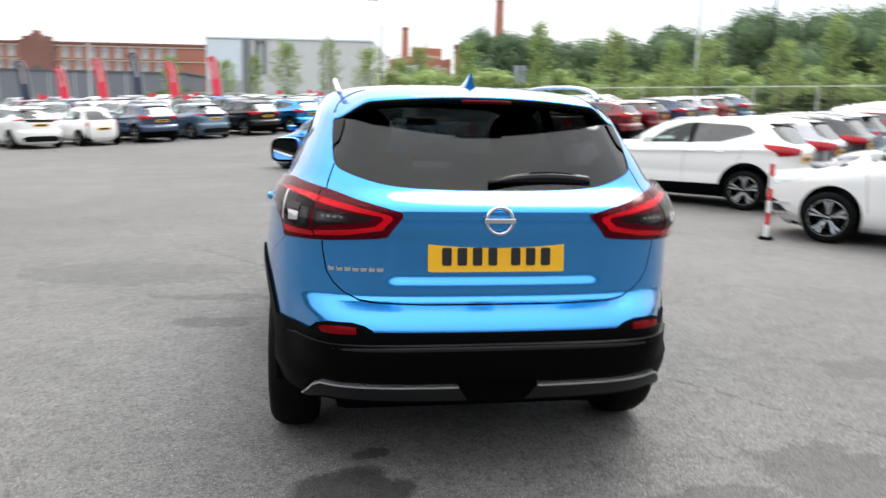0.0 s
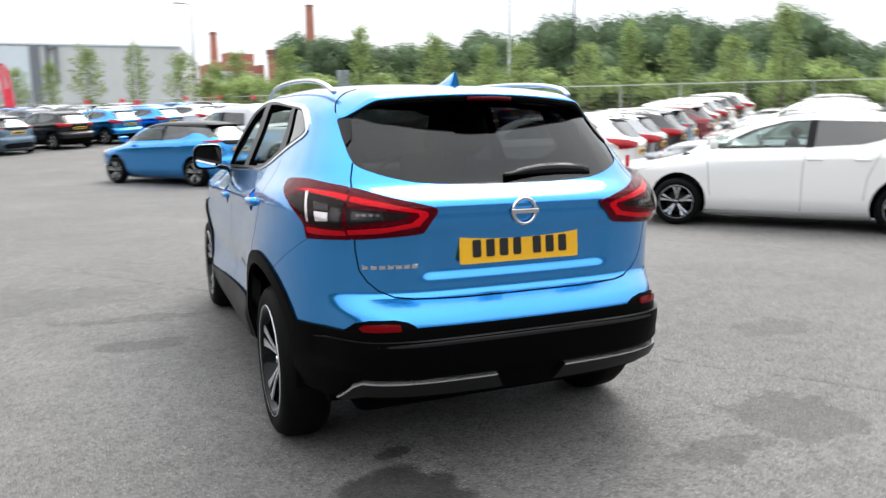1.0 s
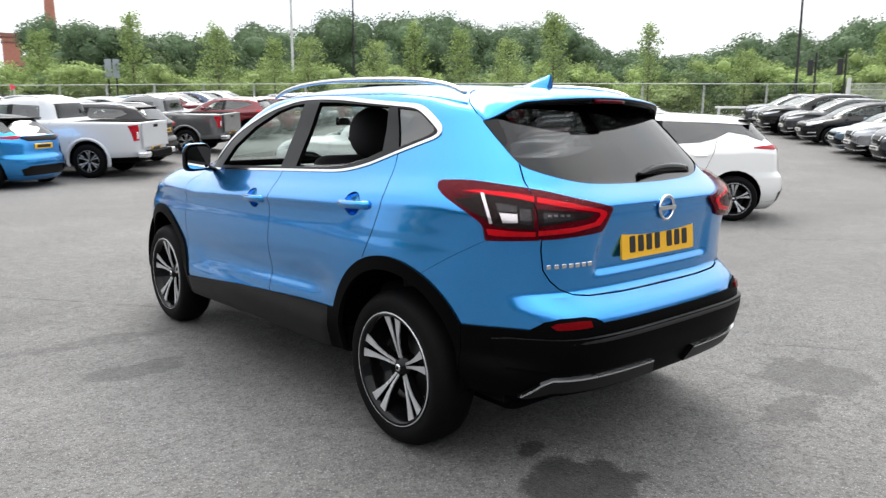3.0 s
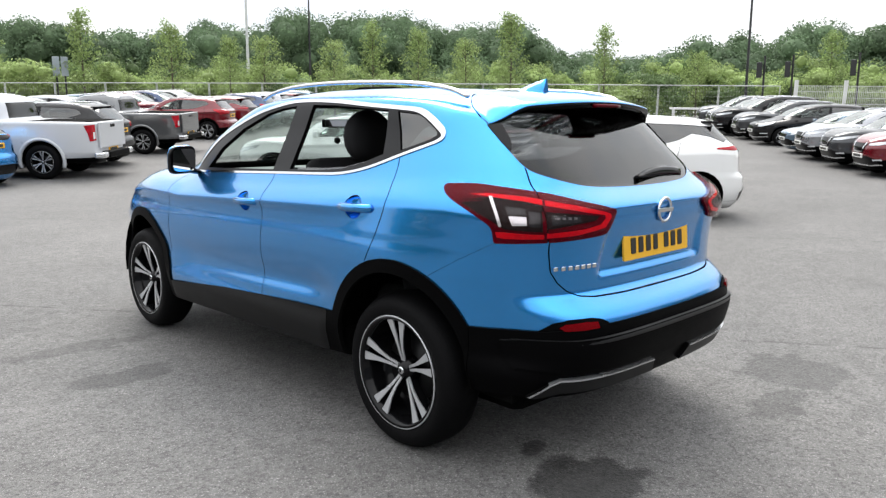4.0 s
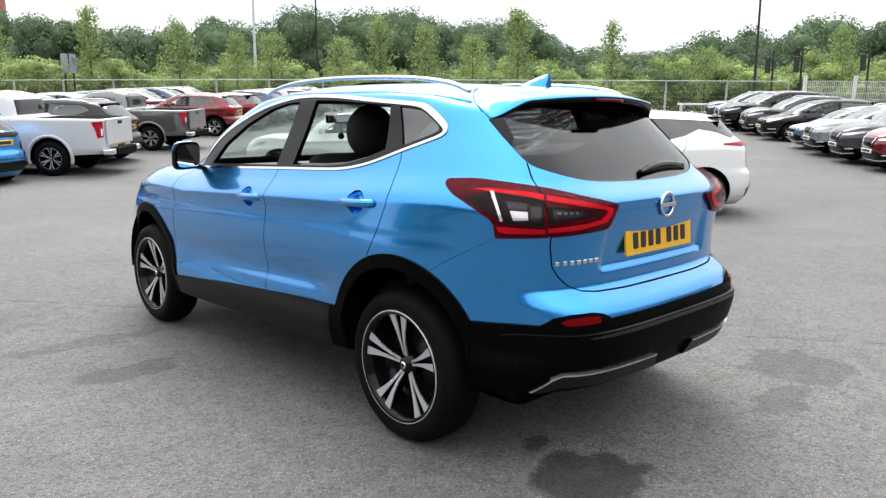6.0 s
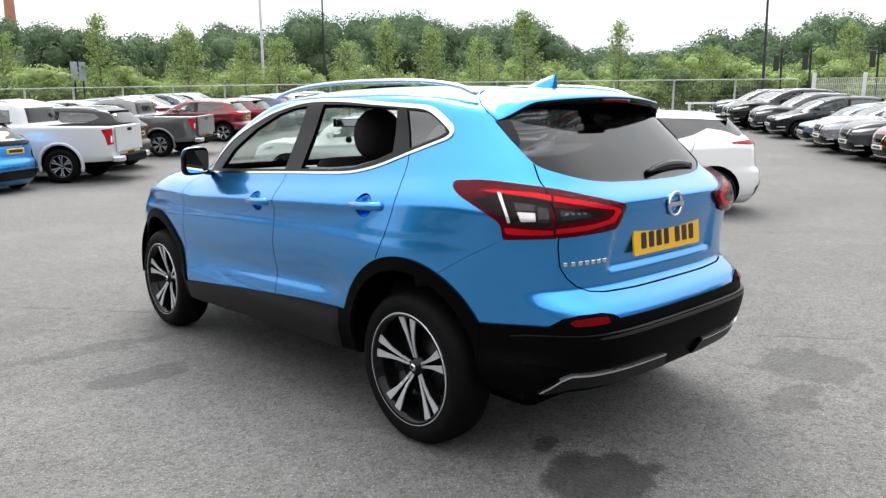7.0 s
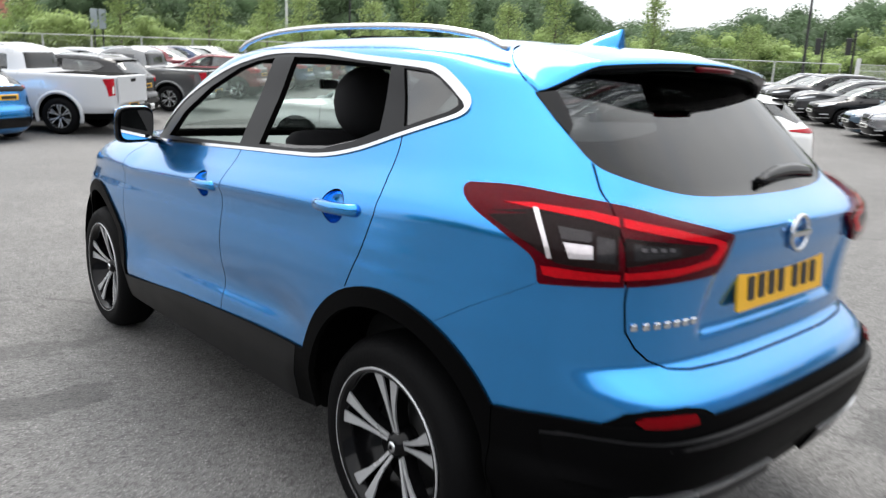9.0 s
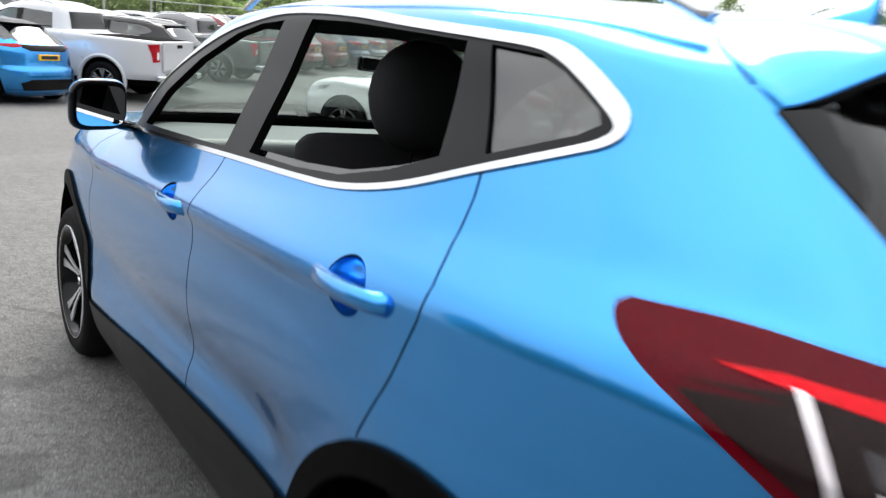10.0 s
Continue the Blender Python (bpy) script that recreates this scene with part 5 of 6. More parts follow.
def vehicle_meshes(kind):
    """The skin pieces of one kind of vehicle, made once: (name, mesh, slot of paint or None)."""
    if kind in STOCK:
        return STOCK[kind]
    K = KINDS[kind]
    keys = K["spec"]["w"]
    lo, hi = keys[0][0], keys[-1][0]
    levels = sorted(set(np.linspace(lo, hi, 26).round(3).tolist() + [k[0] for k in keys] + [k[0] for k in K["spec"]["rear"]]))

    def lift(x, y, z):
        if kind == "suv":
            z = z + pchip(((2.0, 0.0), (2.3, 0.030), (2.6, 0.070), (2.85, 0.098), (3.1, 0.10), (3.45, 0.06), (3.6, 0.05)), y) * step(0.86, 0.99, z) * step(2.0, 2.15, y)
        return x, y, z + K["rise"] * (1.0 - y) * np.exp(-((z - 1.03) / 0.20) ** 2) * step(-0.75, -0.2, y)

    skin = shell(K["spec"], levels, 56, lift)
    tree = skin_tree(skin)
    r, ax = K["r"], K["axle"]
    wells = [arc_points(y0, r + 0.02, r + 0.055, 215, -35, 18) + [(y0 + r * 0.8, 0.02), (y0 - r * 0.8, 0.02)] for y0 in (0.0, ax)]
    out = []
    nose = float(pchip(K["spec"]["front"], [0.6])[0])
    head = [(q, z) for q, z in K["head"]]
    sill = lo + 0.20 if K["clad"] and kind != "truck" else lo + 0.06
    lower = [(-2, 0.0), (-2, sill + 0.10), (-0.5, sill + 0.06)] + ([(-r, sill + 0.05), (r, sill + 0.03)]) + [(ax - r, sill), (ax + r, sill + 0.05), (ax + 3, sill + 0.1), (ax + 3, 0.0)]
    body = cut_piece(skin, [("DIFFERENCE", sided(*K["glass"])), ("DIFFERENCE", sided(*wells)), ("DIFFERENCE", sided(lower)),
                            ("DIFFERENCE", rearward(K["back"], near=-3, far=1.2 if kind == "truck" else 0.2)), ("DIFFERENCE", rearward(K["screen"], near=1.1, far=4)),
                            ("DIFFERENCE", cornered(K["lamp"])),
                            ("DIFFERENCE", sided(*[stroke(l, 0.006) for l in ([(g[1][0], g[1][1] + 0.02), (g[1][0] + 0.03, 0.80), (g[1][0] + 0.03, sill + 0.03)] for g in K["glass"][:1])] + [stroke(l, 0.006) for l in K.get("gaps", ())]))])
    out.append(("body", finish(body, tree, "body", (BLUE, DARK), 0.02), True))
    low = cut_piece(skin, [("INTERSECT", sided(lower)), ("DIFFERENCE", sided(*wells))])
    out.append(("lower_cladding", finish(low, tree, "lower_cladding", (PLASTIC, DARK), 0.02, 0.004), not K["clad"] and kind != "truck"))
    for g in K["glass"]:
        for b, mid, area in pieces(cut_piece(skin, [("INTERSECT", sided(g))])):
            out.append(("side_window", finish(b, tree, "side_window", (CLEAR if g is K["glass"][0] else TINT,) * 2, 0.005, -0.006), None))
    f0, f1, r0, r1 = K["glass"][0][1], K["glass"][0][2], K["glass"][1][0], K["glass"][1][-1]
    pillar = [(f0[0] + 0.012, f0[1] - 0.006), (r0[0] - 0.012, r0[1] - 0.006), (r1[0] - 0.012, r1[1] + 0.006), (f1[0] + 0.012, f1[1] + 0.006)]
    for b, mid, area in pieces(cut_piece(skin, [("INTERSECT", sided(pillar))])):
        out.append(("door_pillar", finish(b, tree, "door_pillar", (FRAME_BLACK, FRAME_BLACK), 0.02, 0.003), None))
    for b, mid, area in pieces(cut_piece(skin, [("INTERSECT", rearward(K["back"], near=-3, far=1.2 if kind == "truck" else 0.2))])):
        out.append(("rear_window", finish(b, tree, "rear_window", (BACK_TINT, BACK_TINT) if kind == "truck" else (TINT, TINT), 0.005, -0.006), None))
    for b, mid, area in pieces(cut_piece(skin, [("INTERSECT", rearward(K["screen"], near=1.1, far=4))])):
        out.append(("windscreen", finish(b, tree, "windscreen", (CLEAR, CLEAR), 0.005, -0.006), None))
    for b, mid, area in pieces(cut_piece(skin, [("INTERSECT", cornered(K["lamp"]))])):
        out.append(("tail_lamp", finish(b, tree, "tail_lamp", (LAMP_FAR,) * 2, 0.02, 0.006), None))
    for b, mid, area in pieces(cut_piece(skin, [("INTERSECT", front_corner((head, -nose + 0.25)))])):
        if area > 0.01:
            out.append(("headlamp", finish(b, tree, "headlamp", (LAMP_DARK, LAMP_DARK), 0.02, 0.006), None))
        else:
            b.free()
    bvh = tree[0]
    rear = bvh.ray_cast(Vector((0, -4, K["plate"])), Vector((0, 1, 0)))[0]
    out.append(("number_plate", mesh_of(box((-0.26, rear.y - 0.012, K["plate"] - 0.055), (0.26, rear.y + 0.01, K["plate"] + 0.055), 0.006, 1), "number_plate", YELLOW), None))
    out.append(("plate_bar", mesh_of(box((-0.20, rear.y - 0.015, K["plate"] - 0.030), (0.20, rear.y - 0.011, K["plate"] + 0.030)), "plate_bar", INK), None))
    front = bvh.ray_cast(Vector((0, 8, 0.50)), Vector((0, -1, 0)))[0]

    def nose_piece(name, poly, mat, up):
        for b, mid, area in pieces(cut_piece(skin, [("INTERSECT", rearward(poly, near=nose - 0.9, far=nose + 1.0))])):
            out.append((name, finish(b, tree, name, (mat, mat), 0.02, up), None))

    if kind == "truck":
        grille = box((-0.38, front.y - 0.06, 0.62), (0.38, front.y + 0.006, 0.92), 0.02, 1)
        out.append(("grille", mesh_of(grille, "grille", GLOSS_BLACK), None))
    else:
        gt, gb = (0.835, 0.600) if kind == "suv" else (0.70, 0.58)
        nose_piece("grille", [(-0.36, gt), (0.36, gt), (0.25, gb), (-0.25, gb)], GLOSS_BLACK, 0.006)
        nose_piece("lower_intake", [(-0.66, 0.315), (0.66, 0.315), (0.60, 0.47), (0.40, 0.53), (-0.40, 0.53), (-0.60, 0.47)], GLOSS_BLACK, 0.007)
        if kind == "suv":
            nose_piece("grille_trim", stroke([(-0.31, gt + 0.01), (-0.20, gb + 0.03), (0, gb + 0.012), (0.20, gb + 0.03), (0.31, gt + 0.01)], 0.042), CHROME, 0.016)
        for sx in (-1, 1):
            nose_piece("fog_lamp", [(sx * 0.70, 0.435), (sx * 0.56, 0.425), (sx * 0.55, 0.452), (sx * 0.70, 0.47)][::sx], LAMP_DARK, 0.014)
        nose_piece("bumper_lip", stroke([(-0.68, 0.335), (-0.45, 0.30), (0.45, 0.30), (0.68, 0.335)], 0.028), SATIN, 0.016)
    if kind == "hatch":
        for name, poly in (("rear_garnish", [(-0.56, 1.075), (0.56, 1.075), (0.55, 1.02), (0.40, 0.965), (-0.40, 0.965), (-0.55, 1.02)]), ("rear_diffuser", [(-0.58, 0.27), (0.58, 0.27), (0.66, 0.40), (0.48, 0.47), (-0.48, 0.47), (-0.66, 0.40)])):
            for b, mid, area in pieces(cut_piece(skin, [("INTERSECT", rearward(poly, near=-2, far=0.0))])):
                out.append((name, finish(b, tree, name, (GLOSS_BLACK, DARK), 0.02, 0.005), None))
    if kind == "suv":
        rings = [arc_points(y0, r + 0.02, r + 0.105, 205, -25, 22) for y0 in (0.0, ax)]
        for b, mid, area in pieces(cut_piece(skin, [("INTERSECT", sided(*rings)), ("DIFFERENCE", sided(*wells))])):
            out.append(("wheel_arch_trim", finish(b, tree, "wheel_arch_trim", (PLASTIC, DARK), 0.02, 0.008), None))
    fp = mesh_of(box((-0.26, front.y - 0.01, 0.47), (0.26, front.y + 0.022, 0.575), 0.006, 1), "front_plate", PLATE_WHITE)
    out.append(("front_plate", fp, None))
    out.append(("front_plate_bar", mesh_of(box((-0.20, front.y + 0.021, 0.495), (0.20, front.y + 0.025, 0.55)), "front_plate_bar", INK), None))
    belt = K["glass"][0][0]
    for sx in (-1, 1):
        wide = float(pchip(keys, [belt[1]])[0])
        mir = box((sx * (wide + 0.12) - 0.10, belt[0] - 0.12, belt[1] + 0.0), (sx * (wide + 0.12) + 0.10, belt[0] - 0.02, belt[1] + 0.13), 0.035, 2)
        out.append(("door_mirror", mesh_of(mir, "door_mirror", BLUE, smooth=True), True))
    for y in [g[1][0] - 0.10 for g in K["glass"][:1]] + [K["glass"][1][1][0] - 0.02]:
        for sx in (-1, 1):
            at = bvh.ray_cast(Vector((sx * 3, y, belt[1] - 0.12)), Vector((-sx, 0, 0)))[0]
            out.append(("door_handle", mesh_of(box((at.x - 0.014, y - 0.09, at.z - 0.014), (at.x + 0.014, y + 0.09, at.z + 0.014), 0.008, 1), "door_handle", BLUE, smooth=True), True))
    cabin = bmesh.new()
    for sx in (-1, 1):
        block(cabin, (sx * 0.36 - 0.22, belt[0] - 1.05, 0.45), (sx * 0.36 + 0.22, belt[0] - 0.90, belt[1] + 0.12))
        block(cabin, (sx * 0.36 - 0.13, belt[0] - 1.07, belt[1] + 0.14), (sx * 0.36 + 0.13, belt[0] - 0.97, belt[1] + 0.28))
    block(cabin, (-0.6, belt[0] - 1.75, 0.45), (0.6, belt[0] - 1.62, belt[1] - 0.02))
    block(cabin, (-0.66, belt[0] + 0.05, 0.5), (0.66, belt[0] + 0.40, belt[1] - 0.06))
    bmesh.ops.bevel(cabin, geom=cabin.edges[:], offset=0.04, segments=1, affect="EDGES")
    out.append(("cabin_seat", mesh_of(cabin, "cabin_seat", CLOTH), None))
    under = box((-0.60, -0.45, lo + 0.02), (0.60, ax + 0.5, 0.72), 0.02, 1)
    out.append(("underbody", mesh_of(under, "underbody", DARK), None))
    if kind in ("suv", "truck"):
        z0 = hi - 0.055
        for sx in (-1, 1):
            y0, y1 = (0.0, 1.5) if kind == "suv" else (1.05, 2.0)
            out.append(("roof_rail", mesh_of(tube([(sx * 0.56, y0, z0 - 0.02), (sx * 0.57, y0 + 0.15, z0 + 0.03), (sx * 0.57, (y0 + y1) / 2, z0 + 0.05), (sx * 0.56, y1 - 0.15, z0 + 0.03), (sx * 0.55, y1, z0 - 0.02)], 0.018, 6), "roof_rail", SATIN, smooth=True), None))
    if kind in ("hatch", "suv"):
        top = pchip(K["spec"]["rear"], [hi - 0.10])[0]
        out.append(("rear_spoiler", mesh_of(box((-0.50, top - 0.05, hi - 0.118), (0.50, top + 0.20, hi - 0.088), 0.014, 2), "rear_spoiler", GLOSS_BLACK, smooth=True), None))
    if kind == "truck":
        tail = box((-0.70, -1.20, 0.66), (0.70, -1.155, 1.225), 0.018, 2)
        out.append(("tailgate", mesh_of(tail, "tailgate", BLUE), True))
        out.append(("tailgate_handle", mesh_of(box((-0.12, -1.21, 1.10), (0.12, -1.195, 1.17), 0.006, 1), "tailgate_handle", GLOSS_BLACK), None))
        out.append(("step_bumper", mesh_of(box((-0.86, -1.31, 0.46), (0.86, -1.10, 0.585), 0.035, 2), "step_bumper", SATIN, smooth=False), None))
        out.append(("bumper_step", mesh_of(box((-0.58, -1.33, 0.45), (0.58, -1.12, 0.60), 0.02, 1), "bumper_step", PLASTIC), None))
        out.append(("load_cover", mesh_of(box((-0.66, -1.05, 1.225), (0.66, 0.50, 1.246), 0.012, 1), "load_cover", DARK), None))
        for sx in (-1, 1):
            for y0 in (0.0, ax):
                arch = tube([(sx * (0.888 + 0.012 * math.sin(radians(t))), y0 + (r + 0.085) * math.cos(radians(t)), r + 0.02 + (r + 0.085) * math.sin(radians(t))) for t in range(-18, 199, 9)], 0.040, 8)
                out.append(("wheel_arch", mesh_of(arch, "wheel_arch", BLUE, smooth=True), True))
        for b, mid, area in pieces(cut_piece(skin, [("INTERSECT", cornered([(-0.225, 1.02), (-0.262, 1.02), (-0.262, 0.88), (-0.215, 0.87)]))])):
            out.append(("reversing_light", finish(b, tree, "reversing_light", (LAMP_WHITE,) * 2, 0.01, 0.010), None))
        out.append(("tow_hitch", mesh_of(box((-0.12, -1.20, 0.36), (0.12, -0.95, 0.46), 0.03, 1), "tow_hitch", DARK), None))
    if kind not in WHEELS:
        WHEELS[kind] = wheel_meshes(r, 0.21, r * (0.62 if kind == "truck" else 0.70), 6 if kind == "truck" else 5, "twin", 26)
    STOCK[kind] = (out, K)
    return STOCK[kind]


PAINTED = {}


def vehicle(kind, colour, at, label, category="car", roof=None, scale=1.0, group=""):
    """A parked vehicle: the first of a kind and colour is built, the rest are copies of it."""
    m = at @ Matrix.Diagonal((scale, scale, scale, 1))
    if (kind, colour, roof) in PAINTED:
        ob = copy_thing(PAINTED[kind, colour, roof], at)
        ob.matrix_basis = m
        return tagged(ob, label, category, group)
    stock, K = vehicle_meshes(kind)
    ob = thing("pickup_truck" if kind == "truck" else "parked_car", label, category, m, group)
    for name, me, painted in stock:
        if painted:
            me = me.copy()
            me.materials[0] = PAINTS[colour]
        part(name, me, None, ob)
    if roof:
        top = KINDS[kind]["spec"]["w"][-3][0]
        body = ob.children[0]
        skin = body.data
        skin.materials.append(PAINTS[roof])
        for p in skin.polygons:
            if p.material_index == 0 and p.center.z > top - 0.075:
                p.material_index = 2
    r = K["r"]
    wide = float(pchip(K["spec"]["w"], [0.5])[0]) - 0.095
    for x in (-wide, wide):
        for y in (0.0, K["axle"]):
            w = wheel(WHEELS[kind], ob, x, y, r - 0.004)
    PAINTED[kind, colour, roof] = ob
    return ob


# the ones that stand out
vehicle("hatch", "blue", slot(0.79, -0.05), "bright blue electric hatchback with a black roof", roof="roof_black")
vehicle("truck", "pearl", slot(3.32, -0.46, 9), "silver-white double cab pickup truck, tailgate shut", "pickup", scale=1.05)
vehicle("suv", "black", slot(5.55, 0.0, 5), "black family SUV between two pickups", scale=1.06)
vehicle("truck", "steel", slot(9.2, 0.25, 5), "mid grey double cab pickup truck", "pickup")
vehicle("suv", "red", slot(14.45, 0.52, 5), "metallic red compact SUV with black cladding")
vehicle("hatch", "white", slot(-1.32, -14.0), "white electric hatchback with black rear pillars")
vehicle("suv", "white", slot(1.42, -9.3), "white compact SUV with dark alloy wheels")
left_row = (("hatch", "white", -1.5), ("city", "white", 0.85), ("suv", "navy", 3.2), ("hatch", "slate", 5.7), ("suv", "black", 8.4), ("suv", "blue", 11.0), ("suv", "blue", 13.6), ("suv", "white", 16.2), ("hatch", "white", 18.8))
NAMES = {"hatch": "hatchback", "suv": "compact SUV", "city": "small city car", "truck": "pickup truck"}
for kind, colour, a in left_row:
    vehicle(kind, colour, slot(a, 15.9, random.uniform(-1, 1)), f"{colour} {NAMES[kind]} parked nose-in, rear showing", group="cars in the left row")
for i, (kind, colour) in enumerate((("suv", "silver"), ("suv", "grey"), ("hatch", "slate"), ("hatch", "red"), ("suv", "white"), ("suv", "silver"), ("hatch", "white"), ("suv", "grey"), ("suv", "white"))):
    vehicle(kind, colour, slot(4.15 + 2.5 * i, -9.2 + random.uniform(-0.15, 0.15), random.uniform(-1, 1)), f"{colour} {NAMES[kind]} parked in the middle row", group="cars in the middle row")
right_row = (("suv", "red", 6.65, 1.0), ("suv", "grey", 8.6, 1.0), ("suv", "silver", 10.7, 1.0), ("hatch", "slate", 12.75, 0.93), ("hatch", "black", 16.1, 1.0), ("suv", "grey", 18.4, 1.0), ("suv", "black", 20.6, 1.08), ("suv", "steel", 22.9, 1.0), ("suv", "grey", 25.2, 1.0))
for kind, colour, a, big in right_row:
    vehicle(kind, colour, slot(a, -23.4 + random.uniform(-0.1, 0.1), random.uniform(-1, 1)), f"{colour} {NAMES[kind]} parked nose-out, front showing", group="cars in the right row", scale=big)
for i, (kind, colour) in enumerate((("suv", "silver"), ("suv", "white"), ("suv", "red"), ("hatch", "silver"), ("suv", "white"), ("suv", "silver"), ("hatch", "red"), ("suv", "grey"))):
    vehicle(kind, colour, slot(1.55 + 2.45 * i, -14.0 + random.uniform(-0.15, 0.15), random.uniform(-1, 1)), f"{colour} {NAMES[kind]} parked beside the white hatchback's row", group="cars in the row of the white hatchback")
palette = ["white", "silver", "grey", "black", "navy", "red", "white", "silver", "blue", "slate"]
for h, a0, n, turn in ((21.9, -3.0, 12, 180), (31.0, -6.0, 13, 0), (38.0, -6.0, 13, 180), (6.0, 10.5, 7, 180), (0.6, 17.3, 5, 0)):
    for i in range(n):
        colour = random.choice(palette)
        kind = random.choice(("suv", "suv", "hatch"))
        flip = 2.6 if turn else 0
        vehicle(kind, colour, slot(a0 + 2.5 * i, h + flip, turn + random.uniform(-1, 1)), f"{colour} {NAMES[kind]} in a back row", group="cars in the back rows")


# ---- beyond the car park ----
def leaf_material(name, color, vary=0.30):
    m = material(name, color, 0.65, vary=0.45, grain=1.1, scale=0.13)
    n, l = m.node_tree.nodes, m.node_tree.links
    b = n["Principled BSDF"]
    geo, hue, mixed = n.new("ShaderNodeNewGeometry"), n.new("ShaderNodeMapRange"), n.new("ShaderNodeVectorMath")
    mixed.operation = "SCALE"
    hue.inputs[3].default_value, hue.inputs[4].default_value = 1 - vary, 1 + vary
    l.new(geo.outputs["Random Per Island"], hue.inputs[0])
    l.new(b.inputs["Base Color"].links[0].from_socket, mixed.inputs[0])
    l.new(hue.outputs[0], mixed.inputs["Scale"])
    l.new(mixed.outputs[0], b.inputs["Base Color"])
    thin, blend = n.new("ShaderNodeBsdfTranslucent"), n.new("ShaderNodeMixShader")
    blend.inputs[0].default_value = 0.28
    l.new(mixed.outputs[0], thin.inputs["Color"])
    l.new(b.outputs[0], blend.inputs[1])
    l.new(thin.outputs[0], blend.inputs[2])
    l.new(blend.outputs[0], n["Material Output"].inputs["Surface"])
    b.inputs["Specular IOR Level"].default_value = 0.25
    return m


LEAF_LIGHT = leaf_material("light_green_leaves", (0.275, 0.36, 0.135))
LEAF_YOUNG = leaf_material("young_tree_leaves", (0.245, 0.33, 0.12))
LEAF_DARK = leaf_material("woodland_leaves", (0.120, 0.182, 0.098))
LEAF_MID = leaf_material("hedge_leaves", (0.13, 0.195, 0.08))
BARK = material("bark", (0.10, 0.08, 0.06), 0.9, vary=0.3, grain=20, bump=0.5)


class Foliage:
    """Gathers small folded leaf clumps and loose faces for one mesh."""

    def __init__(self):
        self.points, self.quads, self.total = [], [], 0

    def leaves(self, centre, reach, count, size, rng):
        d = rng.normal(size=(count, 3))
        d /= np.linalg.norm(d, axis=1, keepdims=True) + 1e-9
        p = np.array(centre) + d * np.array(reach) * rng.uniform(0.45, 1.0, (count, 1)) ** 0.5
        face = d + 0.55 * rng.normal(size=(count, 3))
        face /= np.linalg.norm(face, axis=1, keepdims=True) + 1e-9
        a = rng.normal(size=(count, 3))
        a -= face * (face * a).sum(1, keepdims=True)
        a /= np.linalg.norm(a, axis=1, keepdims=True) + 1e-9
        c = np.cross(face, a)
        c /= np.linalg.norm(c, axis=1, keepdims=True) + 1e-9
        s = size * rng.uniform(0.6, 1.5, (count, 1))
        fold = np.cross(a, c) * s * 0.3
        self.points.append(np.stack([p - a * s, p + c * s * 0.55 + fold, p + a * s, p - c * s * 0.55 + fold], 1).reshape(-1, 3))
        self.quads.append(np.arange(count * 4).reshape(-1, 4) + self.total)
        self.total += count * 4

    def lump(self, centre, r, h, rng, n=7, rows=4):
        e, a = np.meshgrid(math.pi * (np.arange(rows) + 0.5) / rows, 6.28319 * np.arange(n) / n, indexing="ij")
        q = r * rng.uniform(0.75, 1.1, e.shape)
        pts = np.stack([centre[0] + q * np.sin(e) * np.cos(a), centre[1] + q * np.sin(e) * np.sin(a), centre[2] + h * np.cos(e)], -1).reshape(-1, 3)
        self.points.append(pts)
        quads = [(i * n + j, i * n + (j + 1) % n, (i + 1) * n + (j + 1) % n, (i + 1) * n + j) for i in range(rows - 1) for j in range(n)]
        self.quads.append(np.array(quads) + self.total)
        self.total += len(pts)

    def mesh(self, name, mat):
        v, f = np.concatenate(self.points), np.concatenate(self.quads)
        me = bpy.data.meshes.new(name)
        me.vertices.add(len(v))
        me.vertices.foreach_set("co", v.astype(np.float32).ravel())
        me.loops.add(f.size)
        me.loops.foreach_set("vertex_index", f.astype(np.int32).ravel())
        me.polygons.add(len(f))
        me.polygons.foreach_set("loop_start", np.arange(0, f.size, 4, dtype=np.int32))
        me.update(calc_edges=True)
        me.materials.append(mat)
        return me


def young_tree(height, spread, seed, mat):
    """A slim young tree: tapered trunk, rising limbs, open crown."""
    rng = np.random.default_rng(seed)
    ob = thing("young_tree", "slim young broadleaf tree with an open pale green crown", "tree")
    wood = bmesh.new()
    rod(wood, (0, 0, -0.2), (0.05, 0.03, height * 0.55), 0.09, 0.05, 8)
    rod(wood, (0.05, 0.03, height * 0.55), (0, 0.05, height * 0.97), 0.05, 0.012, 6)
    green = Foliage()
    for k in range(26):
        t = 0.22 + 0.75 * k / 25
        z = height * t
        reach = spread * (1.15 - t) ** 0.7 * min(1, (t - 0.12) * 4) * rng.uniform(0.6, 1.15)
        ang = k * 2.4 + rng.uniform(-0.4, 0.4)
        tip = (reach * math.cos(ang), reach * math.sin(ang), z + reach * 0.75)
        rod(wood, (0.03, 0.03, z), tip, 0.022, 0.006, 4)
        for f in (0.45, 0.75, 1.0):
            c = [0.03 + (tip[i] - 0.03) * f if i < 2 else z + (tip[2] - z) * f for i in range(3)]
            green.leaves(c, (0.42, 0.42, 0.36), 30, 0.085, rng)
    green.leaves((0, 0.05, height * 0.97), (0.25, 0.25, 0.5), 40, 0.08, rng)
    part("trunk", wood, BARK, ob)
    part("crown", green.mesh("crown", mat), None, ob)
    return ob


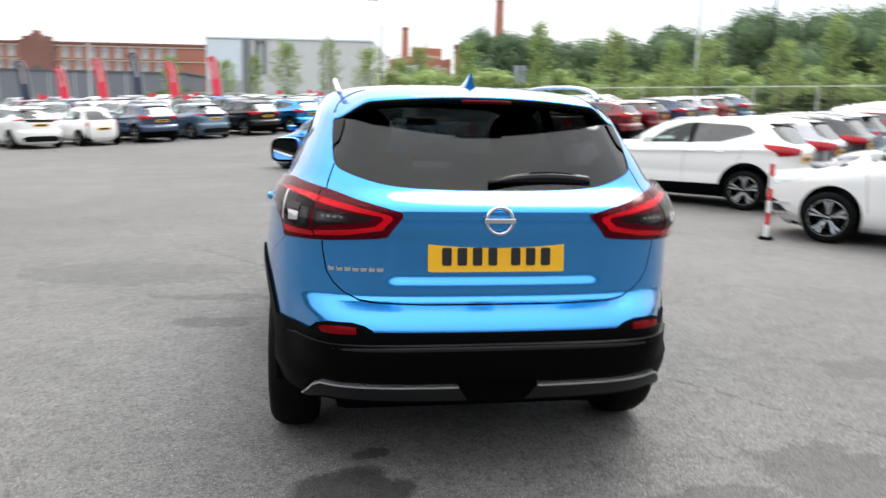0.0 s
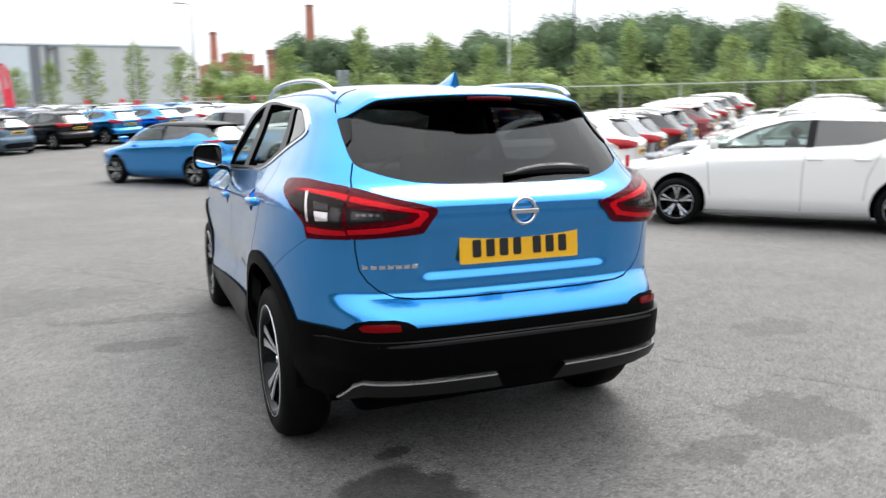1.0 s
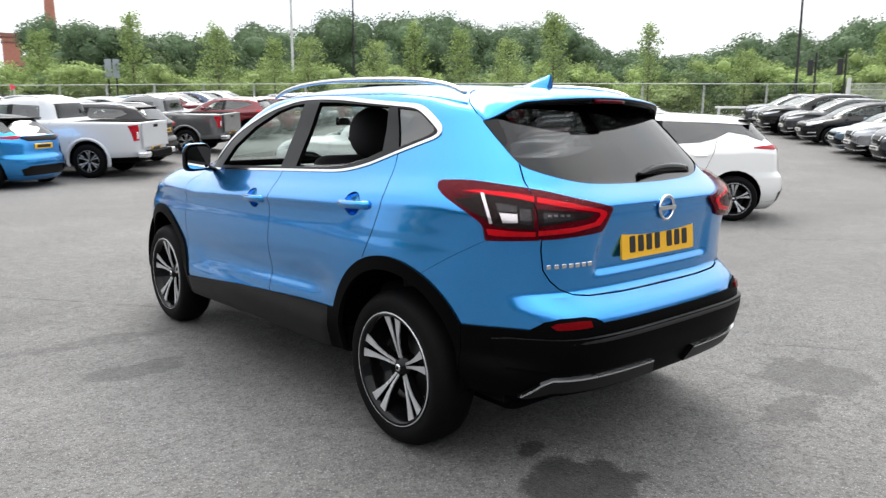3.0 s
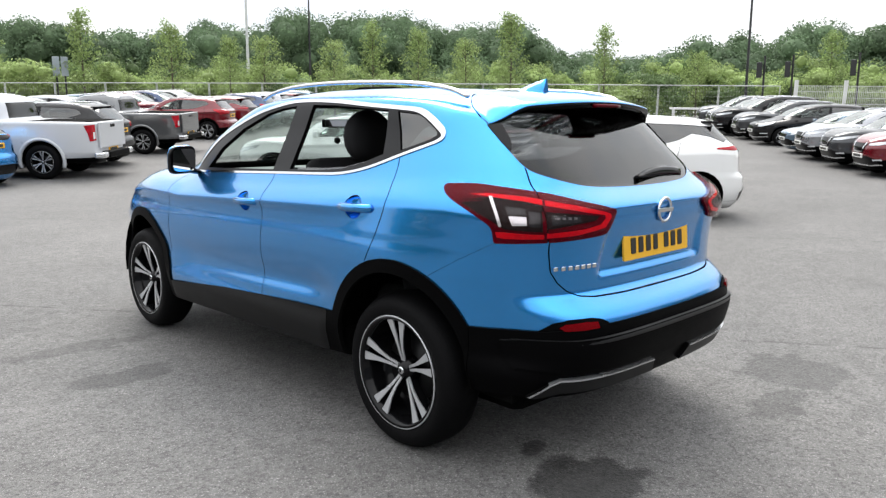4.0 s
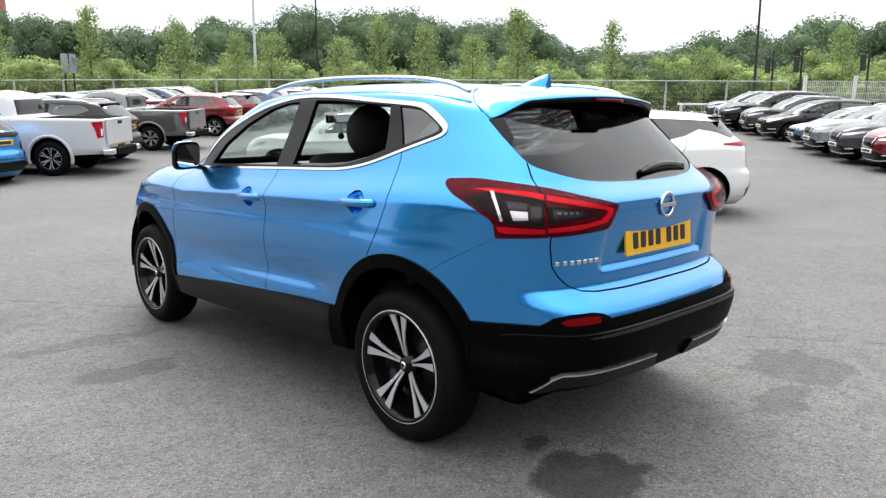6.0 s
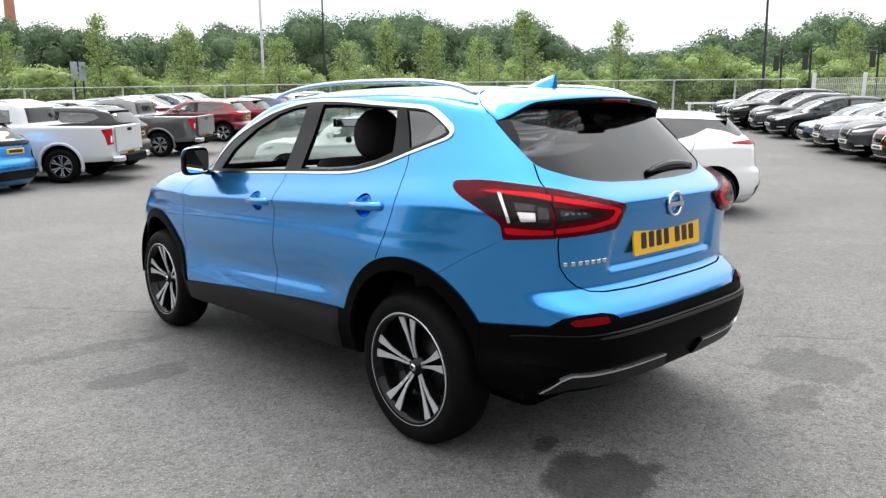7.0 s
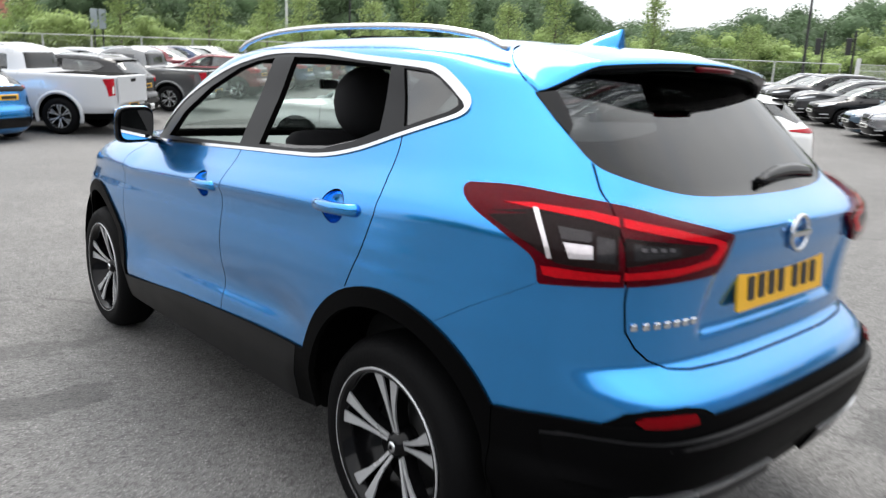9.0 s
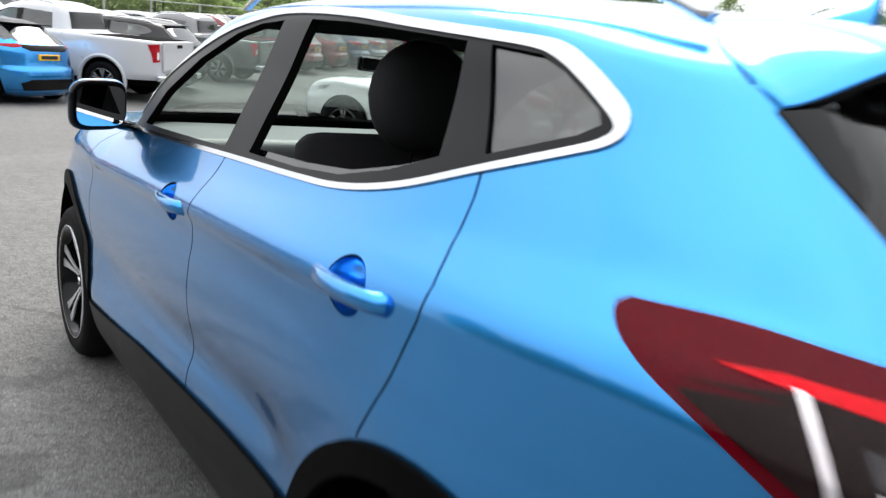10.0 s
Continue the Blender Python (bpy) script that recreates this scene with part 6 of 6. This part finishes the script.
def stand(ob, x, y, turn=0.0, s=1.0):
    ob.matrix_basis = Matrix.Translation((x, y, lie(x, y) - 0.05)) @ Matrix.Rotation(turn, 4, "Z") @ Matrix.Diagonal((s, s, s, 1))
    return ob


def bearing(deg, d, eye=(-2.8, -2.3)):
    return eye[0] + d * math.sin(radians(deg)), eye[1] + d * math.cos(radians(deg))


models = [young_tree(6.4, 1.9, 3, LEAF_YOUNG), young_tree(6.9, 1.5, 5, LEAF_YOUNG), young_tree(6.0, 2.2, 8, LEAF_LIGHT)]
spots = [(24.0, 56, 0), (18.3, 60, 1), (35.6, 56, 2), (41.9, 56, 0), (48.9, 55, 1), (55.9, 53, 1), (30.5, 60, 2), (12.5, 70, 0), (28.0, 58, 0), (45.5, 60, 2), (38.5, 60, 1), (62.5, 66, 2), (71.0, 64, 0)]
used = set()
for k, (deg, d, v) in enumerate(spots):
    x, y = bearing(deg, d)
    ob = models[v] if v not in used else copy_thing(models[v], Matrix())
    used.add(v)
    tagged(stand(ob, x, y, k * 1.3, 0.94 + 0.10 * math.sin(k * 2.1)), group="young trees by the fence")
for k, deg in enumerate((-2.9, 0.2, 3.2, 7.0, -5.2, -7.3, -11.0)):
    x, y = bearing(deg, 74, (-0.63, -3.36))
    tagged(stand(copy_thing(models[k % 3], Matrix()), x, y, k * 0.9, 1.0 if k < 4 else 0.75), group="young trees by the fence")


def thicket(name, label, mat, plan, size, per, rng, core=0.5):
    """A mass of crowns: plan rows are (x, y, ground, height, radius)."""
    green = Foliage()
    for x, y, g, h, r in plan:
        for _ in range(7):
            ox, oy = rng.normal(size=2) * r * 0.45
            oz = rng.uniform(0.30, 0.80) * h
            green.leaves((x + ox, y + oy, g + oz), (r * 0.52, r * 0.52, h * 0.17), per, size, rng)
            if core:
                green.lump((x + ox, y + oy, g + oz), r * core, h * 0.17 * core * 1.7, rng)
        green.leaves((x, y, g + h * 0.30), (r * 0.95, r * 0.95, h * 0.38), per, size * 1.2, rng)
    return tagged(new(name, green.mesh(name, mat)), label, "trees", kind="stuff")


rng = np.random.default_rng(11)
plan = []
heights = ((8, 6.0), (14, 6.4), (20, 6.2), (28, 6.6), (38, 7.8), (44, 7.4), (48, 7.4), (51, 5.4), (56, 4.8), (60, 5.0), (64.7, 6.1), (69.6, 6.5), (76, 6.0), (95, 6.0))
for k in range(120):
    deg = 12.5 + 82 * (k + rng.uniform(-0.4, 0.4)) / 120
    d = 105 + rng.uniform(-12, 18)
    x, y = bearing(deg, d)
    top = 1.37 + d * math.tan(radians(float(np.interp(deg, [a for a, _ in heights], [b for _, b in heights])) - 0.05 + rng.normal() * 0.20))
    plan.append((x, y, 1.5, (top - 1.5) * 1.13, rng.uniform(3.6, 5.6)))
thicket("woodland", "dense dark green woodland behind the fence", LEAF_DARK, plan, 0.16, 560, rng, 0.36)
# unseen trees, added to cut off the low sky and darken reflections
plan = []
for k in range(110):
    x, y = bearing(112 + 205 * (k + rng.uniform(-0.4, 0.4)) / 110, rng.uniform(44, 58))
    plan.append((x, y, lie(x, y), rng.uniform(10.0, 14.0), rng.uniform(3.0, 4.6)))
thicket("far_woodland", "unseen dark green trees, added round the car park to block low light", LEAF_DARK, plan, 0.36, 110, rng, 0.40)
plan = []
for k in range(190):
    deg = 8 + 84 * (k + rng.uniform(-0.5, 0.5)) / 190
    d = rng.uniform(60, 82)
    x, y = bearing(deg, d)
    plan.append((x, y, 1.9, rng.uniform(3.0, 4.8) * (1 if d < 72 else 1.4), rng.uniform(1.4, 2.5)))
thicket("scrub", "light green scrub and saplings along the boundary", LEAF_LIGHT, plan[::2] + plan[1::4], 0.10, 190, rng, 0.30)
thicket("undergrowth", "darker green bushes among the scrub", LEAF_MID, plan[3::4], 0.10, 190, rng, 0.30)
plan = []
for k in range(70):
    deg = -12 + 24 * (k + rng.uniform(-0.5, 0.5)) / 70
    x, y = bearing(deg, rng.uniform(78, 96), (-0.63, -3.36))
    plan.append((x, y, 1.9, rng.uniform(1.2, 2.6), rng.uniform(1.0, 1.9)))
thicket("hedge", "low mixed hedge in front of the buildings", LEAF_MID, plan, 0.12, 80, rng, 0)

# boundary fence of wire panels
STEEL = material("galvanised_steel", (0.50, 0.51, 0.51), 0.5, metal=0.3, vary=0.15, grain=15)
WHITE_STEEL = material("pale_powder_coat", (0.62, 0.63, 0.62), 0.5, vary=0.08)
BLACK_STEEL = material("black_powder_coat", (0.012, 0.012, 0.013), 0.4, vary=0.1)
frame_bm = tube([(0, -1.72, 0.1), (0, -1.72, 2.0), (0, 1.72, 2.0), (0, 1.72, 0.1)], 0.034, 6)
panel = thing("fence_panel", "temporary wire fence panel in a galvanised frame", "fence", group="panels of the boundary fence")
part("panel_frame", frame_bm, STEEL, panel)
mesh_bm = bmesh.new()
for k in range(22):
    rod(mesh_bm, (0, -1.68 + 0.16 * k, 0.12), (0, -1.68 + 0.16 * k, 1.98), 0.002, n=3)
for k in range(7):
    rod(mesh_bm, (0, -1.7, 0.2 + 0.29 * k), (0, 1.7, 0.2 + 0.29 * k), 0.002, n=3)
tagged(part("wire_mesh", mesh_bm, STEEL, panel), kind="stuff")
part("panel_foot", box((-0.12, -1.95, 0), (0.12, -1.55, 0.14), 0.02, 1), DARK, panel)
for k in range(26):
    m = slot(33 - 0.02 * k, -24.5 + 3.5 * k)
    if k == 0:
        panel.matrix_basis = m
    else:
        copy_thing(panel, m)
pal = thing("palisade_fence", "pale grey palisade fence by the road", "fence", slot(32.6, -27))
shape = bmesh.new()
block(shape, (-0.006, -0.011, 0.05), (0.006, 0.011, 2.05))
pale_me = mesh_of(shape, "pale", WHITE_STEEL)
for k in range(290):
    p = part("pale", pale_me, None, pal)
    p.matrix_basis = Matrix.Translation((0, -0.101 * k, 0))
for z in (0.3, 0.65, 1.0, 1.35, 1.7, 2.03):
    part("rail", box((0.008, -29.5, z - 0.014), (0.03, 0.1, z + 0.014)), WHITE_STEEL, pal)
for k in range(11):
    part("post", box((-0.02, -2.75 * k - 0.09, 0), (0.12, -2.75 * k + 0.09, 2.35)), WHITE_STEEL, pal)


def lamp_post(x, y, height, mat, label, arm=True, girth=1.0):
    ob = thing("street_lamp", label, "lamp post", Matrix.Translation((x, y, lie(x, y))))
    pole = bmesh.new()
    rod(pole, (0, 0, 0), (0, 0, 1.4), 0.12 * girth, 0.11 * girth, 12)
    rod(pole, (0, 0, 1.4), (0, 0, height), 0.09 * girth, 0.05 * girth, 12)
    part("pole", pole, mat, ob, smooth=False)
    if arm:
        part("arm", tube([(0, 0, height - 0.05), (-0.3, 0, height + 0.1), (-0.9, 0, height + 0.14)], 0.035, 6), mat, ob)
        part("lamp_head", box((-1.6, -0.16, height + 0.08), (-0.8, 0.16, height + 0.2), 0.04, 2), STEEL, ob)
    return ob


lamp_post(*bearing(29.32, 70), 14.5, STEEL, "tall galvanised car park lamp post", girth=1.6)
lamp_post(*bearing(33.81, 88), 15.0, BLACK_STEEL, "tall black lamp post behind the fence", girth=1.6)
lamp_post(*bearing(65.8, 50), 10.5, BLACK_STEEL, "tall black lamp post behind the fence")
lamp_post(*bearing(74.6, 46), 10.5, STEEL, "tall galvanised lamp post by the road")
lamp_post(*bearing(-16.3, 62, (-0.63, -3.36)), 8.6, STEEL, "galvanised car park lamp post with one head")
lamp_post(*bearing(0.1, 70, (-0.63, -3.36)), 11.0, STEEL, "tall galvanised car park lamp post")
lamp_post(*bearing(4.1, 76, (-0.63, -3.36)), 11.0, BLACK_STEEL, "tall black lamp post behind the fence")
for deg, h in ((66.9, 5.6), (68.7, 5.6), (72.7, 5.6)):
    x, y = bearing(deg, 57)
    ob = thing("traffic_light", "black traffic light seen from behind", "traffic light", Matrix.Translation((x, y, 1.9)) @ Matrix.Rotation(radians(-deg), 4, "Z"), group="traffic lights on the road")
    pole = bmesh.new()
    rod(pole, (0, 0, 0), (0, 0, 4.25), 0.07, n=8)
    part("pole", pole, BLACK_STEEL, ob)
    part("signal_head", box((-0.50, -0.2, 2.75), (-0.14, 0.18, 3.80), 0.05, 2), BLACK_STEEL, ob)
    for z in (2.95, 3.60):
        part("bracket", box((-0.16, -0.03, z - 0.03), (0.0, 0.03, z + 0.03)), BLACK_STEEL, ob)
SIGN_GREY = material("sign_back_grey", (0.24, 0.28, 0.30), 0.5, vary=0.15)
x, y = bearing(16.9, 60)
sign = thing("road_sign", "grey back of a twin-panel road sign", "sign", Matrix.Translation((x, y, 1.9)) @ Matrix.Rotation(radians(-17), 4, "Z"))
for dx in (-0.27, 0.27):
    pole = bmesh.new()
    rod(pole, (dx, 0, 0), (dx, 0, 4.05), 0.06, n=8)
    part("post", pole, BLACK_STEEL, sign)
    part("sign_panel", box((dx - 0.23, -0.10, 2.75), (dx + 0.23, -0.06, 4.1), 0.02, 1), SIGN_GREY, sign)

# feather flags
FLAG_RED = material("red_banner_cloth", (0.74, 0.10, 0.15), 0.8, vary=0.15, grain=8)
FLAG_DARK = material("dark_banner_cloth", (0.09, 0.11, 0.16), 0.8, vary=0.15, grain=8)
FLAG_WHITE = material("white_banner_print", (0.70, 0.62, 0.62), 0.8, vary=0.1)
for deg, top, mat_in, what in ((-7.8, 4.4, FLAG_RED, "red"), (-10.7, 3.9, FLAG_RED, "red"), (-15.4, 3.8, FLAG_RED, "red"), (-17.8, 3.2, FLAG_RED, "red"), (-13.1, 4.4, FLAG_DARK, "dark"), (-20.1, 3.4, FLAG_DARK, "dark")):
    x, y = bearing(deg, 56, (-0.63, -3.36))
    z0 = lie(x, y)
    h = 1.37 + 56 * math.tan(radians(top)) - z0
    ob = thing("feather_flag", f"{what} feather banner on a bent pole", "flag", Matrix.Translation((x, y, z0)) @ Matrix.Rotation(radians(-deg + random.uniform(-25, 25)), 4, "Z"), group="feather flags")
    curve = smooth_line([(0.35, 0, 0), (0.22, 0, h * 0.4), (0.05, 0, h * 0.8), (-0.15, 0, h * 0.96), (-0.45, 0, h)], 14)
    part("pole", tube(curve, 0.025, 6), STEEL, ob)
    cloth, mark = bmesh.new(), bmesh.new()
    for bm, lo, hi, w0, w1, off in ((cloth, 3, 13, 0.0, 1.0, 0.0), (mark, 5, 10, 0.35, 0.65, 0.012)):
        pairs = []
        for k in range(lo, hi + 1):
            p = Vector(curve[k])
            wide = 0.6 * min(1, (13 - k) / 4 + 0.15)
            wave = 0.06 * math.sin(k * 1.1)
            pairs.append([bm.verts.new((p.x - wide * w, wave * w - off, p.z - 0.1 * w)) for w in (w0, w1)])
        for a, b in zip(pairs, pairs[1:]):
            bm.faces.new((a[0], b[0], b[1], a[1]))
        made = bmesh.ops.solidify(bm, geom=bm.faces[:], thickness=0.006)
    part("banner", cloth, mat_in, ob)
    part("banner_print", mark, FLAG_WHITE, ob)

# small red pennants on car roofs
for k in range(12):
    a = -4.0 + 2.55 * k + random.uniform(-0.5, 0.5)
    ob = thing("roof_pennant", "small red pennant on a short stick on a car roof", "pennant", slot(a, 22.6 if k % 3 else 15.4) @ Matrix.Translation((0.3, 0, 1.38)), group="red pennants")
    stick = bmesh.new()
    rod(stick, (0, 0, 0), (0, 0, 0.62), 0.012, n=5)
    part("stick", stick, STEEL, ob)
    cloth = bmesh.new()
    vs = [cloth.verts.new(p) for p in ((0, 0, 0.60), (0, 0, 0.28), (0.42, 0.05, 0.38), (0.44, 0.05, 0.46))]
    cloth.faces.new(vs)
    bmesh.ops.solidify(cloth, geom=cloth.faces[:], thickness=0.006)
    part("cloth", cloth, FLAG_RED, ob)

# striped bollard and the barrier by the far gate
RED_BAND = material("red_reflective_band", (0.55, 0.02, 0.03), 0.4, vary=0.1)
WHITE_BAND = material("white_reflective_band", (0.75, 0.75, 0.74), 0.4, vary=0.06)
post = thing("marker_post", "red and white striped marker post on a round base", "post", Matrix.Translation((4.95, 5.22, lie(4.95, 5.22))))
foot = bmesh.new()
rod(foot, (0, 0, 0), (0, 0, 0.035), 0.10, 0.08, 20)
part("base", foot, DARK, post)
for k in range(6):
    band = bmesh.new()
    rod(band, (0, 0, 0.035 + 0.155 * k), (0, 0, 0.035 + 0.155 * (k + 1)), 0.028, n=14)
    part("band", band, WHITE_BAND if k % 2 == 0 else RED_BAND, post)
bar = thing("barrier", "white barrier pole with red bands across the lane", "barrier", slot(25.5, -18.6))
for k in range(8):
    part("band", box((-0.04, -0.5 * k - 0.5, 0.86), (0.04, -0.5 * k, 0.96), 0.01, 1), RED_BAND if k % 4 == 3 else WHITE_BAND, bar)
for y in (-0.2, -3.8):
    part("support", box((-0.06, y - 0.06, 0), (0.06, y + 0.06, 0.87), 0.01, 1), WHITE_STEEL, bar)

# ---- buildings ----
BRICK = material("red_brick", (0.33, 0.14, 0.10), 0.85, vary=0.3, grain=2.5, scale=0.15)
BRICK_DARK = material("sooty_brick", (0.20, 0.10, 0.08), 0.85, vary=0.3, grain=2.5, scale=0.15)
STONE = material("pale_stone_band", (0.42, 0.36, 0.29), 0.8, vary=0.2, grain=3)
CLAD_GREY = material("grey_metal_cladding", (0.50, 0.52, 0.52), 0.5, vary=0.06, grain=0.6, scale=0.05)
CLAD_LIGHT = material("pale_blue_cladding", (0.55, 0.62, 0.68), 0.45, vary=0.05, grain=0.6, scale=0.05)
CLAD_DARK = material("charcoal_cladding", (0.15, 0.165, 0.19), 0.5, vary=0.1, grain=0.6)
PANE = material("window_glass_far", (0.30, 0.33, 0.36), 0.15, vary=0.5, grain=0.4, scale=0.2)
SLATE_ROOF = material("slate_roof", (0.10, 0.10, 0.11), 0.7, vary=0.2, grain=3)
E0 = (-0.63, -3.36)


AXIS = 9.14


def facing_box(name, label, deg0, deg1, dist, top_deg, mat, depth=14, base=1.5, category="building", top_z=None):
    """A building between two bearings, its front across the bearing AXIS where top_z is given, else across the line of sight; returns the thing, its width and its height."""
    far = [dist / math.cos(radians(k - AXIS)) if top_z else dist for k in (deg0, deg1)]
    a, b = Vector((*bearing(deg0, far[0], E0), base)), Vector((*bearing(deg1, far[1], E0), base))
    w = (b - a).length
    h = (top_z if top_z else 1.37 + dist * math.tan(radians(top_deg))) - base
    d = (b - a).normalized()
    m = Matrix.Translation(a) @ Matrix.Rotation(math.atan2(d.y, d.x), 4, "Z")
    ob = thing(name, label, category, m)
    part("wall", box((0, 0, 0), (w, depth, h)), mat, ob)
    return ob, w, h


def window_grid(ob, cols, rows, w, z0, dz, x0, dx, ww, wh, arch=True):
    pane = mesh_of(box((-ww / 2, -0.05, -wh / 2), (ww / 2, 0.10, wh / 2)), "pane", PANE)
    frame = bmesh.new()
    for lo, hi in (((-ww / 2 - 0.2, -0.12, wh / 2), (ww / 2 + 0.2, 0.05, wh / 2 + 0.45)), ((-ww / 2 - 0.2, -0.16, -wh / 2 - 0.25), (ww / 2 + 0.2, 0.05, -wh / 2))):
        block(frame, lo, hi)
    for k in range(1, 3):
        block(frame, (-ww / 2 + ww * k / 3 - 0.05, -0.09, -wh / 2), (-ww / 2 + ww * k / 3 + 0.05, 0.0, wh / 2))
    block(frame, (-ww / 2, -0.09, -0.05), (ww / 2, 0.0, 0.05))
    frame_me = mesh_of(frame, "window_frame", STONE)
    for r in range(rows):
        for c in range(cols):
            win = part("window", pane, None, ob)
            win.matrix_basis = Matrix.Translation((x0 + dx * c, 0, z0 + dz * r))
            part("window_frame", frame_me, None, win)


mill, w, h = facing_box("brick_mill", "long red brick mill with rows of tall windows", -32, -8.6, 176, 0, BRICK, 24, top_z=17.4)
window_grid(mill, 29, 4, w, 4.3, 3.25, 2.2, 3.12, 1.7, 2.2)
for z in (h - 0.4, h - 3.6, h - 6.9):
    part("stone_band", box((-0.2, -0.25, z - 0.15), (w + 0.2, 0.0, z + 0.1)), STONE, mill)
part("parapet", box((-0.3, -0.3, h), (w + 0.3, 24.3, h + 0.45)), BRICK_DARK, mill)
gx = 176 * (math.tan(radians(32 + AXIS)) - math.tan(radians(19.35 + AXIS)))
gable = bmesh.new()
for lo, hi in (((gx - 3.9, -0.8, 0), (gx + 3.9, 1.2, h + 0.6)), ((gx - 3.2, -0.8, h + 0.6), (gx - 2.0, 1.2, h + 1.5)), ((gx + 2.0, -0.8, h + 0.6), (gx + 3.2, 1.2, h + 1.5)), ((gx - 1.3, -0.8, h + 0.6), (gx + 1.3, 1.2, h + 2.0)), ((gx - 0.6, -0.8, h + 2.0), (gx + 0.6, 1.2, h + 2.8))):
    block(gable, lo, hi)
part("gable", gable, BRICK_DARK, mill)
door = [(gx + 1.7 * math.cos(t), 9.0 + 1.7 * math.sin(t)) for t in np.linspace(0, math.pi, 13)] + [(gx - 1.7, 3.0), (gx + 1.7, 3.0)]
arch = bmesh.new()
prism(arch, door, (1, 0, 0), (0, 0, 1), 0.81, 0.9)
part("archway", arch, SLATE_ROOF, mill)
shed, w, h = facing_box("low_shed", "low grey metal shed in front of the mill", -32, -9.9, 140, 0, CLAD_DARK, 10, top_z=9.1)
part("roof", box((-0.3, -0.3, h), (w + 0.3, 10.3, h + 0.3)), SLATE_ROOF, shed)
for k in range(14):
    part("cladding_rib", box((4.8 * k, -0.06, 0), (4.8 * k + 0.15, 0, h)), CLAD_GREY, shed)
ware, w, h = facing_box("warehouse", "pale grey clad warehouse with a charcoal stripe", -8.6, 3.45, 130, 0, CLAD_GREY, 40, top_z=14.7)
part("office_front", box((0.2, -0.12, h * 0.48), (6.2, 0, h - 0.3)), CLAD_LIGHT, ware)
part("office_glazing", box((0.6, -0.12, 0.5), (6.0, 0, h * 0.46)), PANE, ware)
part("charcoal_panel", box((6.3, -0.18, 0), (7.7, 0, h)), CLAD_DARK, ware)
sign_frame = bmesh.new()
for lo, hi in (((8.6, -0.5, h * 0.56), (9.0, 0, h - 0.2)), ((9.9, -0.5, h * 0.56), (10.3, 0, h - 0.2)), ((8.6, -0.5, h - 0.6), (10.3, 0, h - 0.2))):
    block(sign_frame, lo, hi)
part("charcoal_sign", sign_frame, CLAD_DARK, ware)
part("coping", box((-0.1, -0.2, h), (w + 0.1, 40, h + 0.25)), CLAD_LIGHT, ware)
for k in range(9):
    part("cladding_joint", box((11.5 + 2.0 * k, -0.03, 0), (11.56 + 2.0 * k, 0, h)), CLAD_LIGHT, ware)
ruin, w, h = facing_box("old_brick_works", "derelict low brick works with pale patches", 3.8, 9.4, 215, 4.55, BRICK, 16)
window_grid(ruin, 6, 1, w, h - 3.2, 4, 2.2, 3.4, 1.5, 2.2)
pale = np.random.default_rng(4)
for k in range(16):
    x0, z0 = pale.uniform(0.5, w - 4), pale.uniform(1, h - 2.5)
    part("rendered_patch", box((x0, -0.06 - 0.004 * k, z0), (x0 + pale.uniform(1.0, 3.6), 0, z0 + pale.uniform(1.0, 3.4))), STONE if k % 3 else CLAD_LIGHT, ruin)
for k in range(12):
    x0, z0 = 1.0 + 1.65 * k, 2.5 + 3.6 * (k % 3)
    part("window_opening", box((x0, -0.16, z0), (x0 + 0.9, 0, z0 + 1.9)), SLATE_ROOF, ruin)
broken = bmesh.new()
for k in range(12):
    block(broken, (w * k / 12, 0.05, h), (w * (k + 1) / 12, 0.6, h + pale.uniform(0.1, 1.3)))
part("broken_wall_top", broken, BRICK, ruin)
block2, w, h = facing_box("brick_block", "red brick block behind the old works", 6.4, 8.7, 225, 5.5, BRICK, 12)
part("rendered_band", box((1.0, -0.1, h - 3.4), (w - 0.6, 0, h - 2.2)), STONE, block2)
tower, w, h = facing_box("brick_tower", "square brick tower with a dark corbelled cap", 9.65, 10.75, 210, 5.55, BRICK, 4)
part("cap", box((-0.35, -0.35, h), (w + 0.35, 4.35, h + 1.0), 0.1, 1), BRICK_DARK, tower)
part("cornice", box((-0.2, -0.2, h - 1.2), (w + 0.2, 4.2, h - 0.8)), BRICK_DARK, tower)
low_wall, w, h = facing_box("brick_annex", "low red brick annex beside the tower", 10.75, 13.5, 212, 4.25, BRICK, 9)
part("roof", box((-0.2, -0.2, h), (w + 0.2, 9.2, h + 0.3)), SLATE_ROOF, low_wall)
for deg, top, r, far in ((5.9, 6.95, 1.15, 225), (12.95, 9.0, 3.5, 560)):
    x, y = bearing(deg, far, E0)
    h = 1.37 + far * math.tan(radians(top)) - 1.5
    ch = thing("chimney", "tall tapering red brick factory chimney", "chimney", Matrix.Translation((x, y, 1.5)), group="factory chimneys")
    stack = bmesh.new()
    rod(stack, (0, 0, 0), (0, 0, h - 0.8), r * 1.35, r * 0.82, 16)
    part("shaft", stack, BRICK, ch)
    rim = bmesh.new()
    rod(rim, (0, 0, h - 0.8), (0, 0, h), r * 0.98, r * 0.92, 16)
    part("rim", rim, BRICK_DARK, ch)
# unseen dark wall, added to keep low light from reaching under the blue car
blocker = thing("showroom", "plain dark wall, unseen, added to block low light into the car park", "building", Matrix.Translation((-4, -15.5, lie(0, -15.5))))
part("wall", box((-27, -9, 0), (27, 0, 6.8)), CLAD_DARK, blocker)
part("roof_edge", box((-27.2, -9.2, 6.8), (27.2, 0.2, 7.1)), SLATE_ROOF, blocker)
